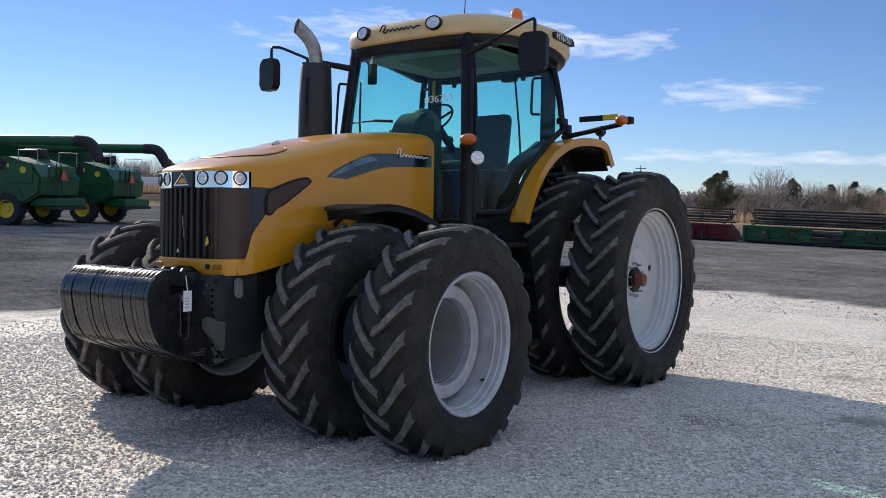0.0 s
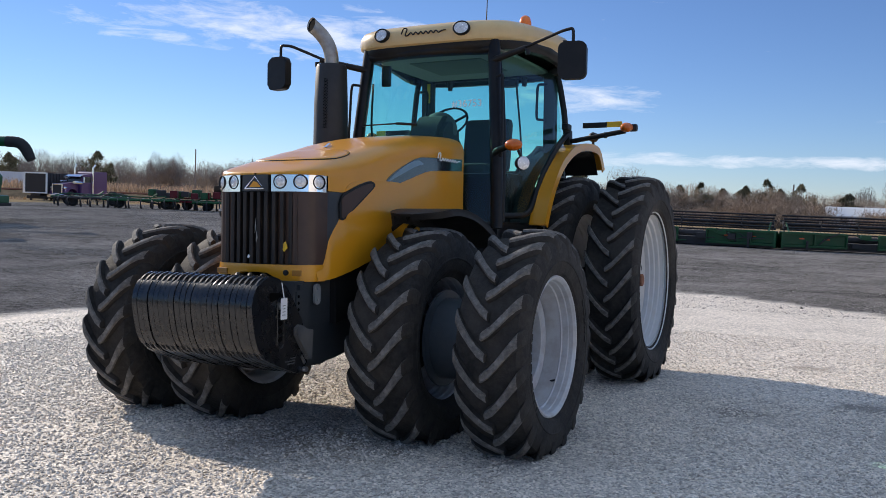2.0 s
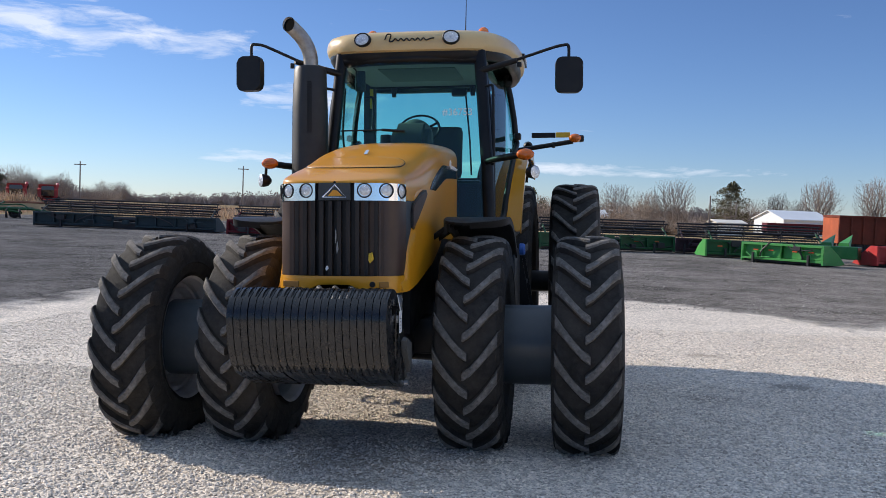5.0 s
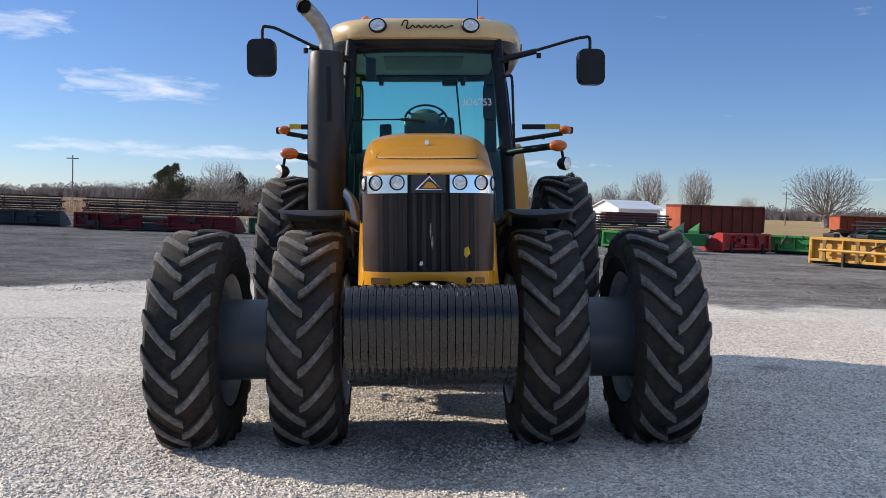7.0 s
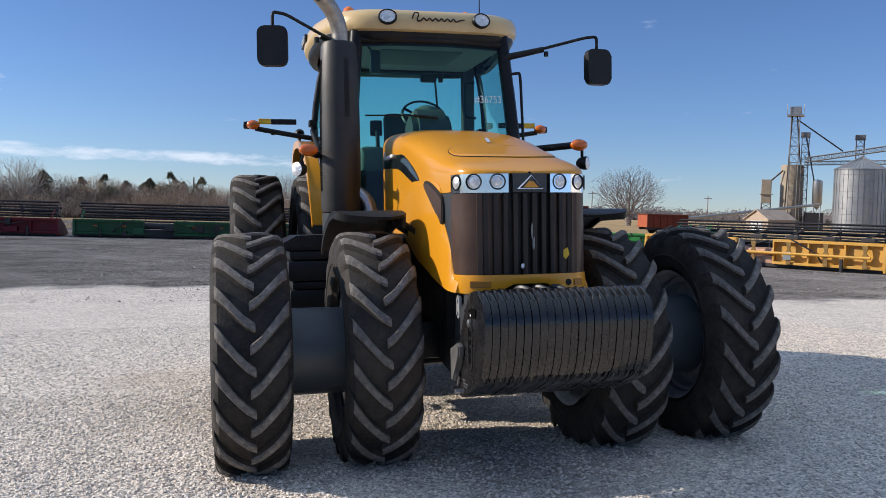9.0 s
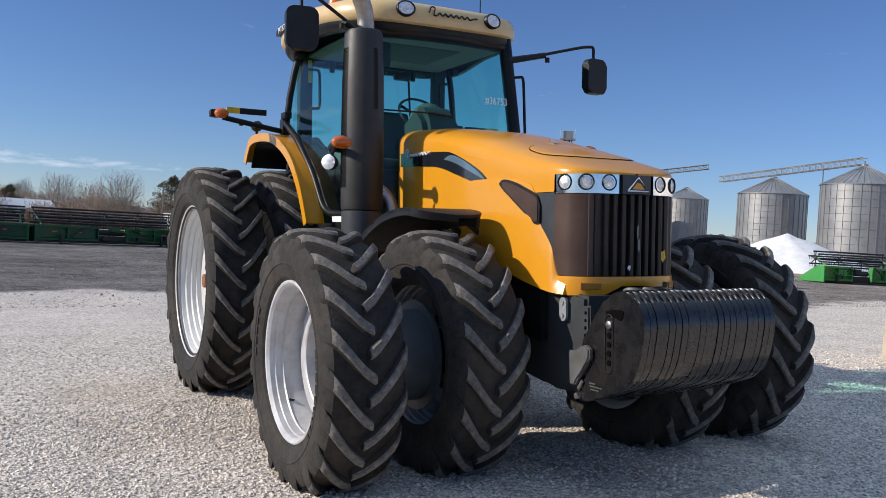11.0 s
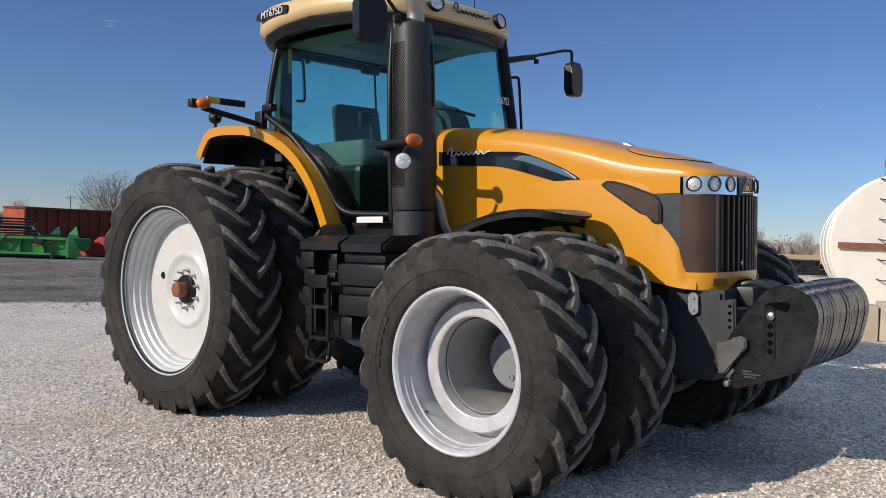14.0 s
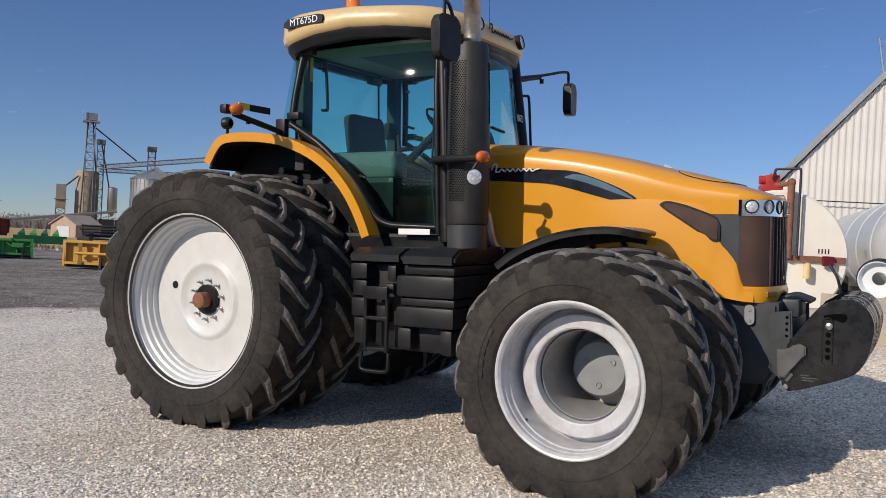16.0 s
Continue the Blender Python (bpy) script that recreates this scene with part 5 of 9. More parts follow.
for side in (1, -1):
    m = pose(side * 0.389, 1.287, 3.130, -8, 0, side * 9)
    bm = bmesh.new()
    lathe(bm, [(0.06, 0.066), (-0.012, 0.068), (-0.02, 0.063), (-0.014, 0.055)], (0, 0, 0), axis="y", n=28)
    bmesh.ops.transform(bm, matrix=m @ Matrix.Diagonal((1.12, 1, 0.9, 1)), verts=bm.verts)
    lamp = part("roof_work_light", bm, BLACK, tractor, "round roof work light", smooth=40)
    bm = bmesh.new()
    lathe(bm, [(-0.012, 0.057), (-0.018, 0.03), (-0.02, 0.0)], (0, 0, 0), axis="y", n=24)
    bmesh.ops.transform(bm, matrix=m @ Matrix.Diagonal((1.12, 1, 0.9, 1)), verts=bm.verts)
    part("lens", bm, BULB, lamp, smooth=60)
    bm = bmesh.new()
    cx, cy = side * 0.55, 2.35
    lathe(bm, [(3.25, 0.066), (3.315, 0.066), (3.32, 0.060), (3.39, 0.058), (3.435, 0.046), (3.455, 0.022), (3.46, 0.0)], (cx, cy, 0), axis="z", n=24)
    part("beacon", bm, BEACON, tractor, "amber roof beacon", smooth=50)
    # brand script is a plain dark swash, model plate beside the rear corner
    x = side * 0.795
    bm = bmesh.new()
    lo, hi = sorted((side * 0.88, side * 0.948))
    slab(bm, [(2.352, 3.165), (2.362, 3.136), (2.70, 3.118), (2.745, 3.128), (2.740, 3.160), (2.700, 3.190), (2.40, 3.203), (2.358, 3.195)], "x", lo, hi)
    part("model_plate", bm, BLACK, tractor, "black model plate with white characters")
SWASH = smooth_line([(0.0, 0.30, 0), (0.05, 0.85, 0), (0.13, 0.80, 0), (0.10, 0.15, 0), (0.17, 0.12, 0)] + [(0.17 + 0.06 * k, 0.40 if k % 2 else 0.14, 0) for k in range(1, 13)] + [(0.97, 0.30, 0), (1.06, 0.36, 0)], 4)

def swash(name, m, long, high, mat, label, r):
    """A slanted hand-drawn flourish in place of a brand mark."""
    bm = bmesh.new()
    tube(bm, [m @ Vector((u * long, v * high, 0)) for u, v, _ in SWASH], r, 5)
    part(name, bm, mat, tractor, label)


swash("roof_script", pose(-0.19, 1.277, 3.098, 82, 0, 0), 0.41, 0.085, FRAME, "dark slanted script mark", 0.006)
swash("hood_script", pose(-0.466, 1.105, 1.962, 90, 0, -90), 0.38, 0.075, WHITE, "silvery slanted script mark", 0.0055)
swash("hood_script", pose(0.466, 0.735, 1.962, 90, 0, 90), 0.38, 0.075, WHITE, "silvery slanted script mark", 0.0055)
bm = bmesh.new()
tube(bm, [(0.47, 1.62, 3.20), (0.475, 1.63, 3.55)], [0.006, 0.003], 6)
tube(bm, [(0.47, 1.62, 3.19), (0.47, 1.62, 3.235)], 0.014, 8)
part("antenna", bm, BLACK, tractor)


def text_mesh(name, body, size, m, mat, parent, depth=0.002, label=""):
    cu = bpy.data.curves.new(name, "FONT")
    cu.body, cu.size, cu.extrude = body, size, depth
    cu.align_x, cu.align_y = "CENTER", "CENTER"
    tmp = new(name, cu)
    bpy.context.view_layer.update()
    me = bpy.data.meshes.new_from_object(tmp.evaluated_get(bpy.context.evaluated_depsgraph_get()))
    bpy.data.objects.remove(tmp)
    me.materials.clear()
    me.materials.append(mat)
    ob = new(name, me)
    ob.parent = parent
    ob.matrix_basis = m
    if label:
        tagged(ob, label)
    return ob


text_mesh("model_lettering", "MT675D", 0.078, pose(-0.9490, 2.540, 3.161, 90, 0, -90) @ pose(0, 0, 0, 0, 0, 2), WHITE, tractor)
text_mesh("model_lettering", "MT675D", 0.078, pose(0.9490, 2.540, 3.161, 90, 0, 90) @ pose(0, 0, 0, 0, 0, -2), WHITE, tractor)

# rear fenders
RPROF = smooth_line([(1.885, 1.48), (1.935, 1.60), (2.005, 1.735), (2.10, 1.87), (2.235, 2.01), (2.40, 2.125), (2.60, 2.215), (2.82, 2.275), (3.10, 2.302), (3.32, 2.298), (3.42, 2.265), (3.49, 2.19), (3.56, 2.08)], 4)
for side in (1, -1):
    bm = bmesh.new()
    inner = lambda q: side * 0.80
    outer = lambda q: side * (0.955 + 0.045 * q)
    band(bm, RPROF, inner if side > 0 else outer, outer if side > 0 else inner, 0.02)
    lip = [(y - 0.002, z + 0.004) for y, z in RPROF]
    band(bm, lip, (lambda q: outer(q) - 0.012) if side > 0 else outer, outer if side > 0 else (lambda q: outer(q) + 0.012), 0.075)
    part("rear_fender", bm, YELLOW, tractor, "yellow rear fender", smooth=35)
    bm = bmesh.new()
    low = [(y + 0.02, z - 0.05) for y, z in RPROF if y > 1.9]
    lo, hi = sorted((side * 0.50, side * 0.92))
    band(bm, low, lo, hi, 0.02)
    slab(bm, [(1.95, 1.5), (2.2, 1.95), (2.8, 2.27), (3.45, 2.27), (3.62, 2.08), (3.62, 1.3), (2.4, 1.3)], "x", min(side * 0.52, side * 0.56), max(side * 0.52, side * 0.56))
    part("fender_liner", bm, BLACK, tractor, smooth=35)

# mirrors, turn signals and rear width lights on both sides
for side, mc, sig, lamp_at, rear in ((1, (1.388, 1.25, 2.773), (1.055, 0.855, 2.085), (1.10, 0.90, 1.945), (1.435, 2.77, 2.415)), (-1, (-1.306, 1.045, 2.810), (-1.072, 0.862, 2.03), (-1.125, 0.91, 1.89), (-1.405, 2.83, 2.425))):
    x, y, z = mc
    bm = bmesh.new()
    tube(bm, [(side * 0.62, 1.42, 2.86), (side * 0.95, y + 0.10, 2.93)], [0.030, 0.024], 10)
    tube(bm, bend([(side * 0.90, y + 0.12, 2.925), (x - side * 0.10, y + 0.02, z + 0.25), (x, y, z + 0.26), (x, y, z + 0.10)], 6, 0.25), 0.013, 8)
    tube(bm, [(side * 0.97, y + 0.09, 2.91), (side * 0.97, y + 0.09, 2.87)], 0.02, 8)
    arm = part("mirror_arm", bm, BLACK, tractor, "black bent mirror arm", smooth=50)
    bm = bmesh.new()
    m = pose(x, y, z, 0, 0, side * 8)
    corners = [(sx * 0.06, sz * 0.095, a0) for sx, sz, a0 in ((1, 1, 0), (-1, 1, 90), (-1, -1, 180), (1, -1, 270))]
    outline = [(u + 0.052 * math.cos(radians(a0 + k * 18)), v + 0.052 * math.sin(radians(a0 + k * 18))) for u, v, a0 in corners for k in range(6)]
    slab(bm, outline, "y", -0.055, 0.022, 0.009)
    bm.transform(m)
    mirror = part("mirror", bm, BLACK, tractor, "black rear-view mirror housing", smooth=50)
    bm = bmesh.new()
    box(bm, -0.088, 0.088, 0.0205, 0.0245, -0.125, 0.125, 0.001, m)
    part("mirror_glass", bm, CHROME, mirror)
    x, y, z = sig
    bm = bmesh.new()
    tube(bm, [(0.68, 1.36, z - 0.02), (0.78, 1.18, z - 0.01), (x - 0.03, y + 0.02, z)] if side > 0 else [(-0.70, 1.42, z), (-0.98, 1.30, z), (-1.03, 1.12, z), (-1.065, y + 0.03, z)], 0.028, 8)
    part("signal_arm", bm, BLACK, tractor, smooth=50)
    bm = bmesh.new()
    bmesh.ops.create_uvsphere(bm, u_segments=20, v_segments=12, radius=1, matrix=Matrix.Translation(sig) @ Matrix.Diagonal((0.072, 0.042, 0.046, 1)))
    part("turn_signal", bm, AMBER, tractor, "amber turn signal", smooth=60)
    x, y, z = lamp_at
    bm = bmesh.new()
    tube(bm, [(x - side * 0.03, y - 0.01, z + 0.10), (x, y, z + 0.05)], 0.012, 6)
    lathe(bm, [(-0.045, 0.052), (-0.02, 0.055), (0.02, 0.045), (0.045, 0.02), (0.047, 0.0)], (x, y, z), axis="y", n=20)
    turned = Matrix.Translation((x, y, z)) @ Matrix.Rotation(side * radians(48), 4, "Z") @ Matrix.Translation((-x, -y, -z))
    bm.transform(turned)
    wl = part("work_lamp", bm, BLACK, tractor, "small round work lamp", smooth=45)
    bm = bmesh.new()
    lathe(bm, [(-0.046, 0.051), (-0.052, 0.03), (-0.054, 0.0)], (x, y, z), axis="y", n=20)
    bm.transform(turned)
    part("lens", bm, BULB, wl, smooth=60)
    x, y, z = rear
    bm = bmesh.new()
    tube(bm, [(side * 0.78, 2.86, 2.30), (side * 0.95, 2.83, 2.32), (x - side * 0.02, y + 0.02, z - 0.03)], 0.024, 8)
    box(bm, min(side * 0.80, side * 0.86), max(side * 0.80, side * 0.86), 2.80, 2.90, 2.25, 2.42, 0.015)
    tube(bm, [(side * 1.22, y + 0.03, z - 0.035), (side * 1.22, y + 0.03, z - 0.09)], 0.018, 8)
    part("width_light_arm", bm, BLACK, tractor, "black folding light arm", smooth=50)
    bm = bmesh.new()
    lo, hi = sorted((side * 1.24, x - side * 0.05))
    box(bm, lo, hi, y - 0.005, y + 0.012, z + 0.01, z + 0.062, 0.004)
    part("warning_bar", bm, STRIPE, tractor, "yellow reflective bar")
    bm = bmesh.new()
    lo, hi = sorted((side * 1.0, side * 1.238))
    box(bm, lo, hi, y - 0.004, y + 0.012, z + 0.008, z + 0.060, 0.004)
    part("warning_bar", bm, BLACK, tractor)
    bm = bmesh.new()
    bmesh.ops.create_uvsphere(bm, u_segments=18, v_segments=12, radius=1, matrix=Matrix.Translation((x, y - 0.02, z)) @ Matrix.Diagonal((0.062, 0.05, 0.045, 1)))
    part("width_light", bm, AMBER, tractor, "amber rear width light", smooth=60)
    bm = bmesh.new()
    box(bm, min(x, x + side * 0.09), max(x, x + side * 0.09), y, y + 0.07, z - 0.035, z + 0.035, 0.02)
    part("light_housing", bm, BLACK, tractor, smooth=50)
    bm = bmesh.new()
    lathe(bm, [(-0.04, 0.03), (-0.02, 0.05), (0.03, 0.05), (0.035, 0.0)], (side * 0.93, 3.36, 2.40), axis="y", n=18)
    tube(bm, [(side * 0.93, 3.36, 2.36), (side * 0.93, 3.36, 2.31)], 0.014, 6)
    part("fender_work_lamp", bm, BLACK, tractor, smooth=45)
    # grab rail beside the front pillar
    bm = bmesh.new()
    tube(bm, bend([(side * 0.66, 1.40, 2.72), (side * 0.745, 1.36, 2.73), (side * 0.76, 1.33, 2.05), (side * 0.70, 1.36, 2.04)], 5, 0.15), 0.012, 8)
    part("grab_rail", bm, BLACK, tractor, smooth=50)

# cab interior
bm = bmesh.new()
lathe(bm, [(0.0, 0.19), (0.012, 0.202), (0.026, 0.19), (0.012, 0.178), (0.0, 0.19)], (0, 0, 0), axis="z", n=32)
for k in range(3):
    t = k * math.tau / 3 + 0.5
    tube(bm, [(0, 0, -0.02), (0.19 * math.cos(t), 0.19 * math.sin(t), 0.012)], 0.012, 6)
tube(bm, [(0, 0, 0), (0, 0, -0.4)], 0.035, 10)
bmesh.ops.transform(bm, matrix=pose(0.015, 1.82, 2.40, 50, 0, 0), verts=bm.verts)
part("steering_wheel", bm, BLACK, tractor, "black steering wheel", smooth=50)
bm = bmesh.new()
slab(bm, [(1.36, 1.5), (1.36, 2.22), (1.40, 2.33), (1.50, 2.42), (1.58, 2.44), (1.66, 2.40), (1.70, 2.28), (1.78, 2.15), (1.82, 1.5)], "x", -0.165, 0.165, 0.05)
part("dash_console", bm, SEAT, tractor, "black dash console", smooth=60)
bm = bmesh.new()
bmesh.ops.create_uvsphere(bm, u_segments=24, v_segments=16, radius=1, matrix=Matrix.Translation((0.01, 1.66, 2.32)) @ Matrix.Diagonal((0.165, 0.15, 0.165, 1)))
part("instrument_pod", bm, INTERIOR, tractor, "grey domed instrument pod", smooth=60)
bm = bmesh.new()
box(bm, -0.28, 0.28, 2.12, 2.62, 1.90, 2.06, 0.06)
part("seat", bm, SEAT, tractor, "dark fabric driver seat", smooth=60)
bm = bmesh.new()
box(bm, -0.25, 0.25, -0.07, 0.06, 0, 0.54, 0.06, pose(0.06, 2.60, 2.0, -8, 0, 0))
part("seat_back", bm, SEAT, tractor, smooth=60)
bm = bmesh.new()
box(bm, -0.52, -0.30, 1.95, 2.60, 1.92, 2.16, 0.05)
part("armrest_console", bm, INTERIOR, tractor, smooth=60)
bm = bmesh.new()
box(bm, -0.42, -0.31, -0.03, 0.03, 2.26, 2.40, 0.02, pose(0, 2.02, 0.0, 0, 0, -12))
tube(bm, [(-0.36, 2.0, 2.15), (-0.36, 2.02, 2.30)], 0.018, 8)
part("armrest_monitor", bm, BLACK, tractor, "small black monitor", smooth=50)
bm = bmesh.new()
tube(bm, [(-0.58, 1.285, 2.343), (-0.2, 1.245, 2.342)], 0.007, 6)
tube(bm, [(-0.2, 1.24, 2.342), (0.0, 1.235, 2.325)], 0.013, 6)
part("wiper_arm", bm, BLACK, tractor, "black windscreen wiper", smooth=50)
bm = bmesh.new()
tube(bm, [(0.39, 2.74, 2.05), (0.375, 2.72, 2.40), (0.335, 2.70, 2.85)], 0.010, 6)
box(bm, 0.19, 0.345, 2.66, 2.74, 2.85, 2.92, 0.018)
part("inner_work_lamp", bm, BLACK, tractor, "black lamp on a thin post", smooth=50)
bm = bmesh.new()
tube(bm, [(-0.66, 2.74, 2.955), (0.66, 2.74, 2.955)], 0.012, 6)
for x in (-0.42, 0.40):
    tube(bm, [(x, 2.74, 2.95), (x, 2.74, 2.86)], [0.032, 0.022], 10)
part("blind_rail", bm, BLACK, tractor, smooth=50)
for x in (-0.60, 0.60):
    bm = bmesh.new()
    q = math.copysign(1, x)
    tube(bm, bend([(x + q * 0.10, 2.60, 2.84), (x, 2.58, 2.84), (x, 2.56, 2.50), (x + q * 0.10, 2.54, 2.49)], 5, 0.2), 0.013, 8)
    part("inner_grab_handle", bm, BLACK, tractor, smooth=50)
bm = bmesh.new()
box(bm, -0.735, -0.615, 2.70, 2.80, 2.0, 3.0, 0.02)
part("inner_pillar_trim", bm, SEAT, tractor, "dark pillar trim", smooth=50)
bm = bmesh.new()
box(bm, 0.615, 0.735, 2.70, 2.80, 2.0, 3.0, 0.02)
part("inner_pillar_trim", bm, SEAT, tractor, "dark pillar trim", smooth=50)
bm = bmesh.new()
box(bm, -0.665, -0.63, 2.692, 2.697, 2.74, 2.94, 0.001)
part("pillar_sticker", bm, STRIPE, tractor, "yellow and black warning sticker")
bm = bmesh.new()
box(bm, -0.045, 0.045, -0.02, 0.02, -0.095, 0.095, 0.018, pose(-0.46, 1.50, 2.81, 0, 0, 10))
tube(bm, [(-0.46, 1.50, 2.86), (-0.52, 1.48, 2.93)], 0.008, 6)
part("inner_mirror", bm, BLACK, tractor, "small inner mirror", smooth=50)
bm = bmesh.new()
box(bm, -0.36, 0.36, 1.75, 2.4, 2.955, 2.972, 0.008)
part("headliner_recess", bm, INTERIOR, tractor, "grey ceiling recess panel", smooth=50)
bm = bmesh.new()
tube(bm, bend([(-0.62, 1.50, 1.55), (-0.60, 1.55, 2.0), (-0.63, 1.52, 2.35), (-0.60, 1.50, 2.75)], 5), 0.010, 6)
part("cab_cable", bm, BLACK, tractor, smooth=50)
text_mesh("windscreen_writing", "#36753", 0.085, pose(0.445, 1.300, 2.490, 88, 0, 14) @ pose(0, 0, 0, 0, 0, 2), WHITE, tractor, 0.0005, "white hand-written stock number")
# right-hand toolbox with its step, left-hand tank and ladder
def toolbox():
    bm = bmesh.new()
    slab(bm, [(-1.26, 1.29), (-1.26, 1.345), (-1.16, 1.40), (-0.5, 1.41), (-0.5, 1.29)], "y", 0.97, 1.395, 0.018)
    part("toolbox_lid", bm, BLACK, tractor, "black moulded toolbox lid", smooth=40)
    bm = bmesh.new()
    slab(bm, [(-1.25, 1.30), (-1.25, 1.35), (-1.15, 1.395), (-0.5, 1.405), (-0.5, 1.30)], "y", 1.402, 1.85, 0.018)
    part("toolbox_lid", bm, BLACK, tractor, "black moulded toolbox lid", smooth=40)
    bm = bmesh.new()
    box(bm, -1.215, -0.5, 0.99, 1.40, 1.215, 1.283, 0.02)
    box(bm, -1.228, -0.5, 0.985, 1.46, 1.055, 1.212, 0.03)
    part("toolbox_body", bm, BLACK, tractor, "black moulded toolbox side", smooth=40)
    bm = bmesh.new()
    box(bm, -1.195, -0.5, 1.0, 1.44, 0.995, 1.05, 0.015)
    box(bm, -1.215, -0.5, 0.995, 1.47, 0.845, 0.992, 0.03)
    part("toolbox_body", bm, BLACK, tractor, "black moulded toolbox side", smooth=40)
    bm = bmesh.new()
    box(bm, -1.19, -0.5, 1.35, 1.50, 0.68, 0.838, 0.03)
    box(bm, -1.19, -0.5, 1.02, 1.12, 0.66, 0.838, 0.03)
    box(bm, -1.10, -0.5, 1.10, 1.80, 0.66, 0.84, 0.02)
    part("toolbox_foot", bm, BLACK, tractor, "black moulded toolbox foot", smooth=40)
    bm = bmesh.new()
    box(bm, -1.12, -0.5, 1.46, 1.84, 0.68, 1.285, 0.03)
    part("toolbox_body", bm, BLACK, tractor, "black moulded toolbox side", smooth=40)
    for z0, z1, y0, y1, d in ((1.17, 1.285, 1.70, 1.845, 0.0), (1.045, 1.16, 1.715, 1.84, 0.02), (0.90, 1.035, 1.70, 1.845, 0.01), (0.70, 0.89, 1.715, 1.835, 0.03), (1.16, 1.275, 1.455, 1.53, 0.005), (1.075, 1.145, 1.47, 1.56, 0.0), (0.86, 1.0, 1.555, 1.66, 0.045)):
        bm = bmesh.new()
        box(bm, -1.235 + d, -0.9, y0, y1, z0, z1, 0.018)
        part("toolbox_rib", bm, BLACK, tractor, smooth=40)
    bm = bmesh.new()
    for y in (1.50, 1.68):
        tube(bm, [(-1.265, y, 1.11), (-1.275, y, 0.66)], 0.016, 8)
    box(bm, -1.290, -1.262, 1.488, 1.692, 1.035, 1.125, 0.006)
    for z in (0.90, 0.68):
        box(bm, -1.285, -1.24, 1.49, 1.69, z - 0.012, z + 0.012, 0.004)
    tube(bm, bend([(-1.275, 1.71, 0.66), (-1.29, 1.715, 0.525), (-1.29, 1.475, 0.525), (-1.275, 1.48, 0.66)], 5, 0.25), 0.015, 8)
    part("toolbox_step", bm, FRAME, tractor, "black tubular step", smooth=50)
    bm = bmesh.new()
    box(bm, -0.80, -0.792, 1.44, 1.72, 1.49, 1.535, 0.003)
    part("cab_plate", bm, WHITE, tractor)


toolbox()
bm = bmesh.new()
box(bm, 0.42, 0.98, 0.95, 1.45, 0.62, 1.34, 0.06)
part("fuel_tank", bm, BLACK, tractor, "black plastic fuel tank", smooth=50)
bm = bmesh.new()
lathe(bm, [(0.985, 0.05), (1.02, 0.05), (1.03, 0.04), (1.03, 0.0)], (0, 1.30, 1.32), n=20)
part("tank_cap", bm, material("blue_cap", (0.02, 0.09, 0.35), 0.4), tractor, "blue filler cap", smooth=40)
for k, z in enumerate((0.46, 0.74, 1.02, 1.28)):
    bm = bmesh.new()
    x1 = 1.12 - 0.05 * k
    box(bm, x1 - 0.30, x1, 1.52, 1.90, z - 0.02, z + 0.02, 0.008)
    part("ladder_step", bm, FRAME, tractor)
for y in (1.50, 1.92):
    bm = bmesh.new()
    slab(bm, [(0.80, 0.44), (1.13, 0.44), (0.98, 1.32), (0.70, 1.32)], "y", y - 0.008, y + 0.008)
    part("ladder_side", bm, FRAME, tractor)


# ================= the yard round about =================
def polar(azimuth, d, z=0.0, around=(0.0, -5.0)):
    x, y = around[0] + d * math.sin(radians(azimuth)), around[1] + d * math.cos(radians(azimuth))
    return Vector((x, y, ground_height(x, y) + z))


def stand(x, y, turn=0.0, dz=0.0):
    """The pose of a thing that stands on the ground."""
    return pose(x, y, ground_height(x, y) + dz, 0, 0, turn)


GREEN = material("green_machine_paint", (0.008, 0.082, 0.028), 0.38, vary=0.12, scale=2, dust=(0.06, 0.10, 0.05), dust_amount=0.2, coat=0.1, spec=0.35)
BRIGHTGREEN = material("bright_green_paint", (0.05, 0.30, 0.06), 0.45, vary=0.1, scale=2, dust=(0.2, 0.22, 0.12), dust_amount=0.25)
DARKRED = material("dark_red_paint", (0.115, 0.007, 0.014), 0.5, vary=0.2, scale=2, dust=(0.08, 0.03, 0.03), dust_amount=0.3, spec=0.3)
RED = material("red_machine_paint", (0.42, 0.025, 0.025), 0.42, vary=0.12, scale=2, dust=(0.2, 0.12, 0.1), dust_amount=0.25)
OCHRE = material("yellow_header_paint", (0.62, 0.33, 0.045), 0.5, vary=0.1, scale=1.5, dust=(0.45, 0.34, 0.2), dust_amount=0.3)
TEAL = material("dark_teal_header_paint", (0.012, 0.03, 0.038), 0.5, vary=0.2, scale=2)
PLUM = material("dull_purple_header_paint", (0.04, 0.012, 0.02), 0.55, vary=0.2, scale=2)
DARKSTEEL = material("dark_reel_steel", (0.022, 0.020, 0.022), 0.55, vary=0.3, scale=3)
REFLECTOR = material("orange_reflector", (0.75, 0.12, 0.03), 0.4, vary=0.05)
RIMYELLOW = material("yellow_wheel_paint", (0.70, 0.48, 0.03), 0.45, vary=0.08)
FARRUBBER = material("implement_tyre", (0.020, 0.020, 0.021), 0.8, vary=0.2)
RUSTBOX = material("rusty_container_paint", (0.165, 0.038, 0.022), 0.75, spec=0.2, vary=0.25, scale=1.2, stains=0.6, stain_color=(0.10, 0.035, 0.02), stain_scale=0.8)
ORANGEBOX = material("faded_orange_paint", (0.40, 0.10, 0.045), 0.75, spec=0.2, vary=0.2, scale=1.2, stains=0.4, stain_color=(0.22, 0.08, 0.04), stain_scale=1.0)
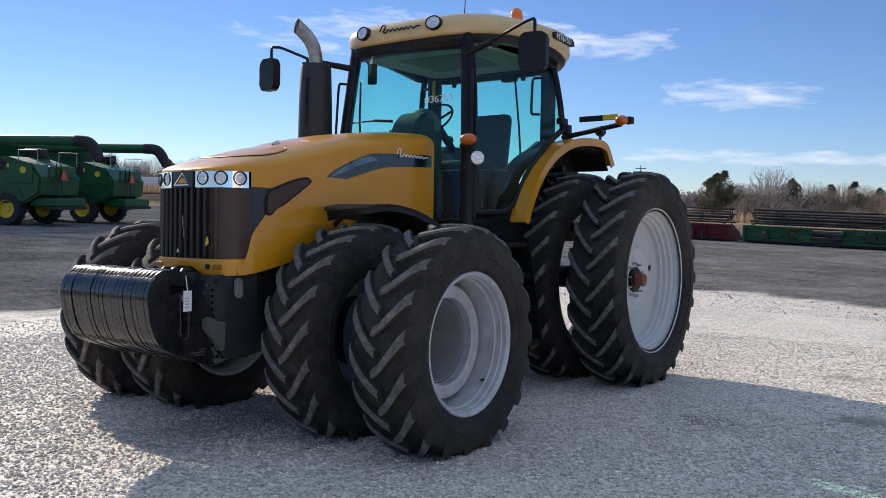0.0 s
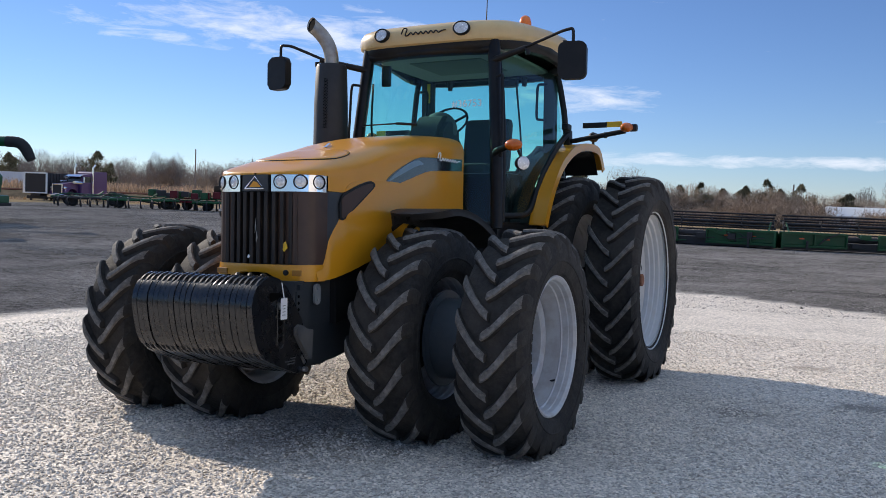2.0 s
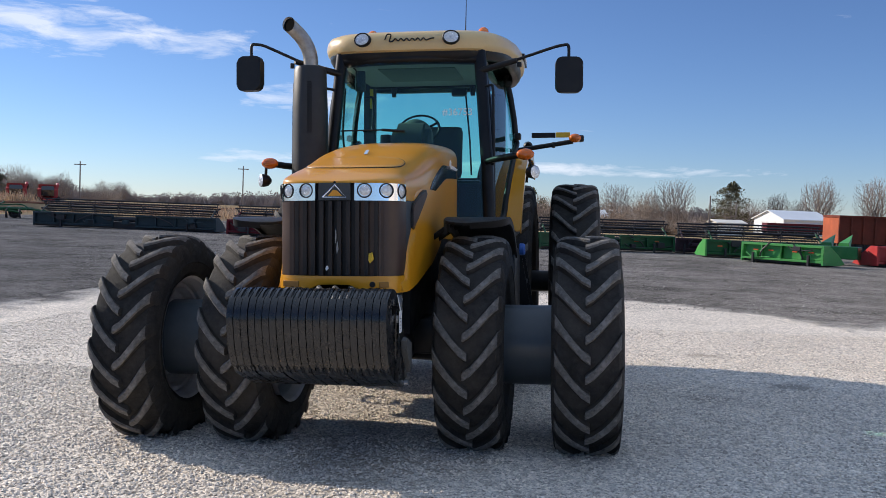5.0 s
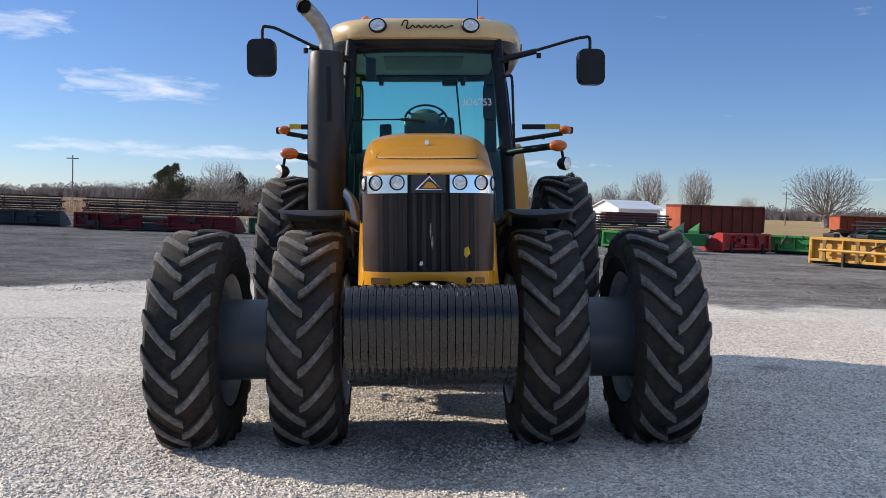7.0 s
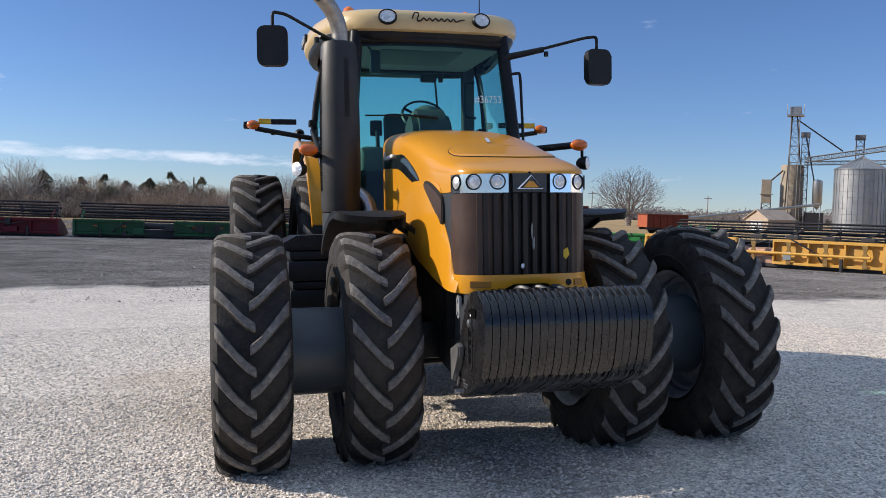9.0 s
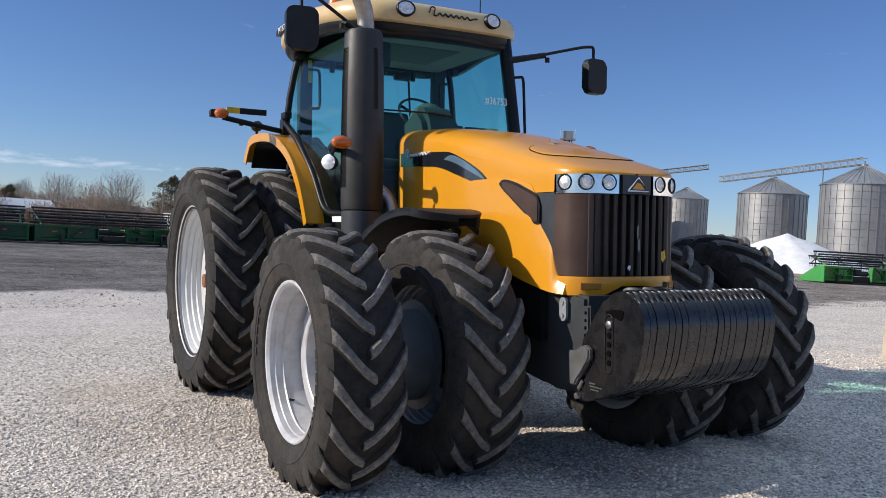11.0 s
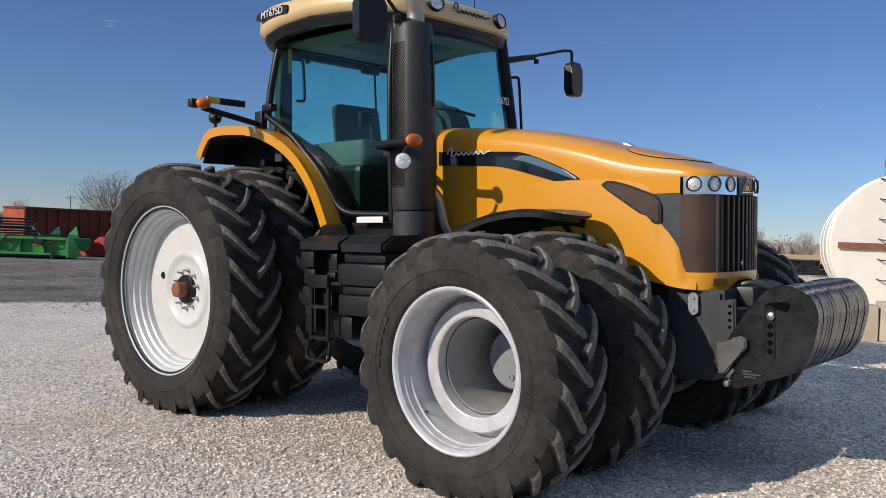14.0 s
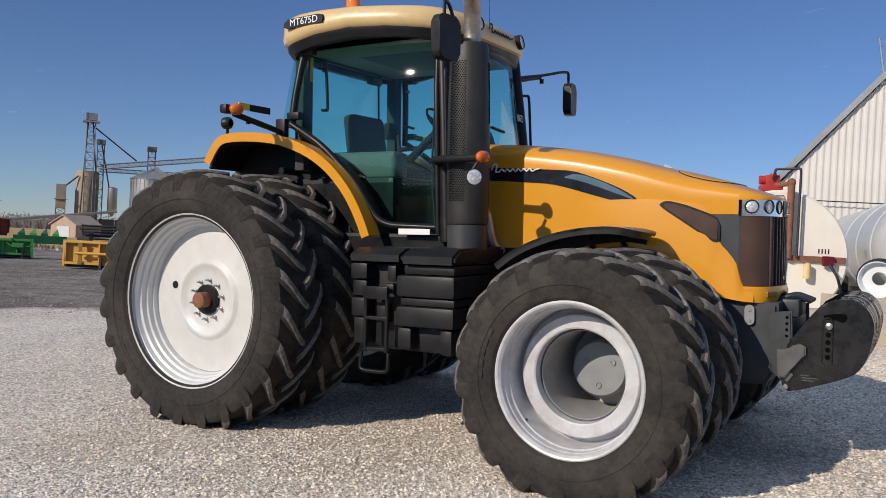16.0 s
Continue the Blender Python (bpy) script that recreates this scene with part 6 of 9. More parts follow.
SHEDWHITE = material("white_shed_sheeting", (0.72, 0.74, 0.76), 0.55, vary=0.05, scale=0.5)
SHEDROOF = material("pale_shed_roof", (0.62, 0.63, 0.63), 0.5, vary=0.06, scale=0.5)
GALV = material("galvanised_bin_steel", (0.33, 0.335, 0.335), 0.42, metal=0.55, vary=0.12, scale=0.35, stains=0.3, stain_color=(0.22, 0.20, 0.18), stain_scale=0.3)
LEGSTEEL = material("dull_leg_steel", (0.16, 0.155, 0.15), 0.6, metal=0.3, vary=0.2, scale=0.5)
CONCRETE = material("weathered_concrete", (0.33, 0.27, 0.20), 0.85, vary=0.18, scale=0.6, bump=0.3, bump_scale=12, stains=0.4, stain_color=(0.25, 0.19, 0.13), stain_scale=0.5)
BLOCK = material("cast_concrete_block", (0.50, 0.43, 0.325), 0.88, vary=0.14, scale=2.2, bump=0.5, bump_scale=22, stains=0.45, stain_color=(0.38, 0.30, 0.20), stain_scale=1.6)
TANKWHITE = material("cream_white_tank_paint", (0.80, 0.76, 0.66), 0.45, vary=0.05, scale=1, stains=0.18, stain_color=(0.5, 0.36, 0.2), stain_scale=1.2)
TANKSILVER = material("silver_tank_paint", (0.58, 0.58, 0.57), 0.38, metal=0.3, vary=0.08, scale=1)
RUSTPIPE = material("rusty_pipe", (0.22, 0.085, 0.045), 0.7, vary=0.25, scale=8)
BARK = material("bare_branch_bark", (0.24, 0.20, 0.175), 0.9, vary=0.25, scale=3)
PALEBARK = material("pale_branch_bark", (0.36, 0.31, 0.265), 0.9, vary=0.25, scale=3)
CEDAR = material("brown_green_cedar", (0.150, 0.140, 0.088), 0.95, vary=0.5, scale=1, island=0.55, spec=0.1)
BRUSH = material("dry_brush_twigs", (0.34, 0.255, 0.185), 0.9, vary=0.35, scale=1, island=0.5)
WOODS = material("far_leafless_woods", (0.25, 0.215, 0.20), 0.95, vary=0.3, scale=0.05, island=0.35)
REED = material("dry_tan_reeds", (0.56, 0.41, 0.27), 0.9, vary=0.25, scale=0.5, island=0.35)
PURPLE = material("purple_truck_paint", (0.10, 0.035, 0.13), 0.35, vary=0.08, coat=0.5)


def wheel_part(name, c, r, w, axis_turn, parent, rim_mat, tyre_mat=None):
    """A plain machine wheel: tyre with shoulders and lug blocks, and a dished rim under it."""
    m = pose(*c, 0, 0, axis_turn)
    bm = bmesh.new()
    lathe(bm, [(-0.42 * w, 0.55 * r), (-0.5 * w, 0.72 * r), (-0.46 * w, 0.93 * r), (-0.3 * w, 0.98 * r), (0.3 * w, 0.98 * r), (0.46 * w, 0.93 * r), (0.5 * w, 0.72 * r), (0.42 * w, 0.55 * r)], (0, 0, 0), n=28)
    for k in range(16):
        for s in (-1, 1):
            t = (k + (0.5 if s > 0 else 0)) * math.tau / 16
            mm = pose(0, 0, 0, math.degrees(t)) @ pose(s * 0.24 * w, 0, r * 0.99, 0, 0, s * 35)
            box(bm, -0.24 * w, 0.24 * w, -0.025 * r, 0.025 * r, -0.04 * r, 0.03 * r, m=mm)
    bmesh.ops.transform(bm, matrix=m, verts=bm.verts)
    wheel = part(name, bm, tyre_mat or FARRUBBER, parent, smooth=40)
    bm = bmesh.new()
    for s in (-1, 1):
        lathe(bm, [(0.42 * w, 0.57 * r), (0.40 * w, 0.52 * r), (0.15 * w, 0.48 * r), (0.12 * w, 0.18 * r), (0.25 * w, 0.15 * r), (0.25 * w, 0.0)], (0, 0, 0), n=24, flip=s)
    bmesh.ops.transform(bm, matrix=m, verts=bm.verts)
    part("rim", bm, rim_mat, wheel, smooth=40)
    return wheel


ROLLER = material("copper_worn_roller", (0.42, 0.25, 0.17), 0.5, metal=0.3, vary=0.3, scale=4)
# the header's ochre again, with shade put into the colour for the brackets
DARKOCHRE = material("shaded_ochre_bracket", (0.22, 0.13, 0.03), 0.6, vary=0.2)


def header(p0, p1, paint, label, end=None, tall=0.92, reel=True, dip=0.0, opening=True, group="parked headers", straps=False):
    """A grain header parked with its back sheet to the yard: sheet with ribs, reel behind, end shields."""
    a, b = Vector((*p0, 0)), Vector((*p1, 0))
    L = (b - a).length
    turn = math.degrees(math.atan2(b.y - a.y, b.x - a.x))
    g = ground_height(*((a + b) / 2).to_2d()) - dip
    root = empty("grain_header", pose((a.x + b.x) / 2, (a.y + b.y) / 2, g, 0, 0, turn), label=label, category="header", group=group)
    h = L / 2
    gap = 0.75 if opening and L > 5 else 0
    for s in (-1, 1):
        x0, x1 = (gap if s > 0 else -h), (h if s > 0 else -gap)
        bm = bmesh.new()
        prof = [(0.16, 0.14), (0.10, 0.3), (0.10, tall - 0.12), (0.05, tall), (0.20, tall), (0.22, 0.14)]
        slab(bm, prof, "x", x0, x1)
        part("back_sheet", bm, paint, root)
        n = max(2, int(abs(x1 - x0) / 1.1))
        for k in range(n + 1):
            x = x0 + (x1 - x0) * k / n
            bm = bmesh.new()
            box(bm, x - 0.03, x + 0.03, -0.08, 0.12, 0.16, tall - 0.04, 0.008)
            part("sheet_rib", bm, paint, root)
        for z in (0.22, tall - 0.06):
            bm = bmesh.new()
            box(bm, x0, x1, -0.09, 0.10, z - 0.05, z + 0.05, 0.01)
            part("frame_beam", bm, paint, root)
        for k in range(2 if paint in (GREEN, BRIGHTGREEN) else 0):
            x = x0 + (x1 - x0) * (0.3 + 0.4 * k)
            bm = bmesh.new()
            box(bm, x - 0.12, x + 0.12, 0.075, 0.105, tall * 0.62, tall * 0.62 + 0.06)
            part("reflector", bm, REFLECTOR, root)
    gear = random.Random(int(L * 100))
    for k in range(int(L / 1.3) if paint is not OCHRE else 0):
        # valve blocks, drives, stands and hoses hung on the back
        x = -h + 0.5 + gear.uniform(0, L - 1.0)
        bm = bmesh.new()
        w, z = gear.uniform(0.08, 0.3), gear.uniform(0.25, tall - 0.1)
        box(bm, x - w, x + w, -0.16, 0.12, z - 0.12, z + gear.uniform(0.04, 0.2), 0.02)
        tube(bm, bend([(x - 0.5, -0.06, z + 0.1), (x - 0.1, -0.16, z - 0.15), (x + 0.7, -0.06, z + gear.uniform(-0.15, 0.1))], 4), 0.025, 5)
        part("header_gear", bm, DARKSTEEL if k % 3 else paint, root)
    for s in (-1, 1):
        bm = bmesh.new()
        tube(bm, bend([(s * h * 0.55, -0.05, 0.3), (s * h * 0.5, -0.12, tall * 0.6), (s * h * 0.3, -0.08, tall + 0.02)], 4), 0.035, 6)
        part("hose", bm, DARKSTEEL, root)
        bm = bmesh.new()
        box(bm, s * h * 0.7 - 0.05, s * h * 0.7 + 0.05, -0.2, -0.08, -0.02, 0.5, 0.01)
        part("parking_stand", bm, DARKSTEEL, root)
    if gap:
        bm = bmesh.new()
        box(bm, -gap, gap, 0.1, 0.5, 0.15, 0.45, 0.02)
        tube(bm, [(-gap, 0.35, 0.62), (gap, 0.35, 0.62)], 0.16, 10)
        part("feed_opening", bm, ROLLER if straps else DARKSTEEL, root)
    bm = bmesh.new()
    slab(bm, [(0.1, 0.06), (1.6, 0.03), (1.65, 0.10), (0.1, 0.20)], "x", -h, h)
    part("floor_pan", bm, DARKSTEEL, root)
    for s in (-1, 1):
        bm = bmesh.new()
        slab(bm, [(-0.1, 0.08), (1.5, 0.05), (2.0, 0.10), (1.3, 0.55), (0.5, tall), (-0.08, tall)], "x", min(s * h, s * (h + 0.09)), max(s * h, s * (h + 0.09)), 0.01)
        part("end_shield", bm, end or paint, root)
        if not reel:
            continue
        bm = bmesh.new()
        tube(bm, [(s * (h - 0.3), 0.1, tall - 0.05), (s * (h - 0.3), 0.95, tall + 0.42)], 0.05, 8)
        part("reel_arm", bm, paint, root)
    if straps:
        bm = bmesh.new()
        tube(bm, [(-h + 0.4, -0.17, 0.62), (h - 0.4, -0.17, 0.58)], 0.055, 8)
        part("hydraulic_pipe", bm, paint, root)
        for k in range(7):
            x = -h + 0.6 + k * (L - 1.2) / 6
            bm = bmesh.new()
            slab(bm, [(x - 0.09, 0.2), (x + 0.09, 0.2), (x + 0.05, 0.5), (x + 0.12, 0.62), (x + 0.05, 0.75), (x + 0.10, tall - 0.1), (x - 0.10, tall - 0.1), (x - 0.05, 0.75), (x - 0.12, 0.62), (x - 0.05, 0.5)], "y", -0.16, -0.10)
            part("strap_bracket", bm, DARKOCHRE, root)
            bm = bmesh.new()
            box(bm, x - 0.25, x + 0.25, 0.1, 0.5, tall, tall + 0.16, 0.03)
            tube(bm, [(x - 0.2, 0.2, tall + 0.1), (x + 0.3, 0.5, tall + 0.35)], 0.04, 6)
            part("top_gear", bm, DARKSTEEL, root)
        bm = bmesh.new()
        box(bm, h * 0.25, h * 0.25 + 0.3, -0.19, -0.15, 0.35, 0.65, 0.01)
        part("document_box", bm, GALV, root)
    if reel:
        rz, ry = tall + 0.36, 0.95
        bm = bmesh.new()
        tube(bm, [(-h + 0.15, ry, rz), (h - 0.15, ry, rz)], 0.075, 8)
        part("reel_tube", bm, DARKSTEEL, root)
        for k in range(6):
            t = k * math.tau / 6 + 0.35
            by, bz = ry + 0.44 * math.cos(t), rz + 0.44 * math.sin(t)
            bm = bmesh.new()
            tube(bm, [(-h + 0.1, by, bz), (h - 0.1, by, bz)], 0.05, 6)
            n = int(L / 0.18)
            for q in range(n):
                x = -h + 0.15 + q * (L - 0.3) / n
                box(bm, x - 0.006, x + 0.006, by - 0.012, by + 0.012, bz - 0.20, bz)
            part("reel_bat", bm, DARKSTEEL, root)
        n = max(2, int(L / 1.6))
        for k in range(n + 1):
            x = -h + 0.2 + (L - 0.4) * k / n
            bm = bmesh.new()
            star = []
            for j in range(6):
                for da, rad in ((-0.05, 0.44), (0.05, 0.44), (math.pi / 6, 0.07)):
                    t = j * math.tau / 6 + 0.35 + da
                    star.append((ry + rad * math.cos(t), rz + rad * math.sin(t)))
            slab(bm, star, "x", x - 0.012, x + 0.012)
            part("reel_spider", bm, DARKSTEEL, root)
    return root


header((-31.5, 42.6), (-20.3, 43.6), TEAL, "dark teal grain header parked on the gravel yard")
header((-18.6, 41.6), (-9.9, 40.9), DARKRED, "dark red grain header parked on the gravel yard")
header((-9.1, 41.2), (-1.0, 41.0), GREEN, "dark green grain header parked on the gravel yard")
header((-0.6, 41.2), (6.6, 43.4), GREEN, "dark green grain header parked on the gravel yard")
header((6.9, 44.0), (9.4, 44.2), PLUM, "dull purple header between the green ones", opening=False, tall=0.85)
header((7.9, 39.8), (14.0, 40.6), GREEN, "dark green header with bright green end shields", end=BRIGHTGREEN)
header((9.2, 36.9), (12.1, 34.4), BRIGHTGREEN, "short bright green header on the yard", reel=False, tall=0.95)
header((15.1, 36.6), (17.6, 37.2), RED, "short red header tipped on the yard", reel=False, tall=1.0, opening=False)
header((18.0, 38.0), (20.0, 36.6), BRIGHTGREEN, "bright green header end beside the yellow one", reel=False, tall=0.95, opening=False)
header((15.6, 28.0), (20.7, 20.2), OCHRE, "long yellow grain header parked at the gravel edge", reel=False, tall=1.12, straps=True)
header((18.6, 31.5), (27.5, 22.5), DARKSTEEL, "dark corn header behind the yellow one", tall=0.95)
header((39.4, 28.3), (44.9, 27.5), BRIGHTGREEN, "bright green header by the grain bins", tall=1.0)
header((47.6, 22.9), (49.1, 20.3), DARKRED, "dark red header at the field's edge", reel=False, tall=1.05, opening=False)
header((50.2, 18.6), (56.5, 12.5), DARKSTEEL, "black header at the field's edge", reel=False, tall=1.05)


def corn_snouts(x, y, turn, count, label):
    root = empty("corn_header_snouts", stand(x, y, turn), label=label, category="header")
    for k in range(count):
        bm = bmesh.new()
        v = [(-0.3, 0, 0.7), (0.3, 0, 0.7), (0.22, 0, 1.05), (-0.22, 0, 1.05), (0, 1.5, 1.45)]
        vs = [bm.verts.new((p[0] + k * 0.78, p[1], p[2])) for p in v]
        for f in ((0, 1, 2, 3), (0, 4, 1), (1, 4, 2), (2, 4, 3), (3, 4, 0)):
            bm.faces.new([vs[q] for q in f])
        part("snout", bm, BRIGHTGREEN if k % 2 else GREEN, root, smooth=30)
    bm = bmesh.new()
    box(bm, -0.5, 0.78 * count, -0.6, 0.1, 0.3, 0.9, 0.04)
    part("snout_frame", bm, GREEN, root)


corn_snouts(33.5, 57.5, -40, 4, "dark green corn header snouts pointing up")
corn_snouts(13.2, 38.0, -30, 2, "green corn header snouts on the yard")


def combine(x, y, heading, paint, rim, label, group):
    """A combine harvester, its front along +y in its own frame."""
    root = empty("combine_harvester", stand(x, y, heading) @ Matrix.Scale(0.92, 4), label=label, category="combine", group=group)
    bm = bmesh.new()
    slab(bm, [(-4.3, 1.5), (-3.6, 1.1), (-1.2, 1.0), (2.2, 1.1), (2.6, 1.7), (2.6, 3.0), (1.2, 3.3), (-2.6, 3.25), (-3.9, 2.9), (-4.4, 2.3)], "x", -1.55, 1.55, 0.10)
    part("body", bm, paint, root, smooth=30)
    bm = bmesh.new()
    slab(bm, [(1.7, 3.2), (1.9, 3.85), (-1.5, 3.85), (-1.3, 3.2)], "x", -1.45, 1.45, 0.06)
    part("grain_tank", bm, paint, root)
    bm = bmesh.new()
    slab(bm, [(2.5, 1.7), (3.7, 1.9), (3.9, 2.9), (3.6, 3.55), (2.5, 3.6)], "x", -1.0, 1.0, 0.08)
    part("cab", bm, DECAL, root, "dark glazed cab")
    bm = bmesh.new()
    tube(bm, bend([(-1.3, 2.0, 2.9), (-1.55, 1.9, 3.75), (-1.6, 1.2, 3.95), (-1.6, -6.3, 4.0)], 5, 0.2), 0.25, 14)
    part("unloading_auger", bm, paint, root, smooth=50)
    bm = bmesh.new()
    tube(bm, bend([(-1.6, -6.25, 4.0), (-1.6, -7.0, 3.98), (-1.6, -7.45, 3.15)], 5, 0.5), [0.27] * 7 + [0.22], 14)
    part("auger_spout", bm, FARRUBBER, root, "black rubber spout", smooth=50)
    for s in (-1, 1):
        wheel_part("front_wheel", (s * 1.55, 2.0, 0.92), 0.92, 0.75, 0, root, rim)
        wheel_part("rear_wheel", (s * 1.35, -2.6, 0.78), 0.78, 0.55, 0, root, rim)
        bm = bmesh.new()
        box(bm, min(s * 1.56, s * 1.575), max(s * 1.56, s * 1.575), -2.9, 0.2, 2.72, 2.90)
        part("side_band", bm, RIMYELLOW, root, "yellow band")
        bm = bmesh.new()
        slab(bm, [(-2.2, 1.35), (0.6, 1.25), (0.8, 2.1), (-2.0, 2.2)], "x", min(s * 1.56, s * 1.60), max(s * 1.56, s * 1.60), 0.01)
        part("side_shield", bm, paint, root)
        for z in (2.25, 2.05):
            bm = bmesh.new()
            box(bm, s * 1.2 - 0.16, s * 1.2 + 0.16, -4.36, -4.30, z - 0.07, z + 0.07, 0.01)
            part("tail_light", bm, REDLENS, root)
    bm = bmesh.new()
    box(bm, -1.0, 1.0, -4.5, -4.38, 2.3, 2.85, 0.05)
    box(bm, -1.2, 1.2, -4.9, -3.6, 0.95, 1.35, 0.06)
    part("straw_hood", bm, paint, root)
    bm = bmesh.new()
    slab(bm, [(-0.30, 2.2), (0.30, 2.2), (0, 2.7)], "y", -4.55, -4.52)
    part("slow_vehicle_sign", bm, REFLECTOR, root, "orange warning triangle")
    bm = bmesh.new()
    box(bm, 0.7, 1.3, -2.8, -1.8, 3.2, 3.7, 0.06)
    lathe(bm, [(-0.02, 0.38), (0.02, 0.38), (0.03, 0.3)], (0.6, -3.0, 3.0), n=20)
    part("engine_deck", bm, DARKSTEEL, root)
    for s in (-1, 1):
        for y0, y1, z0, z1 in ((-4.0, -2.75, 2.0, 2.95), (-2.65, -1.1, 2.6, 3.15), (-1.0, 0.7, 2.6, 3.15), (0.8, 2.3, 1.6, 2.9)):
            bm = bmesh.new()
            box(bm, min(s * 1.54, s * 1.585), max(s * 1.54, s * 1.585), y0, y1, z0, z1, 0.03)
            part("service_door", bm, paint, root)
        bm = bmesh.new()
        lathe(bm, [(1.57, 0.27), (1.60, 0.27), (1.61, 0.22), (1.60, 0.0)], (0, -2.35, 2.86), n=20, flip=s)
        part("vent_screen", bm, FARRUBBER, root)
        bm = bmesh.new()
        lathe(bm, [(1.58, 0.16), (1.595, 0.16), (1.596, 0.0)], (0, -3.5, 2.62), n=16, flip=s)
        part("round_emblem", bm, RIMYELLOW, root)
        bm = bmesh.new()
        box(bm, min(s * 1.3, s * 1.57), max(s * 1.3, s * 1.57), -1.7, 0.9, 0.75, 1.12, 0.04)
        box(bm, min(s * 1.35, s * 1.6), max(s * 1.35, s * 1.6), -0.6, 0.4, 1.1, 1.25, 0.02)
        part("drive_gear", bm, FARRUBBER, root)
        bm = bmesh.new()
        for yy in (-4.2, -3.2):
            tube(bm, [(s * 1.5, yy, 2.9), (s * 1.5, yy, 3.55)], 0.022, 5)
        tube(bm, [(s * 1.5, -4.2, 3.55), (s * 1.5, -3.2, 3.55)], 0.022, 5)
        part("deck_rail", bm, GALV, root)
        bm = bmesh.new()
        slab(bm, [(-3.5, 1.4), (-3.2, 1.75), (-2.2, 1.85), (-1.6, 1.5), (-1.7, 1.42), (-2.3, 1.68), (-3.1, 1.6), (-3.4, 1.35)], "x", min(s * 1.05, s * 1.62), max(s * 1.05, s * 1.62))
        part("rear_fender", bm, paint, root)
    bm = bmesh.new()
    box(bm, -1.1, 1.1, -4.75, -3.9, 0.9, 1.3, 0.05)
    box(bm, -1.3, 1.3, -4.95, -4.6, 0.8, 0.95, 0.03)
    part("straw_chopper", bm, FARRUBBER, root)
    bm = bmesh.new()
    for xx in (-0.55, -0.2):
        tube(bm, [(xx, -4.62, 1.0), (xx, -4.5, 3.0)], 0.025, 5)
    for k in range(6):
        tube(bm, [(-0.55, -4.61 + 0.02 * k, 1.2 + k * 0.3), (-0.2, -4.61 + 0.02 * k, 1.2 + k * 0.3)], 0.02, 5)
    part("rear_ladder", bm, FARRUBBER, root)
    bm = bmesh.new()
    slab(bm, [(2.4, 0.9), (4.6, 0.35), (4.7, 0.9), (2.6, 1.8)], "x", -0.7, 0.7, 0.04)
    part("feeder_house", bm, paint, root)
    return root


combine(-35.2, 14.9, 115, GREEN, RIMYELLOW, "large green combine harvester with yellow rims on the yard", "green combines")
combine(-37.1, 19.6, 115, GREEN, RIMYELLOW, "green combine harvester parked behind its twin", "green combines")
for az, d in ((-34.9, 150), (-33.2, 150)):
    p = polar(az, d)
    combine(p.x, p.y, 214, RED, DARKSTEEL, "far red combine harvester beyond the reeds", "red combines")


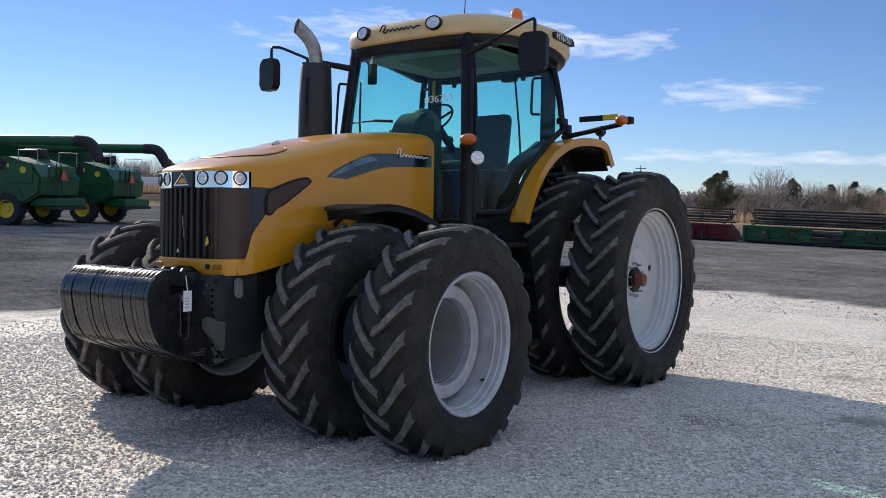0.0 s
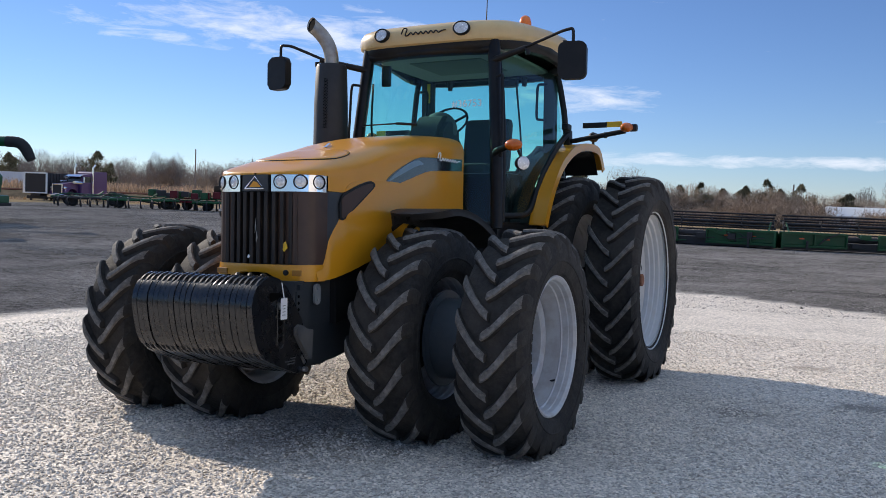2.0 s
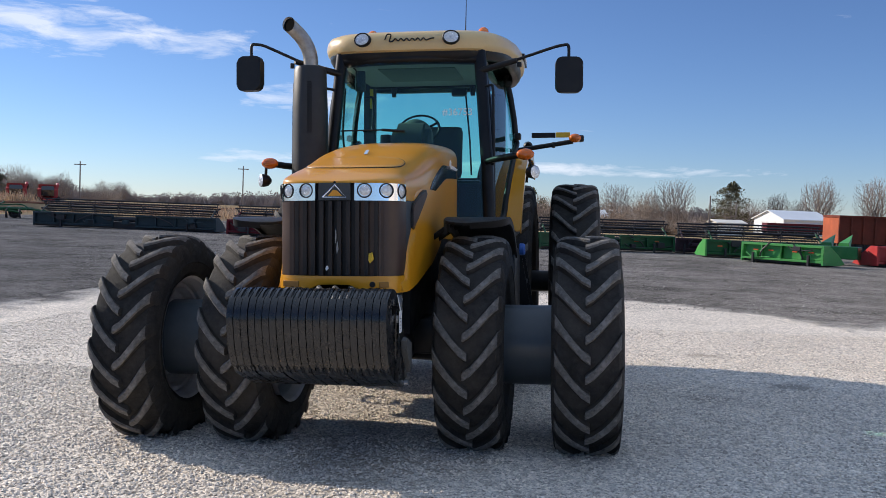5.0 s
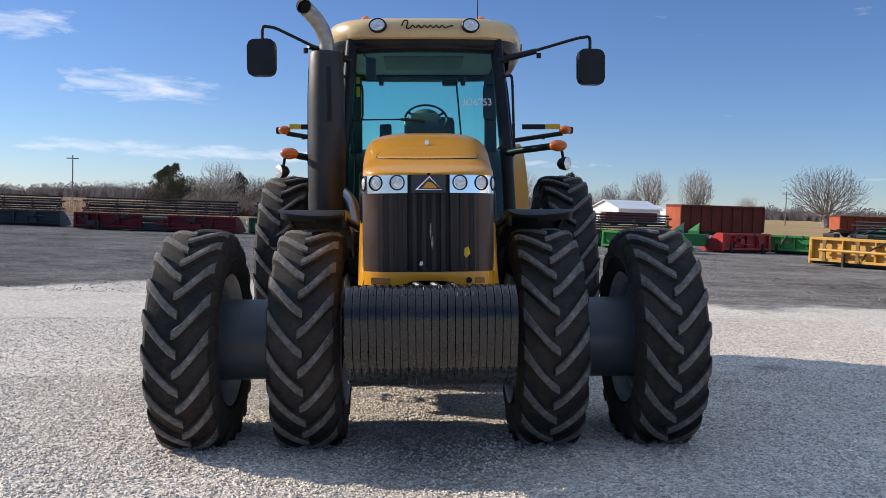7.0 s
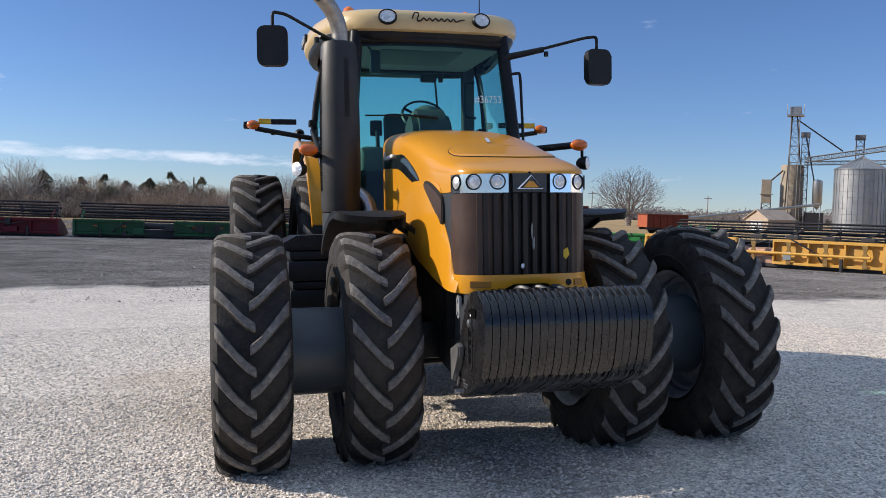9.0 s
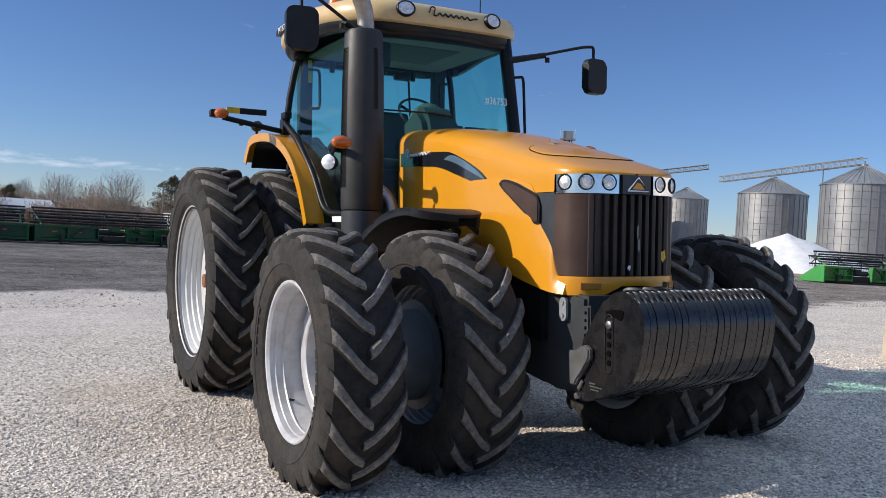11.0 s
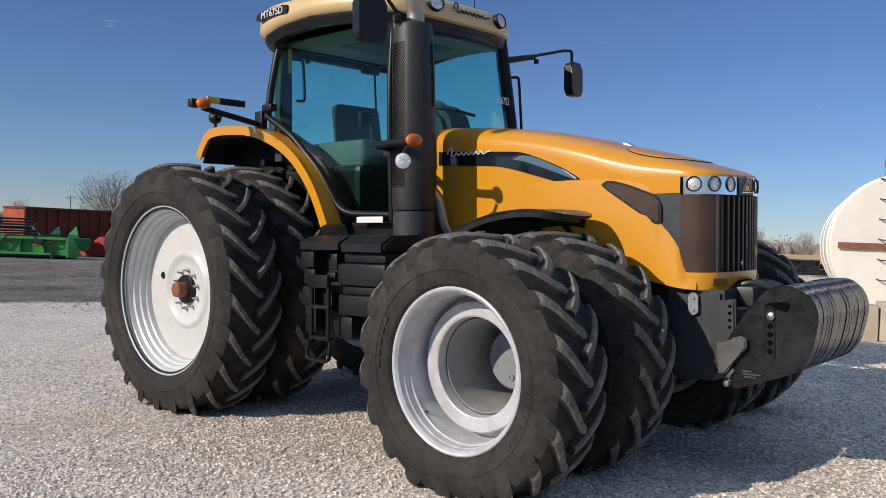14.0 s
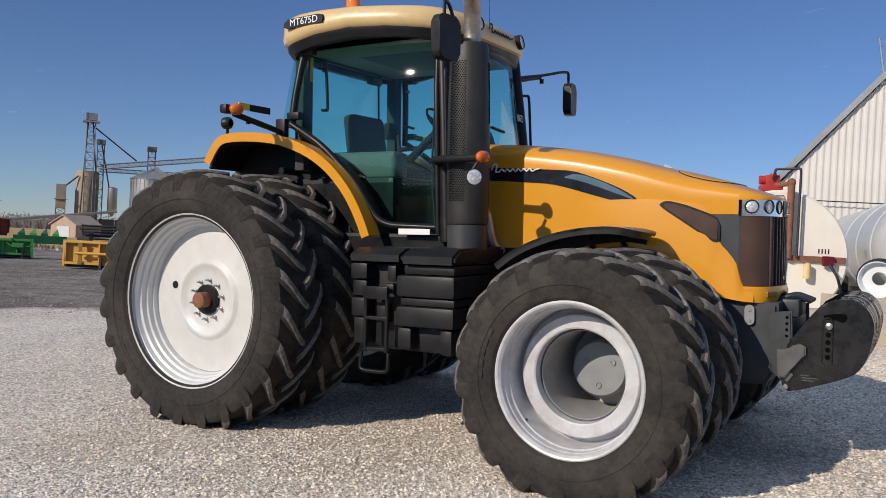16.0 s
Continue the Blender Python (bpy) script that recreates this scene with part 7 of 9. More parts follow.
def disc_harrow(x, y, turn, paint, label):
    """A folded tillage tool: wheeled frame, two raised wings, gangs of discs."""
    root = empty("tillage_implement", stand(x, y, turn), label=label, category="implement")
    bm = bmesh.new()
    for yy in (-1.0, 0.0, 1.0):
        tube(bm, [(-1.6, yy, 0.9), (1.6, yy, 0.9)], 0.13, 6)
    for xx in (-1.2, 0, 1.2):
        tube(bm, [(xx, -1.8, 0.9), (xx, 1.8, 0.9)], 0.13, 6)
    tube(bm, [(0, 1.8, 0.9), (0, 4.2, 0.55)], 0.10, 6)
    part("main_frame", bm, paint, root)
    for s in (-1, 1):
        bm = bmesh.new()
        tube(bm, [(s * 1.5, -1.0, 0.95), (s * 2.2, -1.0, 3.6)], 0.13, 6)
        tube(bm, [(s * 1.5, 1.0, 0.95), (s * 2.0, 1.0, 3.9)], 0.13, 6)
        tube(bm, [(s * 2.1, -1.2, 2.9), (s * 2.1, 1.3, 3.1)], 0.12, 6)
        tube(bm, [(s * 1.7, -1.0, 1.8), (s * 1.9, 1.0, 3.3)], 0.10, 6)
        tube(bm, [(s * 0.3, 0, 1.3), (s * 1.9, 0, 2.7)], 0.11, 6)
        part("folded_wing", bm, paint, root)
        bm = bmesh.new()
        tube(bm, bend([(s * 0.4, 1.4, 0.9), (s * 0.9, 1.3, 2.0), (s * 1.9, 0.9, 2.5)], 4), 0.09, 6)
        tube(bm, [(s * 0.5, -1.2, 0.9), (s * 1.9, -0.9, 2.4)], 0.08, 6)
        tube(bm, [(s * 1.9, -0.9, 2.4), (s * 2.05, 1.2, 2.2)], 0.09, 6)
        tube(bm, [(s * 2.1, 0.2, 2.9), (s * 1.9, 0.3, 3.55)], 0.07, 6)
        part("wing_brace", bm, paint, root)
        bm = bmesh.new()
        for k in range(6):
            lathe(bm, [(0.05, 0.27), (0.0, 0.22), (-0.03, 0.05), (-0.03, 0.0)], (s * 2.15 + 0.0, -1.3 + k * 0.02, 2.8 + k * 0.22), axis="z", n=12)
        part("disc_gang", bm, DARKSTEEL, root)
        bm = bmesh.new()
        for k in range(7):
            lathe(bm, [(0.05, 0.30), (0.0, 0.24), (-0.03, 0.05), (-0.03, 0.0)], (s * (0.5 + k * 0.22), 0, 0.36), n=12)
        tube(bm, [(s * 0.4, 0, 0.36), (s * 2.0, 0, 0.36)], 0.05, 6)
        bmesh.ops.translate(bm, verts=bm.verts, vec=(0, -1.5, 0))
        part("ground_disc_gang", bm, DARKSTEEL, root)
        bm = bmesh.new()
        box(bm, s * 1.0 - 0.25, s * 1.0 + 0.25, -0.5, 0.3, 1.0, 1.35, 0.05)
        tube(bm, [(s * 0.9, 0.3, 1.2), (s * 1.7, 0.9, 2.4)], 0.06, 6)
        tube(bm, [(s * 1.1, -0.4, 1.2), (s * 1.8, -1.0, 2.2)], 0.06, 6)
        part("fold_cylinder", bm, DARKSTEEL, root)
        for yy in (-0.6, 0.5):
            wheel_part("carrier_wheel", (s * 0.8, yy, 0.42), 0.42, 0.28, 0, root, paint)
        wheel_part("wing_wheel", (s * 1.9, 0.3, 3.55), 0.34, 0.24, 0, root, DARKSTEEL)
    return root


disc_harrow(42.6, 23.4, -59, OCHRE, "folded yellow tillage implement with raised wings")


BRISTLE = material("dark_brown_bristle", (0.05, 0.036, 0.026), 0.95, vary=0.4, scale=4, bump=0.6, bump_scale=20, spec=0.1)


def low_implement(x, y, turn, paint, label, roll=False, hoppers=True):
    """A drawn field tool: wheeled frame, toolbars with row units and hoppers, hoses, a drawbar."""
    r = random.Random(int(abs(x) * 10))
    root = empty("drawn_implement", stand(x, y, turn), label=label, category="implement")
    for k in range(5):
        bm = bmesh.new()
        tube(bm, [(-2.6 + k * 1.3, -1.1, 0.7), (-2.6 + k * 1.3, 1.1, 0.8)], 0.10, 6)
        part("cross_beam", bm, paint, root)
    for yy in (-1.0, 0.0, 1.0):
        bm = bmesh.new()
        tube(bm, [(-3.1, yy, 0.72), (3.1, yy, 0.78)], 0.11, 6)
        part("toolbar", bm, paint, root)
    bm = bmesh.new()
    tube(bm, bend([(-3.0, 0.3, 0.8), (-2.2, 0.4, 1.05), (0.2, 0.5, 0.95), (2.4, 0.3, 1.15), (3.0, 0.2, 0.8)], 4), 0.05, 6)
    tube(bm, [(2.9, 0, 0.8), (5.2, 0.2, 0.45)], 0.10, 6)
    tube(bm, [(0.5, -0.3, 0.8), (1.2, 0.2, 1.3)], 0.06, 6)
    part("drawbar", bm, paint, root)
    for k in range(7):
        xx = -2.7 + k * 0.9 + r.uniform(-0.1, 0.1)
        bm = bmesh.new()
        tube(bm, bend([(xx, -0.9, 0.8), (xx, -1.5, 0.65), (xx + 0.1, -1.35, 0.05)], 3), 0.05, 5)
        lathe(bm, [(-0.02, 0.26), (0.02, 0.26), (0.03, 0.0)], (xx, -1.25, 0.28), n=14)
        part("row_unit", bm, DARKSTEEL, root)
        if hoppers and r.random() < 0.75:
            bm = bmesh.new()
            z0 = 0.95 + r.uniform(0, 0.2)
            box(bm, xx - 0.3, xx + 0.3, -1.4, -0.75, z0, z0 + r.uniform(0.4, 0.65), 0.06)
            hop = part("hopper", bm, paint if r.random() < 0.7 else DARKSTEEL, root)
    if roll:
        bm = bmesh.new()
        lathe(bm, [(-1.4, 0.0), (-1.4, 0.32), (-1.3, 0.38), (1.3, 0.38), (1.4, 0.32), (1.4, 0.0)], (0, 0.0, 1.85), n=18)
        part("brush_roll", bm, BRISTLE, root, "dark brown bristle roll")
        bm = bmesh.new()
        for xx in (-1.25, 0, 1.25):
            tube(bm, [(xx, -0.5, 0.8), (xx, 0, 1.8)], 0.07, 5)
            tube(bm, [(xx, 0.6, 0.8), (xx, 0, 1.8)], 0.07, 5)
        tube(bm, [(-1.4, -0.25, 1.5), (1.4, -0.25, 1.5)], 0.09, 5)
        part("roll_stand", bm, paint, root)
    for s in (-1.9, 1.9):
        wheel_part("wheel", (s, 0.3, 0.45), 0.45, 0.3, 90, root, DARKSTEEL)
    return root


for x, y, turn, paint, lab, roll, hop in ((-52.6, 49.6, 40, GREEN, "low green planter frame on the yard's edge", False, False), (-50.4, 52.6, 8, GREEN, "green seed drill with hoppers on the yard's edge", False, True), (-48.2, 52.9, 30, DARKRED, "low red drawn implement on the yard's edge", False, True), (-46.2, 53.4, 36, GREEN, "green sweeper frame with a dark bristle roll", True, False), (-44.6, 55.9, 20, GREEN, "green cultivator frame on the yard's edge", False, False), (-60.5, 51.0, 40, GREEN, "long green implement frame by the truck", False, False), (-56.0, 47.6, 35, DARKSTEEL, "black disc gang on the yard's edge", False, False)):
    low_implement(x, y, turn, paint, lab, roll, hop)


def truck(x, y, turn):
    root = empty("semi_truck", stand(x, y, turn), label="purple conventional semi truck with chrome stacks", category="truck")
    bm = bmesh.new()
    slab(bm, [(0.1, 0.95), (2.25, 0.95), (2.3, 1.72), (2.2, 1.84), (0.1, 2.05)], "x", -0.66, 0.66, 0.08)
    part("hood", bm, PURPLE, root, smooth=40)
    bm = bmesh.new()
    slab(bm, [(-1.5, 0.75), (0.15, 0.75), (0.15, 2.05), (-0.15, 2.75), (-0.35, 2.86), (-1.5, 2.95)], "x", -1.0, 1.0, 0.07)
    part("cab", bm, PURPLE, root, smooth=40)
    bm = bmesh.new()
    slab(bm, [(-3.6, 0.75), (-1.52, 0.75), (-1.52, 3.05), (-1.75, 3.22), (-3.6, 3.26)], "x", -1.15, 1.15, 0.08)
    part("sleeper", bm, PURPLE, root, smooth=40)
    bm = bmesh.new()
    slab(bm, [(0.17, 2.08), (0.20, 2.08), (-0.09, 2.72), (-0.13, 2.72)], "x", -0.88, 0.88)
    part("windscreen", bm, DECAL, root)
    bm = bmesh.new()
    slab(bm, [(0.30, 2.62), (0.34, 2.66), (-0.12, 2.86), (-0.16, 2.82)], "x", -0.98, 0.98)
    part("sun_visor", bm, CHROME, root)
    bm = bmesh.new()
    box(bm, -0.56, 0.56, 2.32, 2.36, 0.86, 1.72, 0.02)
    core = part("radiator_grille", bm, DARKSTEEL, root)
    bm = bmesh.new()
    for x0, x1, z0, z1 in ((-0.68, -0.56, 0.78, 1.84), (0.56, 0.68, 0.78, 1.84), (-0.56, 0.56, 1.72, 1.84), (-0.56, 0.56, 0.78, 0.86)):
        box(bm, x0, x1, 2.28, 2.42, z0, z1, 0.02)
    part("grille_surround", bm, CHROME, core, "chrome surround")
    bm = bmesh.new()
    box(bm, -1.18, 1.18, 2.36, 2.56, 0.36, 0.76, 0.05)
    part("bumper", bm, CHROME, root)
    for s in (-1, 1):
        bm = bmesh.new()
        tube(bm, [(s * 1.24, -1.35, 0.9), (s * 1.24, -1.35, 3.65), (s * 1.30, -1.65, 3.95)], 0.085, 8)
        part("exhaust_pipe", bm, CHROME, root)
        bm = bmesh.new()
        lathe(bm, [(-0.55, 0.0), (-0.55, 0.13), (-0.30, 0.19), (0.55, 0.19), (0.55, 0.0)], (s * 0.98, 0.55, 2.0), axis="y", n=14)
        part("air_cleaner", bm, CHROME, root, smooth=40)
        bm = bmesh.new()
        band(bm, [(0.78, 0.75), (0.85, 1.10), (1.10, 1.32), (1.50, 1.38), (1.90, 1.30), (2.20, 1.05), (2.34, 0.75)], min(s * 0.66, s * 1.18), max(s * 0.66, s * 1.18), 0.05)
        part("front_fender", bm, PURPLE, root, smooth=40)
        bm = bmesh.new()
        tube(bm, [(s * 0.96, 2.2, 0.9), (s * 0.96, 2.2, 1.32)], 0.03, 5)
        lathe(bm, [(2.14, 0.0), (2.14, 0.12), (2.36, 0.13), (2.38, 0.0)], (s * 0.96, 0.0, 1.42), axis="y", n=14)
        part("headlight", bm, CHROME, root)
        bm = bmesh.new()
        lo, hi = sorted((s * 1.0, s * 1.015))
        slab(bm, [(-1.30, 2.05), (-0.05, 2.05), (-0.30, 2.66), (-1.30, 2.66)], "x", lo, hi)
        part("door_window", bm, DECAL, root)
        bm = bmesh.new()
        lo, hi = sorted((s * 1.22, s * 1.42))
        box(bm, lo, hi, 0.02, 0.12, 2.0, 2.62, 0.03)
        tube(bm, [(s * 1.0, -0.1, 2.55), (s * 1.32, 0.07, 2.55)], 0.025, 5)
        part("side_mirror", bm, CHROME, root)
        bm = bmesh.new()
        lathe(bm, [(-2.9, 0.0), (-2.9, 0.28), (-2.86, 0.30), (-0.7, 0.30), (-0.66, 0.28), (-0.66, 0.0)], (s * 0.95, 0.0, 0.62), axis="y", n=18)
        part("fuel_tank", bm, CHROME, root, smooth=40)
        for yy in (1.5, -4.6, -5.9):
            wheel_part("wheel", (s * 1.0, yy, 0.52), 0.52, 0.3, 0, root, STEEL)
        bm = bmesh.new()
        lo, hi = sorted((s * 0.36, s * 0.46))
        box(bm, lo, hi, -6.7, 1.9, 0.72, 0.98, 0.02)
        part("chassis_rail", bm, DARKSTEEL, root)
    bm = bmesh.new()
    box(bm, -0.5, 0.5, -5.8, -4.7, 0.99, 1.14, 0.05)
    part("coupling_plate", bm, DARKSTEEL, root)
    return root


truck(-72.9, 59.9, -174)


def box_trailer(x, y, turn, L, H, mat, label, floor=1.0, trim=None):
    root = empty("box_trailer", stand(x, y, turn), label=label, category="trailer")
    bm = bmesh.new()
    box(bm, -1.25, 1.25, -L / 2, L / 2, floor, floor + H, 0.03)
    for k in range(int(L / 0.6)):
        for s in (-1, 1):
            box(bm, min(s * 1.25, s * 1.28), max(s * 1.25, s * 1.28), -L / 2 + 0.3 + k * 0.6, -L / 2 + 0.36 + k * 0.6, floor + 0.05, floor - 0.05 + H)
    part("box", bm, mat, root)
    if trim:
        for x0, x1, z0, z1 in ((-1.30, -1.14, 0, H), (1.06, 1.30, 0, H), (-1.14, 1.06, H - 0.10, H + 0.04), (-1.14, 1.06, 0, 0.12)):
            bm = bmesh.new()
            box(bm, x0, x1, L / 2 - 0.05, L / 2 + 0.08, floor + z0, floor + z1, 0.015)
            part("end_trim", bm, trim, root, "pale metal edge")
        bm = bmesh.new()
        box(bm, 1.20, 1.31, -L / 2, L / 2 - 0.06, floor + H - 0.12, floor + H + 0.03, 0.01)
        part("roof_rail", bm, trim, root, "pale metal edge")
    for s in (-1, 1):
        for yy in (-L / 2 + 1.2, -L / 2 + 2.4):
            wheel_part("wheel", (s * 1.0, yy, floor / 2), floor / 2, 0.3, 0, root, STEEL)
    for yy in (L / 2 - 0.5, -L / 2 + 0.3):
        bm = bmesh.new()
        box(bm, -1.1, 1.1, yy - 0.12, yy + 0.12, floor * 0.25, floor - 0.25, 0.02)
        box(bm, -0.8, -0.6, yy - 0.1, yy + 0.1, -0.05, floor * 0.25, 0.02)
        box(bm, 0.6, 0.8, yy - 0.1, yy + 0.1, -0.05, floor * 0.25, 0.02)
        part("support_leg", bm, DARKSTEEL, root)
    bm = bmesh.new()
    box(bm, -0.5, 0.5, -L / 2, L / 2, floor - 0.25, floor - 0.01, 0.02)
    part("chassis", bm, DARKSTEEL, root)


box_trailer(-76.1, 59.6, -157, 6.5, 2.15, DARKSTEEL, "black box trailer with pale edges beside the truck", 0.75, SHEDWHITE)
p = Vector((-124.0, 90.0, 0))
box_trailer(p.x, p.y, -60, 13, 2.4, SHEDWHITE, "white box trailer beyond the yard")


def rust_container(x, y, turn, L, label, mat=RUSTBOX, front=ORANGEBOX, H=2.6):
    root = empty("dump_container", stand(x, y, turn), label=label, category="container")
    bm = bmesh.new()
    box(bm, -L / 2, L / 2, -1.2, 1.2, 0.7, 0.7 + H, 0.03)
    part("box", bm, mat, root)
    n = int(L / 0.75)
    for k in range(n + 1):
        x0 = -L / 2 + k * L / n
        bm = bmesh.new()
        box(bm, x0 - 0.05, x0 + 0.05, -1.30, -1.2, 0.75, 0.65 + H, 0.01)
        part("side_stake", bm, mat, root)
    bm = bmesh.new()
    box(bm, -L / 2 - 0.06, L / 2 + 0.02, -1.32, 1.26, 0.62 + H, 0.76 + H, 0.02)
    part("top_rail", bm, mat, root)
    bm = bmesh.new()
    box(bm, -L / 2 - 0.06, -L / 2, -1.2, 1.2, 0.72, 0.6 + H, 0.01)
    part("end_wall", bm, front, root)
    for yy in (-0.9, 0.9):
        bm = bmesh.new()
        box(bm, -L / 2, L / 2, yy - 0.1, yy + 0.1, 0.45, 0.7)
        part("skid", bm, DARKSTEEL, root)
    for xx in (-L / 2 + 1.5, L / 2 - 1.5):
        for s in (-1, 1):
            wheel_part("wheel", (xx, s * 0.95, 0.45), 0.45, 0.25, 90, root, DARKSTEEL)


p0, p1 = Vector((17.65, 53.75, 0)), Vector((23.65, 54.55, 0))
rust_container((p0.x + p1.x) / 2, (p0.y + p1.y) / 2, math.degrees(math.atan2(p1.y - p0.y, p1.x - p0.x)), (p1 - p0).length, "rusty red dump container with a faded orange end", H=1.75)
p0, p1 = polar(26.2, 96), polar(28.7, 98)
rust_container((p0.x + p1.x) / 2, (p0.y + p1.y) / 2, math.degrees(math.atan2(p1.y - p0.y, p1.x - p0.x)), (p1 - p0).length, "low rusty red wagon beyond the headers", H=1.4)
p0, p1 = polar(12.2, 118), polar(15.4, 120)
rust_container((p0.x + p1.x) / 2, (p0.y + p1.y) / 2, math.degrees(math.atan2(p1.y - p0.y, p1.x - p0.x)), (p1 - p0).length, "long dark red trailer before the white shed", mat=DARKRED, front=DARKRED, H=1.0)


def shed(x, y, turn, L, W, eave, ridge, wall, roof_mat, label, doors=1, windows=0):
    """A gabled shed: sheeted walls, roof with overhang, doors and windows."""
    root = empty("shed", stand(x, y, turn), label=label, category="shed")
    bm = bmesh.new()
    slab(bm, [(-W / 2, 0), (W / 2, 0), (W / 2, eave), (0, ridge), (-W / 2, eave)], "x", -L / 2, L / 2)
    part("wall", bm, wall, root)
    for s in (-1, 1):
        bm = bmesh.new()
        o = 0.35
        slab(bm, [(s * (W / 2 + o), eave - o * (ridge - eave) / (W / 2) + 0.02), (0, ridge + 0.02), (0, ridge + 0.16), (s * (W / 2 + o), eave - o * (ridge - eave) / (W / 2) + 0.16)], "x", -L / 2 - 0.3, L / 2 + 0.3)
        part("roof", bm, roof_mat, root)
    for k in range(doors):
        bm = bmesh.new()
        w = min(W * 0.5, 3.6)
        box(bm, -L / 2 - 0.05, -L / 2 + 0.02, -w / 2, w / 2, 0.0, eave * 0.85, 0.01)
        part("door", bm, SHEDROOF, root)
    for k in range(windows):
        bm = bmesh.new()
        y0 = -L / 2 + L * (k + 1) / (windows + 1)
        box(bm, y0 - 0.45, y0 + 0.45, -W / 2 - 0.04, -W / 2 + 0.02, eave * 0.4, eave * 0.8, 0.01)
        part("window", bm, DECAL, root)
    return root


TANSHED = material("tan_shed_sheeting", (0.46, 0.36, 0.27), 0.7, vary=0.15, scale=0.8, stains=0.4, stain_color=(0.24, 0.12, 0.07), stain_scale=0.9)
p = polar(13.6, 141)
shed(p.x, p.y, 25, 8.2, 7, 2.3, 3.5, SHEDWHITE, SHEDWHITE, "white metal shed with a low gabled roof")
p = polar(16.4, 152)
shed(p.x, p.y, 25, 6, 5, 2.4, 2.9, SHEDWHITE, SHEDROOF, "small pale lean-to shed")
p = polar(0.7, 109)
shed(p.x, p.y, 12, 6.0, 5, 1.55, 2.45, SHEDWHITE, SHEDROOF, "white house with a grey roof behind the brush", windows=3)
p = polar(2.6, 119)
shed(p.x, p.y, 8, 6, 5, 1.8, 2.7, SHEDROOF, SHEDROOF, "pale grey shed among bare trees")
p = polar(-9.9, 112)
shed(p.x, p.y, -10, 9, 5, 2.0, 3.0, SHEDROOF, SHEDROOF, "grey low shed behind cedars")
p = polar(9.9, 118)
shed(p.x, p.y, 20, 3.8, 2.4, 1.5, 1.8, TANKWHITE, TANKWHITE, "small cream-coloured utility shed behind the headers")
p = polar(34.2, 150)
shed(p.x, p.y, 10, 5.5, 5, 2.0, 3.4, TANSHED, TANSHED, "rust-streaked shed at the grain elevator")
for az, d in ((61.5, 420), (66.5, 460), (69.5, 500), (63.6, 520)):
    p = polar(az, d)
    shed(p.x, p.y, az, 9, 6, 2.2, 3.8, SHEDWHITE, SHEDROOF, "far white farm building across the field")


def grain_bin(x, y, r, eave, label, rings=11):
    root = empty("grain_bin", stand(x, y), label=label, category="grain bin", group="grain bins")
    bm = bmesh.new()
    prof = []
    n = int(eave / 0.28)
    for k in range(n + 1):
        z = eave * k / n
        prof += [(z, r - 0.018), (z + 0.5 * eave / n, r + 0.018)]
    lathe(bm, prof[:-1], (0, 0, 0), axis="z", n=64)
    part("wall", bm, GALV, root, smooth=60)
    for k in range(32):
        t = k * math.tau / 32
        bm = bmesh.new()
        box(bm, r + 0.01, r + 0.07, -0.05, 0.05, 0, eave, 0, pose(0, 0, 0, 0, 0, math.degrees(t)))
        part("stiffener", bm, GALV, root)
    for k in range(1, rings):
        bm = bmesh.new()
        z = eave * k / rings
        lathe(bm, [(z - 0.03, r + 0.02), (z, r + 0.05), (z + 0.03, r + 0.02)], (0, 0, 0), axis="z", n=48)
        part("ring_seam", bm, GALV, root)
    top = eave + r * 0.50
    bm = bmesh.new()
    lathe(bm, [(eave - 0.06, r + 0.18), (eave + 0.02, r + 0.18), (top, 0.5), (top + 0.25, 0.5), (top + 0.35, 0.0)], (0, 0, 0), axis="z", n=64)
    roof = part("roof", bm, GALV, root, smooth=20)
    for k in range(40):
        t = k * math.tau / 40
        bm = bmesh.new()
        c, q = math.cos(t), math.sin(t)
        tube(bm, [((r + 0.15) * c, (r + 0.15) * q, eave + 0.06), (0.5 * c, 0.5 * q, top + 0.05)], 0.05, 4)
        part("roof_rib", bm, GALV, roof)
    return root


for x, y, r, e, lab in ((105.2, 73.7, 5.5, 11.3, "large galvanised grain bin with a conical roof"), (110.0, 93.3, 5.3, 10.6, "galvanised grain bin with a ribbed conical roof"), (125.8, 148.6, 5.1, 12.8, "tall galvanised grain bin at the elevator"), (146.0, 150.0, 5.2, 12.6, "galvanised grain bin beside the elevator")):
    grain_bin(x, y, r, e, lab)



def heap(x, y, r, h, mat, label):
    """A loose pile with a ragged cone shape."""
    bm = bmesh.new()
    rings = []
    for i in range(12):
        q = i / 11
        ring = []
        for k in range(40):
            t = k * math.tau / 40
            rr = r * q * (1 + 0.16 * noise.noise((math.cos(t) * 2, math.sin(t) * 2, 4)))
            z = h * (1 - q) ** 0.9 * (1 + 0.10 * noise.noise((rr * math.cos(t), rr * math.sin(t), 1)))
            ring.append(bm.verts.new((rr * math.cos(t), rr * math.sin(t), z - 0.05)))
        rings.append(ring)
    for r0, r1 in zip(rings, rings[1:]):
        for k in range(40):
            bm.faces.new((r0[k], r0[(k + 1) % 40], r1[(k + 1) % 40], r1[k]))
    bmesh.ops.remove_doubles(bm, verts=bm.verts, dist=0.001)
    ob = part("material_heap", bm, mat, smooth=60)
    ob.matrix_basis = stand(x, y)
    tagged(ob, label, "heap")


p = polar(48.4, 78)
heap(p.x, p.y, 7.5, 3.3, material("white_lime_heap", (0.78, 0.77, 0.75), 0.9, vary=0.1, scale=1.5, bump=0.5, bump_scale=3), "white heap of lime before the grain bins")


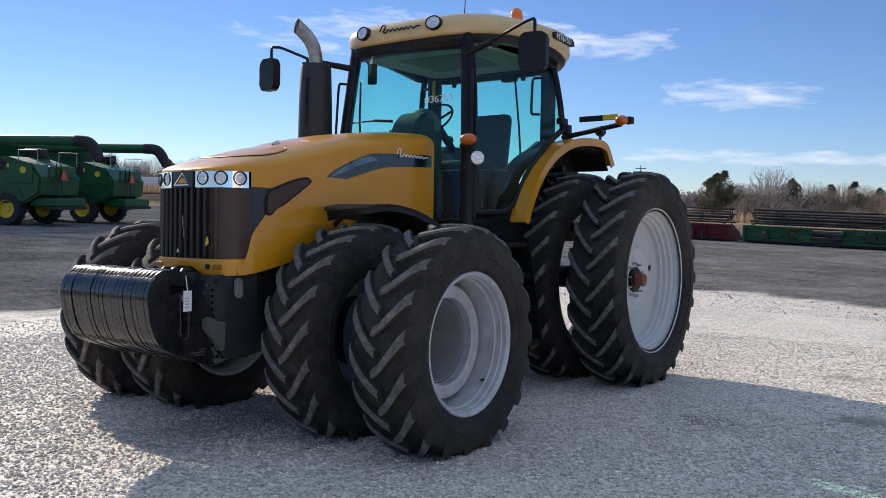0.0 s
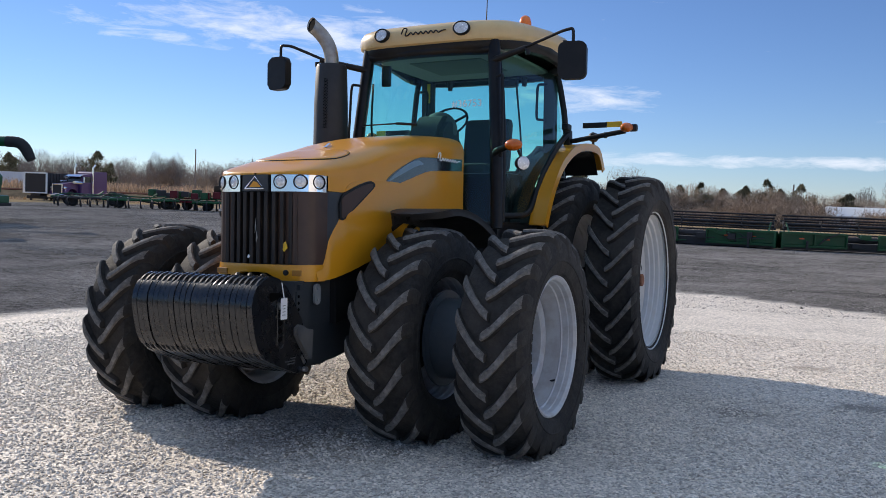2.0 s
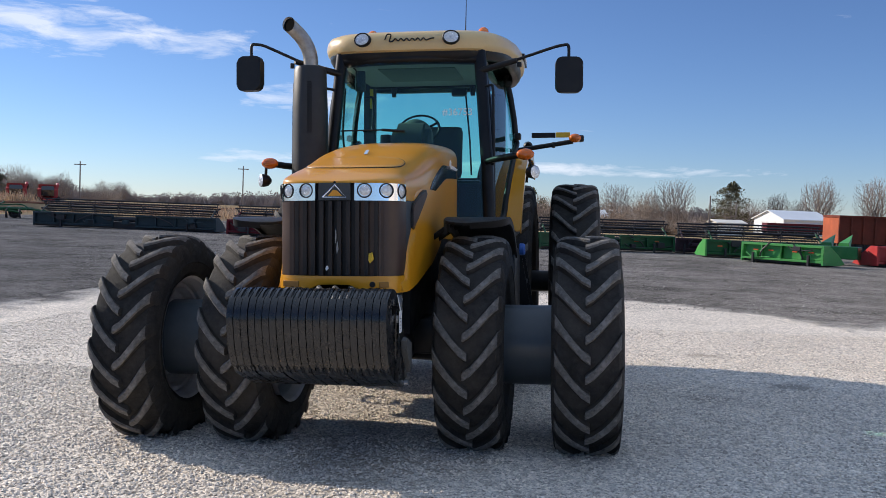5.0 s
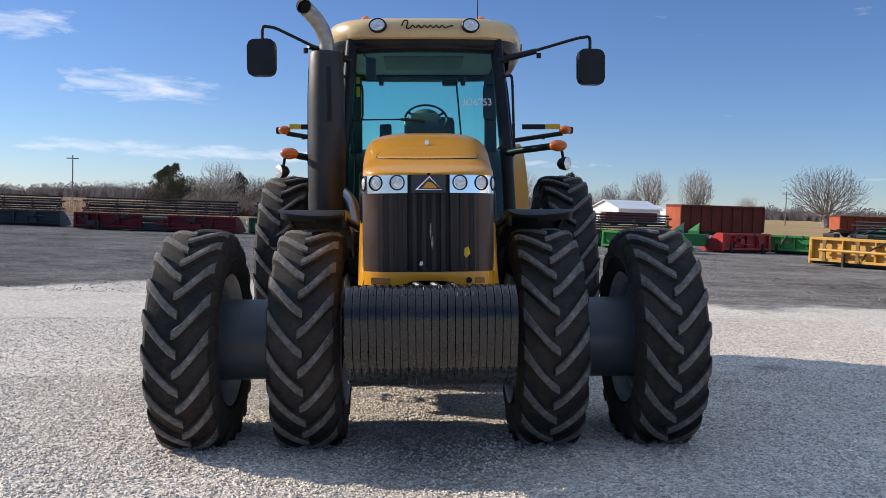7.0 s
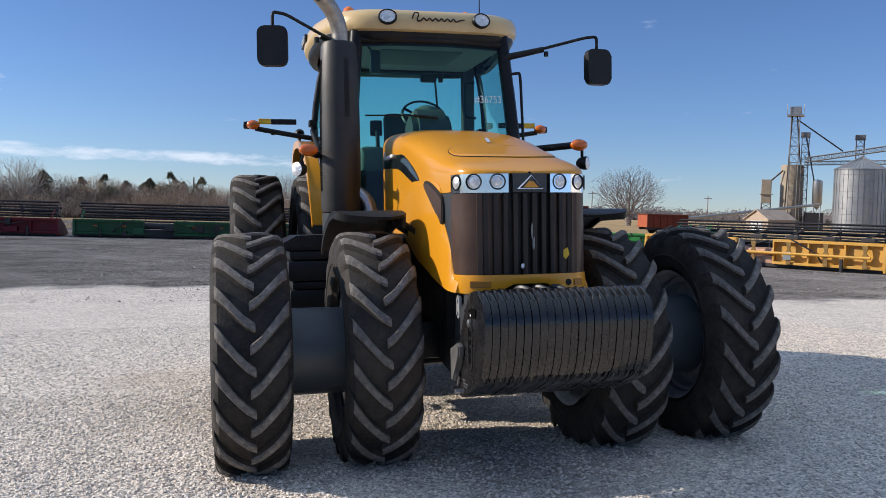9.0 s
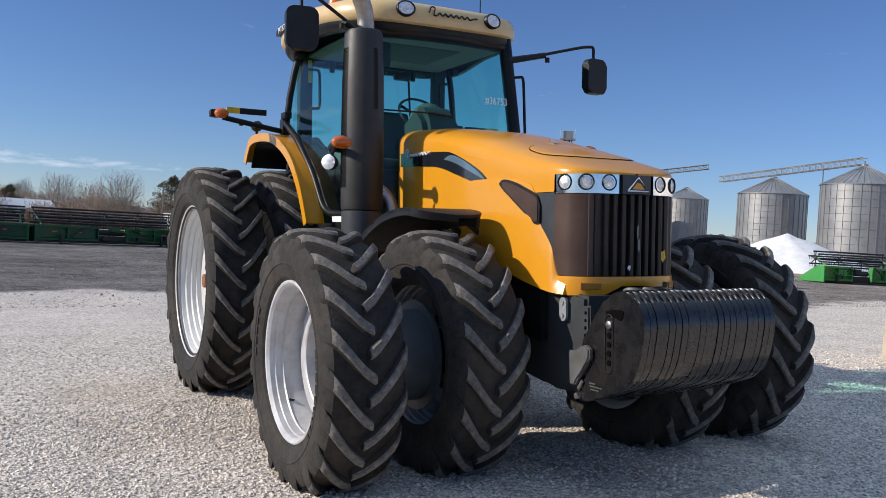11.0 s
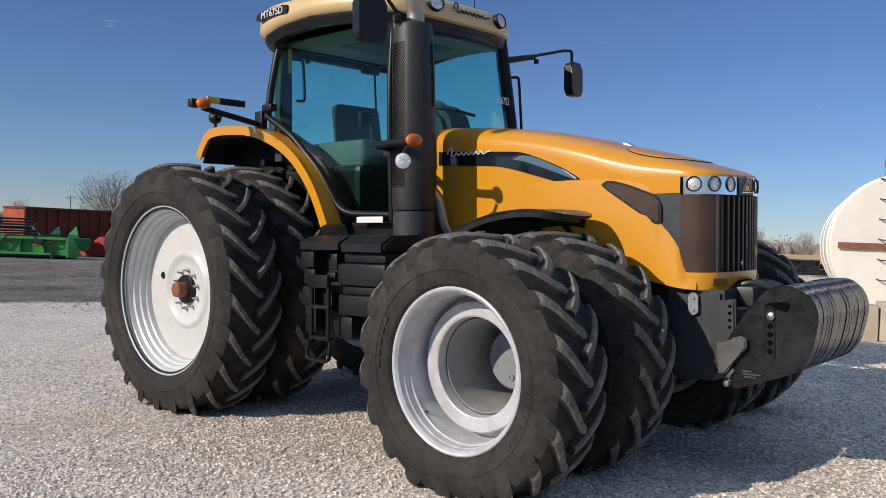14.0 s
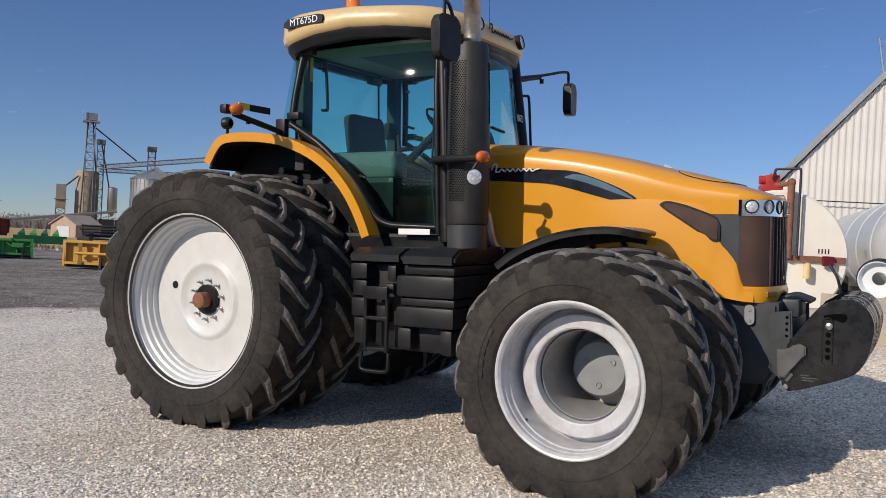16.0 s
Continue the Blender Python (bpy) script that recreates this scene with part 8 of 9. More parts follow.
def lattice(bm, a, b, w, n, r=0.09):
    """A square truss between two points."""
    a, b = Vector(a), Vector(b)
    u, v = frame_of(b - a)
    c = [(u * sx + v * sy) * w / 2 for sx, sy in ((1, 1), (1, -1), (-1, -1), (-1, 1))]
    for o in c:
        tube(bm, [a + o, b + o], r, 4)
    for k in range(n):
        p, q = a.lerp(b, k / n), a.lerp(b, (k + 1) / n)
        for j in range(4):
            tube(bm, [p + c[j], q + c[(j + 1) % 4]], r * 0.6, 3)
            tube(bm, [q + c[j], q + c[(j + 1) % 4]], r * 0.6, 3)


def elevator():
    root = empty("grain_elevator", stand(126.0, 171.5, -36.2) @ Matrix.Scale(0.83, 4), label="concrete grain silo with steel elevator legs", category="grain elevator")
    bm = bmesh.new()
    lathe(bm, [(0, 3.05), (17.6, 3.05), (17.8, 2.9), (18.0, 0.0)], (0, 0, 0), axis="z", n=40)
    part("concrete_silo", bm, CONCRETE, root, "stained concrete silo", smooth=40)
    bm = bmesh.new()
    lattice(bm, (0.2, -3.6, 0), (0.2, -3.6, 32), 2.2, 14, 0.13)
    part("elevator_leg", bm, LEGSTEEL, root)
    bm = bmesh.new()
    box(bm, -1.3, 1.7, -4.9, -2.3, 31.5, 33.6, 0.1)
    box(bm, -2.0, 2.4, -5.4, -1.8, 31.0, 31.4)
    for sx in (-2, 2.3):
        tube(bm, [(sx, -5.3, 31.2), (sx, -5.3, 34.2)], 0.08, 4)
    part("leg_head", bm, GALV, root)
    bm = bmesh.new()
    lattice(bm, (3.0, -3.0, 0), (3.0, -3.0, 25.5), 1.8, 12, 0.12)
    box(bm, 1.8, 4.2, -4.2, -1.9, 25.3, 26.6, 0.1)
    part("second_leg", bm, LEGSTEEL, root)
    for a, b in (((-0.6, -4.4, 31.4), (-1.8, -3.6, 0.5)), ((0.6, -4.4, 31.0), (2.0, -3.4, 17)), ((3.2, -3.4, 25.2), (5.6, -3.0, 13.5)), ((0.8, -4.4, 30), (12.5, -3.0, 21.5))):
        bm = bmesh.new()
        tube(bm, [a, b], 0.2, 6)
        part("spout", bm, DARKSTEEL, root)
    bm = bmesh.new()
    lattice(bm, (3.0, -3.5, 19.0), (40, -10, 24.5), 1.2, 22, 0.14)
    part("conveyor_bridge", bm, GALV, root)
    bm = bmesh.new()
    lattice(bm, (3.0, -1.5, 18.3), (32, 2, 19.0), 1.0, 16, 0.12)
    part("lower_conveyor", bm, GALV, root)
    bm = bmesh.new()
    lathe(bm, [(5.5, 0.2), (7, 1.3), (13.4, 1.3), (13.8, 0)], (6.6, -3, 0), axis="z", n=20)
    for k in range(4):
        t = k * math.tau / 4 + 0.7
        tube(bm, [(6.6 + 1.2 * math.cos(t), -3 + 1.2 * math.sin(t), 7), (6.6 + 1.2 * math.cos(t), -3 + 1.2 * math.sin(t), 0)], 0.12, 5)
    part("hopper_bin", bm, STEEL, root, smooth=40)
    bm = bmesh.new()
    lattice(bm, (17, 3, 0), (17, 3, 25.5), 2.0, 12, 0.12)
    box(bm, 15.7, 18.3, 1.8, 4.2, 25, 26.4, 0.1)
    part("far_leg", bm, LEGSTEEL, root)
    bm = bmesh.new()
    box(bm, 3.4, 8.4, -4, 1, 0, 4.6, 0.1)
    part("dump_shed", bm, DARKSTEEL, root)
    # dryer tower
    bm = bmesh.new()
    lattice(bm, (-6.6, -2, 0), (-6.6, -2, 7), 2.4, 5, 0.12)
    part("dryer_stand", bm, LEGSTEEL, root)
    bm = bmesh.new()
    box(bm, -7.9, -5.3, -3.3, -0.7, 7, 13.6, 0.1)
    box(bm, -8.3, -4.9, -3.7, -0.3, 9.4, 9.6)
    part("dryer_tower", bm, CONCRETE, root)
    bm = bmesh.new()
    tube(bm, [(-5.6, -2, 13.2), (-2.4, -2.5, 16.2)], 0.25, 6)
    part("dryer_spout", bm, DARKSTEEL, root)
    bm = bmesh.new()
    tube(bm, [(-30, -40, 1.2), (7, -20, 6.6)], 0.35, 8)
    part("portable_auger", bm, GALV, root)


elevator()
# gallery between the two near bins
a, b = Vector((110.0, 93.3, 13.9)), Vector((105.2, 73.7, 14.5))
root = empty("bin_conveyor", Matrix.Translation(b), label="galvanised conveyor bridge over the grain bins", category="conveyor")
bm = bmesh.new()
lattice(bm, (0, 0, 0), (a - b) * 1.75, 0.9, 26, 0.07)
part("truss", bm, GALV, root)
bm = bmesh.new()
for s in (0.0, 0.42):
    q = (a - b) * s
    tube(bm, [q, q - Vector((0, 0, 15))], 0.10, 5)
part("support_leg", bm, STEEL, root)


# ---- the near right: blocks, tanks, hall ----
def concrete_block(x, y, turn, L, W, H, dz=0.0, label="weathered cast concrete block on the gravel", knobs=False):
    root = empty("concrete_block", stand(x, y, turn, dz), label=label, category="concrete block", group="concrete blocks")
    bm = bmesh.new()
    box(bm, -L / 2, L / 2, -W / 2, W / 2, -0.03, H, 0.025)
    bmesh.ops.subdivide_edges(bm, edges=[e for e in bm.edges if e.calc_length() > 0.3], cuts=3, use_grid_fill=True)
    for v in bm.verts:
        v.co += noise.noise_vector(v.co * 3 + Vector((x, y, 0))) * 0.012
    part("block", bm, BLOCK, root, smooth=30)
    if knobs:
        for k in range(2):
            bm = bmesh.new()
            xx = (k - 0.5) * L / 2
            slab(bm, [(xx - 0.17, H - 0.01), (xx - 0.10, H + 0.10), (xx + 0.10, H + 0.10), (xx + 0.17, H - 0.01)], "y", -0.17, 0.17, 0.01)
            part("knob", bm, BLOCK, root)
    return root


turn = math.degrees(math.atan2(-3.0, 1.2))
for k in range(3):
    q = Vector((6.83, 1.11)) + Vector((0.371, -0.928)) * 1.82 * k
    concrete_block(q.x, q.y, turn, 1.8, 0.62, 0.48)
for k in range(2):
    concrete_block(11.6 + 2.0 * k, 2.9 + 0.25 * k, 8, 1.9, 0.7, 0.5, label="flat concrete slab lying on the gravel", knobs=False)

AX = Vector((math.sin(radians(70)), math.cos(radians(70)), 0))
tank = empty("liquid_tank", pose(10.9, 0.85, 0, 0, 0, 20), label="large cream-white steel tank with a rusty rail", category="tank")
TZ, TR = 1.30, 1.29
bm = bmesh.new()
lathe(bm, [(0.0, 0.0), (0.0, TR - 0.04), (0.04, TR), (5.0, TR), (5.06, TR - 0.04), (5.06, 0.0)], (0, 0, TZ), n=64)
part("shell", bm, TANKWHITE, tank, smooth=35)
for a in (0.35, 0.85, 2.6, 4.4):
    bm = bmesh.new()
    lathe(bm, [(a - 0.03, TR), (a, TR + 0.02), (a + 0.03, TR)], (0, 0, TZ), n=64)
    part("hoop", bm, TANKWHITE, tank)
bm = bmesh.new()
box(bm, -0.09, -0.01, -1.22, 1.14, TZ - 0.085, TZ + 0.02, 0.006)
part("rusty_rail", bm, RUSTPIPE, tank, "rust-brown steel rail")
for k in range(6):
    z = TZ - 0.62 + k * 0.36
    bm = bmesh.new()
    tube(bm, bend([(0.0, 0.48, z), (-0.12, 0.44, z - 0.02), (-0.12, 0.02, z - 0.02), (0.0, -0.02, z)], 3, 0.2), 0.012, 6)
    part("rung", bm, DARKSTEEL, tank)
bm = bmesh.new()
tube(bm, [(-0.12, -0.14, TZ - 0.05), (-0.12, -0.14, TZ + TR + 0.14)], 0.068, 12)
bmesh.ops.create_uvsphere(bm, u_segments=12, v_segments=8, radius=0.085, matrix=Matrix.Translation((-0.12, -0.14, TZ + TR + 0.14)))
tube(bm, [(-0.12, -0.14, TZ + TR + 0.12), (0.1, 0.1, TZ + TR + 0.10), (0.3, 0.25, TZ + TR)], 0.05, 10)
part("fill_pipe", bm, RUSTPIPE, tank, "rusty fill pipe", smooth=50)
bm = bmesh.new()
tube(bm, bend([(-0.14, -0.30, TZ - 0.03), (-0.14, -0.30, TZ + TR + 0.42), (0.0, 0.14, TZ + TR + 0.40), (0.05, 0.18, TZ + TR + 0.2)], 4, 0.06), 0.024, 8)
part("vent_pipe", bm, DARKSTEEL, tank, smooth=50)
bm = bmesh.new()
tube(bm, [(-0.06, -0.38, TZ), (-0.06, -0.38, TZ + 1.16)], 0.018, 6)
part("gauge_tube", bm, STEEL, tank)
bm = bmesh.new()
box(bm, 0.05, 0.45, -0.02, 0.38, TZ + TR - 0.03, TZ + TR + 0.10, 0.02)
box(bm, 0.10, 0.40, 0.03, 0.30, TZ + TR + 0.08, TZ + TR + 0.30, 0.03)
lathe(bm, [(0.28, 0.09), (0.40, 0.09), (0.41, 0.0)], (0.25, 0, TZ + TR + 0.20), axis="y", n=14)
lathe(bm, [(TZ + TR + 0.28, 0.07), (TZ + TR + 0.34, 0.06), (TZ + TR + 0.35, 0.0)], (0.22, 0.14, 0), axis="z", n=14)
part("pump", bm, RED, tank, "red engine pump", smooth=40)
bm = bmesh.new()
lathe(bm, [(TZ - 0.42, 0.0), (TZ - 0.42, 0.07), (TZ - 0.14, 0.075), (TZ - 0.10, 0.0)], (-0.14, -0.50, 0), axis="z", n=16)
part("filter_bowl", bm, material("yellowed_plastic", (0.70, 0.52, 0.25), 0.5), tank, "yellowed filter bowl", smooth=40)
bm = bmesh.new()
box(bm, -0.18, -0.08, -0.98, -0.78, TZ - 0.16, TZ + 0.03, 0.01)
part("meter_box", bm, DARKRED, tank)
for k in range(4):
    bm = bmesh.new()
    box(bm, -0.010, -0.004, -0.92 + k * 0.06, -0.90 + k * 0.06, TZ + 0.08, TZ + 0.17)
    part("tank_marking", bm, FRAME, tank)
bm = bmesh.new()
tube(bm, bend([(-0.15, -0.9, TZ - 0.12), (-0.3, -1.05, TZ - 0.4), (-0.2, -1.2, TZ - 1.1), (-0.4, -0.9, TZ - 1.3)], 4), 0.028, 8)
part("hose", bm, BLACK, tank, smooth=50)
for a in (0.8, 4.2):
    bm = bmesh.new()
    slab(bm, [(-0.9, 0.0), (0.9, 0.0), (1.0, 0.75), (0.5, 0.40), (-0.5, 0.40), (-1.0, 0.75)], "x", a - 0.12, a + 0.12)
    part("saddle", bm, DARKSTEEL, tank)
tank.matrix_basis = stand(11.65, 1.0, 20, -0.02)

tank2 = empty("tanker_trailer", stand(13.6, -1.7, 14, -0.05), label="silver tanker trailer parked behind the concrete blocks", category="tanker")
bm = bmesh.new()
lathe(bm, [(0, 0), (-0.0, 0.7), (0.25, 1.05), (0.6, 1.12), (8.5, 1.12), (8.8, 0.7), (8.8, 0.0)], (0, 0, 1.62), n=56)
part("shell", bm, TANKSILVER, tank2, smooth=50)
for a in (0.7, 2.4, 4.1):
    bm = bmesh.new()
    lathe(bm, [(a - 0.03, 1.12), (a, 1.145), (a + 0.03, 1.12)], (0, 0, 1.62), n=48)
    part("hoop", bm, TANKSILVER, tank2)
bm = bmesh.new()
lathe(bm, [(2.70, 0.22), (2.86, 0.22), (2.88, 0.17), (2.9, 0.0)], (1.2, 0, 0), axis="z", n=20)
part("hatch", bm, SHEDWHITE, tank2, smooth=40)
for s in (-1, 1):
    for xx in (5.6, 7.0):
        wheel_part("wheel", (xx, s * 0.95, 0.52), 0.52, 0.3, 90, tank2, STEEL)
bm = bmesh.new()
box(bm, 0.4, 8.6, -0.5, 0.5, 0.45, 0.62, 0.02)
for xx in (0.9, 2.6):
    for s in (-0.4, 0.4):
        box(bm, xx - 0.07, xx + 0.07, s - 0.07, s + 0.07, -0.05, 0.5)
part("chassis", bm, DARKSTEEL, tank2)

spare = empty("truck_wheel", stand(9.25, -0.92, 0, 0.0), label="bare white truck wheel rim leaning on concrete", category="wheel")
bm = bmesh.new()
lathe(bm, [(-0.10, 0.30), (-0.10, 0.285), (-0.06, 0.275), (-0.02, 0.26), (0.02, 0.255), (0.03, 0.15), (0.03, 0.11), (0.05, 0.11), (0.05, 0.27), (0.12, 0.285), (0.12, 0.30), (0.06, 0.275), (-0.06, 0.28), (-0.10, 0.30)], (0, 0, 0), n=40)
bmesh.ops.transform(bm, matrix=pose(0, 0, 0.92, 0, -8, -8), verts=bm.verts)
part("rim", bm, SHEDWHITE, spare, smooth=35)
bm = bmesh.new()
lathe(bm, [(-0.10, 0.302), (-0.06, 0.33), (0.08, 0.33), (0.12, 0.302)], (0, 0, 0), n=40)
bmesh.ops.transform(bm, matrix=pose(0, 0, 0.92, 0, -8, -8), verts=bm.verts)
part("tyre", bm, FARRUBBER, spare, smooth=35)
concrete_block(9.55, -1.0, turn, 1.8, 0.75, 0.62)

# tall corrugated hall
HALLWHITE = material("cream_hall_sheeting", (0.62, 0.60, 0.56), 0.6, vary=0.06, scale=0.6, stains=0.15, stain_color=(0.42, 0.38, 0.32), stain_scale=0.7)
HX, HY = 22.9, 2.8
hall = empty("storage_hall", stand(HX, HY, -81), label="tall white corrugated storage hall with a gable", category="building")
bm = bmesh.new()
HW, HE, HR, HL = 20.0, 3.95, 9.6, 30.0
HK = 2.75
HB = HE + 1.14 * HK
top = lambda x: lerp_table([(0, HE), (HK, HB), (HW / 2, HR), (HW - HK, HB), (HW, HE)], x)
n = int(HW / 0.05)
lo, hi = [], []
for k in range(n + 1):
    x = HW * k / n
    d = (0.0, 0.0, 0.028, 0.028)[k % 4]
    lo.append(bm.verts.new((x, -d, -0.6)))
    hi.append(bm.verts.new((x, -d, top(x))))
for k in range(n):
    bm.faces.new((lo[k], lo[k + 1], hi[k + 1], hi[k]))
part("gable_wall", bm, HALLWHITE, hall, "white corrugated sheeting", smooth=20)
for (x0, z0), (x1, z1) in (((-0.35, HE - 0.33), (HK, HB)), ((HK, HB), (HW / 2, HR)), ((HW / 2, HR), (HW - HK, HB)), ((HW - HK, HB), (HW + 0.35, HE - 0.33))):
    bm = bmesh.new()
    slab(bm, [(x0, z0 + 0.05), (x1, z1 + 0.05), (x1, z1 + 0.25), (x0, z0 + 0.25)], "y", -0.14, HL)
    part("roof", bm, SHEDROOF, hall)
    bm = bmesh.new()
    slab(bm, [(x0, z0 + 0.02), (x1, z1 + 0.02), (x1, z1 + 0.28), (x0, z0 + 0.28)], "y", -0.19, -0.142)
    part("barge_board", bm, GALV, hall)
bm = bmesh.new()
tube(bm, [(2.75, -0.1, HB), (2.55, -0.1, HB + 1.3)], 0.035, 5)
part("roof_rod", bm, GALV, hall)
for xx in (0.0, HW):
    bm = bmesh.new()
    box(bm, xx - 0.05, xx + 0.05, 0.02, HL, -0.6, HE)
    part("side_wall", bm, SHEDWHITE, hall)
bm = bmesh.new()
box(bm, 0, HW, HL - 0.1, HL, -0.6, HE)
part("end_wall", bm, SHEDWHITE, hall)
bm = bmesh.new()
tube(bm, [(0.2, -0.3, 3.35), (20, -0.3, 2.9)], 0.018, 5)
part("overhead_cable", bm, DARKSTEEL, hall)


# ---- trees, brush, reeds, poles ----
def bare_tree(seed, height, wide, mat, low=0.2, count=1500):
    """A leafless tree: twig ends fill a dome, each joins the nearest limb, and limbs thicken with what they bear."""
    r = np.random.default_rng(seed)
    H = height
    nodes = [np.array((0.0, 0.0, -0.1))] + [np.array((r.uniform(-0.01, 0.01) * H, r.uniform(-0.01, 0.01) * H, low * H * k / 4)) for k in range(1, 5)]
    parent = [-1, 0, 1, 2, 3]
    run = [0.0, 0.0, 0.0, 0.0, 0.0]
    p = r.uniform(-1, 1, (count * 4, 3))
    p = p[(p ** 2).sum(1) < 1]
    lump = 0.78 + 0.22 * np.sin(p[:, 0] * 5 + seed) * np.cos(p[:, 1] * 5 + 2 * seed)
    p = p * lump[:, None] * np.array((wide * H / 2, wide * H / 2, (1 - low) * H * 0.54)) + np.array((0, 0, low * H + (1 - low) * H * 0.47))
    p = p[p[:, 2] > low * H * 0.8][:count]
    fork = nodes[4]
    p = p[np.argsort(((p - fork) ** 2).sum(1))]
    pos = np.zeros((5 + len(p), 3))
    pos[:5] = nodes
    walked = np.zeros(5 + len(p))
    n = 5
    for q in p:
        d = np.sqrt(((pos[3:n] - q) ** 2).sum(1))
        cost = d * 1.25 + 0.7 * walked[3:n] + 0.5 * np.maximum(0, pos[3:n, 2] - q[2])
        k = int(cost.argmin()) + 3
        pos[n] = q
        walked[n] = walked[k] + d[k - 3]
        parent.append(k)
        n += 1
    bear = np.ones(n)
    for k in range(n - 1, 0, -1):
        bear[parent[k]] += bear[k]
    rad = H * 0.00072 * bear ** 0.49
    meshes = {"trunk": ([], []), "crown": ([], [])}
    for k in range(1, n):
        a, b = Vector(pos[parent[k]]), Vector(pos[k])
        verts, faces = meshes["trunk" if bear[k] > len(p) * 0.06 else "crown"]
        sides = 6 if bear[k] > len(p) * 0.06 else 3
        d = (b - a).normalized()
        u = d.orthogonal().normalized()
        v = d.cross(u)
        ra, rb = min(rad[parent[k]], rad[k] * 1.5), rad[k]
        mid = a.lerp(b, 0.5) + (u * r.uniform(-1, 1) + v * r.uniform(-1, 1)) * (b - a).length * 0.03
        i = len(verts)
        for c, q in ((a, ra), (mid, (ra + rb) / 2), (b, rb * 0.9)):
            for j in range(sides):
                t = j * math.tau / sides
                verts.append(tuple(c + (u * math.cos(t) + v * math.sin(t)) * q))
        for ring in (0, sides):
            for j in range(sides):
                faces.append((i + ring + j, i + ring + (j + 1) % sides, i + ring + sides + (j + 1) % sides, i + ring + sides + j))
    root = empty("bare_tree", label="leafless tree with a wide crown of fine branches", category="tree")
    for name, (verts, faces) in meshes.items():
        me = bpy.data.meshes.new(name)
        me.from_pydata(verts, [], faces)
        me.materials.append(mat)
        new(name, me).parent = root
    return root


def conifer(seed, height):
    r = random.Random(seed)
    root = empty("conifer", label="dark ragged evergreen tree", category="tree")
    bm = bmesh.new()
    tube(bm, [(0, 0, -0.1), (0, 0, height * 0.95)], [height * 0.025, height * 0.004], 6)
    part("trunk", bm, BARK, root)
    verts, faces = [], []
    lobes = [(r.uniform(0, math.tau), r.uniform(0.12, 0.97), r.uniform(0.7, 1.2)) for _ in range(40)]
    for k in range(5200):
        a0, s0, wide = lobes[k % 40]
        s1 = min(0.99, max(0.04, s0 + r.gauss(0, 0.045)))
        reach = height * (0.46 - 0.27 * s1) * wide ** 2 * min(1.0, 3.5 * (1.03 - s1))
        a = a0 + r.gauss(0, 0.42)
        q = r.uniform(0.25, 1.0) ** 0.5
        c = Vector((math.cos(a) * reach * q, math.sin(a) * reach * q, height * ((0.05 + 0.93 * s1) * (0.86 + 0.14 * wide) + 0.07 * q * q)))
        d = Vector((math.cos(a) * 0.5 + r.uniform(-0.6, 0.6), math.sin(a) * 0.5 + r.uniform(-0.6, 0.6), r.uniform(0.1, 1.0))).normalized()
        w = d.orthogonal().normalized() * height * 0.010
        e = c + d * height * r.uniform(0.025, 0.06)
        i = len(verts)
        verts += [tuple(c - w), tuple(c + w), tuple(e)]
        faces.append((i, i + 1, i + 2))
    me = bpy.data.meshes.new("crown")
    me.from_pydata(verts, [], faces)
    me.materials.append(CEDAR)
    new("crown", me).parent = root
    return root


def place(template, first, p, scale, turn):
    m = pose(p.x, p.y, p.z, 0, 0, turn)
    if first:
        template.matrix_basis = m
        template.scale = (scale, scale, scale)
        return template
    ob = copy_thing(template, m)
    ob.scale = (scale, scale, scale)
    return ob


rt = random.Random(11)
kinds = [bare_tree(3, 8, 0.85, BARK, 0.16, 4200), bare_tree(8, 8, 0.95, PALEBARK, 0.18, 3600), bare_tree(21, 8, 0.72, BARK, 0.14, 4200), bare_tree(34, 8, 1.45, BARK, 0.13, 5000), bare_tree(41, 8, 1.25, BRUSH, 0.07, 5200)]
used = set()


def tree_at(kind, az, d, h):
    first = kind not in used
    used.add(kind)
    base = 8.0
    place(kinds[kind], first, polar(az, d), h / base, rt.uniform(0, 360))


# the big tree, the pair by the shed, the belt to the west and single ones
for kind, az, d, h in ((3, 25.6, 171, 12.4), (0, 15.1, 166, 10.6), (2, 18.0, 168, 11.2), (0, 12.6, 190, 8.5), (2, 13.9, 180, 7.0), (1, -12.8, 104, 7.0), (1, 3.0, 120, 7.0), (1, 6.6, 126, 8.2), (0, 5.0, 128, 6.4), (2, 1.0, 122, 5.8), (1, -10.6, 108, 5.4), (1, -14.6, 107, 5.0), (0, -7.4, 112, 4.8), (2, -5.0, 116, 5.0), (1, 21.0, 260, 8), (3, 64.5, 380, 12), (0, 67.5, 400, 13), (2, 62.4, 390, 10), (3, 60.5, 420, 11), (1, 70.5, 430, 12), (0, 9.6, 190, 7.5), (3, 10.9, 185, 7.0)):
    tree_at(kind, az, d, h)
for k in range(90):
    az = -68 + k * 0.44 + rt.uniform(-0.6, 0.6)
    tree_at(rt.choice((0, 1, 2, 3)), az, rt.uniform(160, 235), rt.uniform(5.0, 9.6) * (1.0 if az < -34 else 0.75))
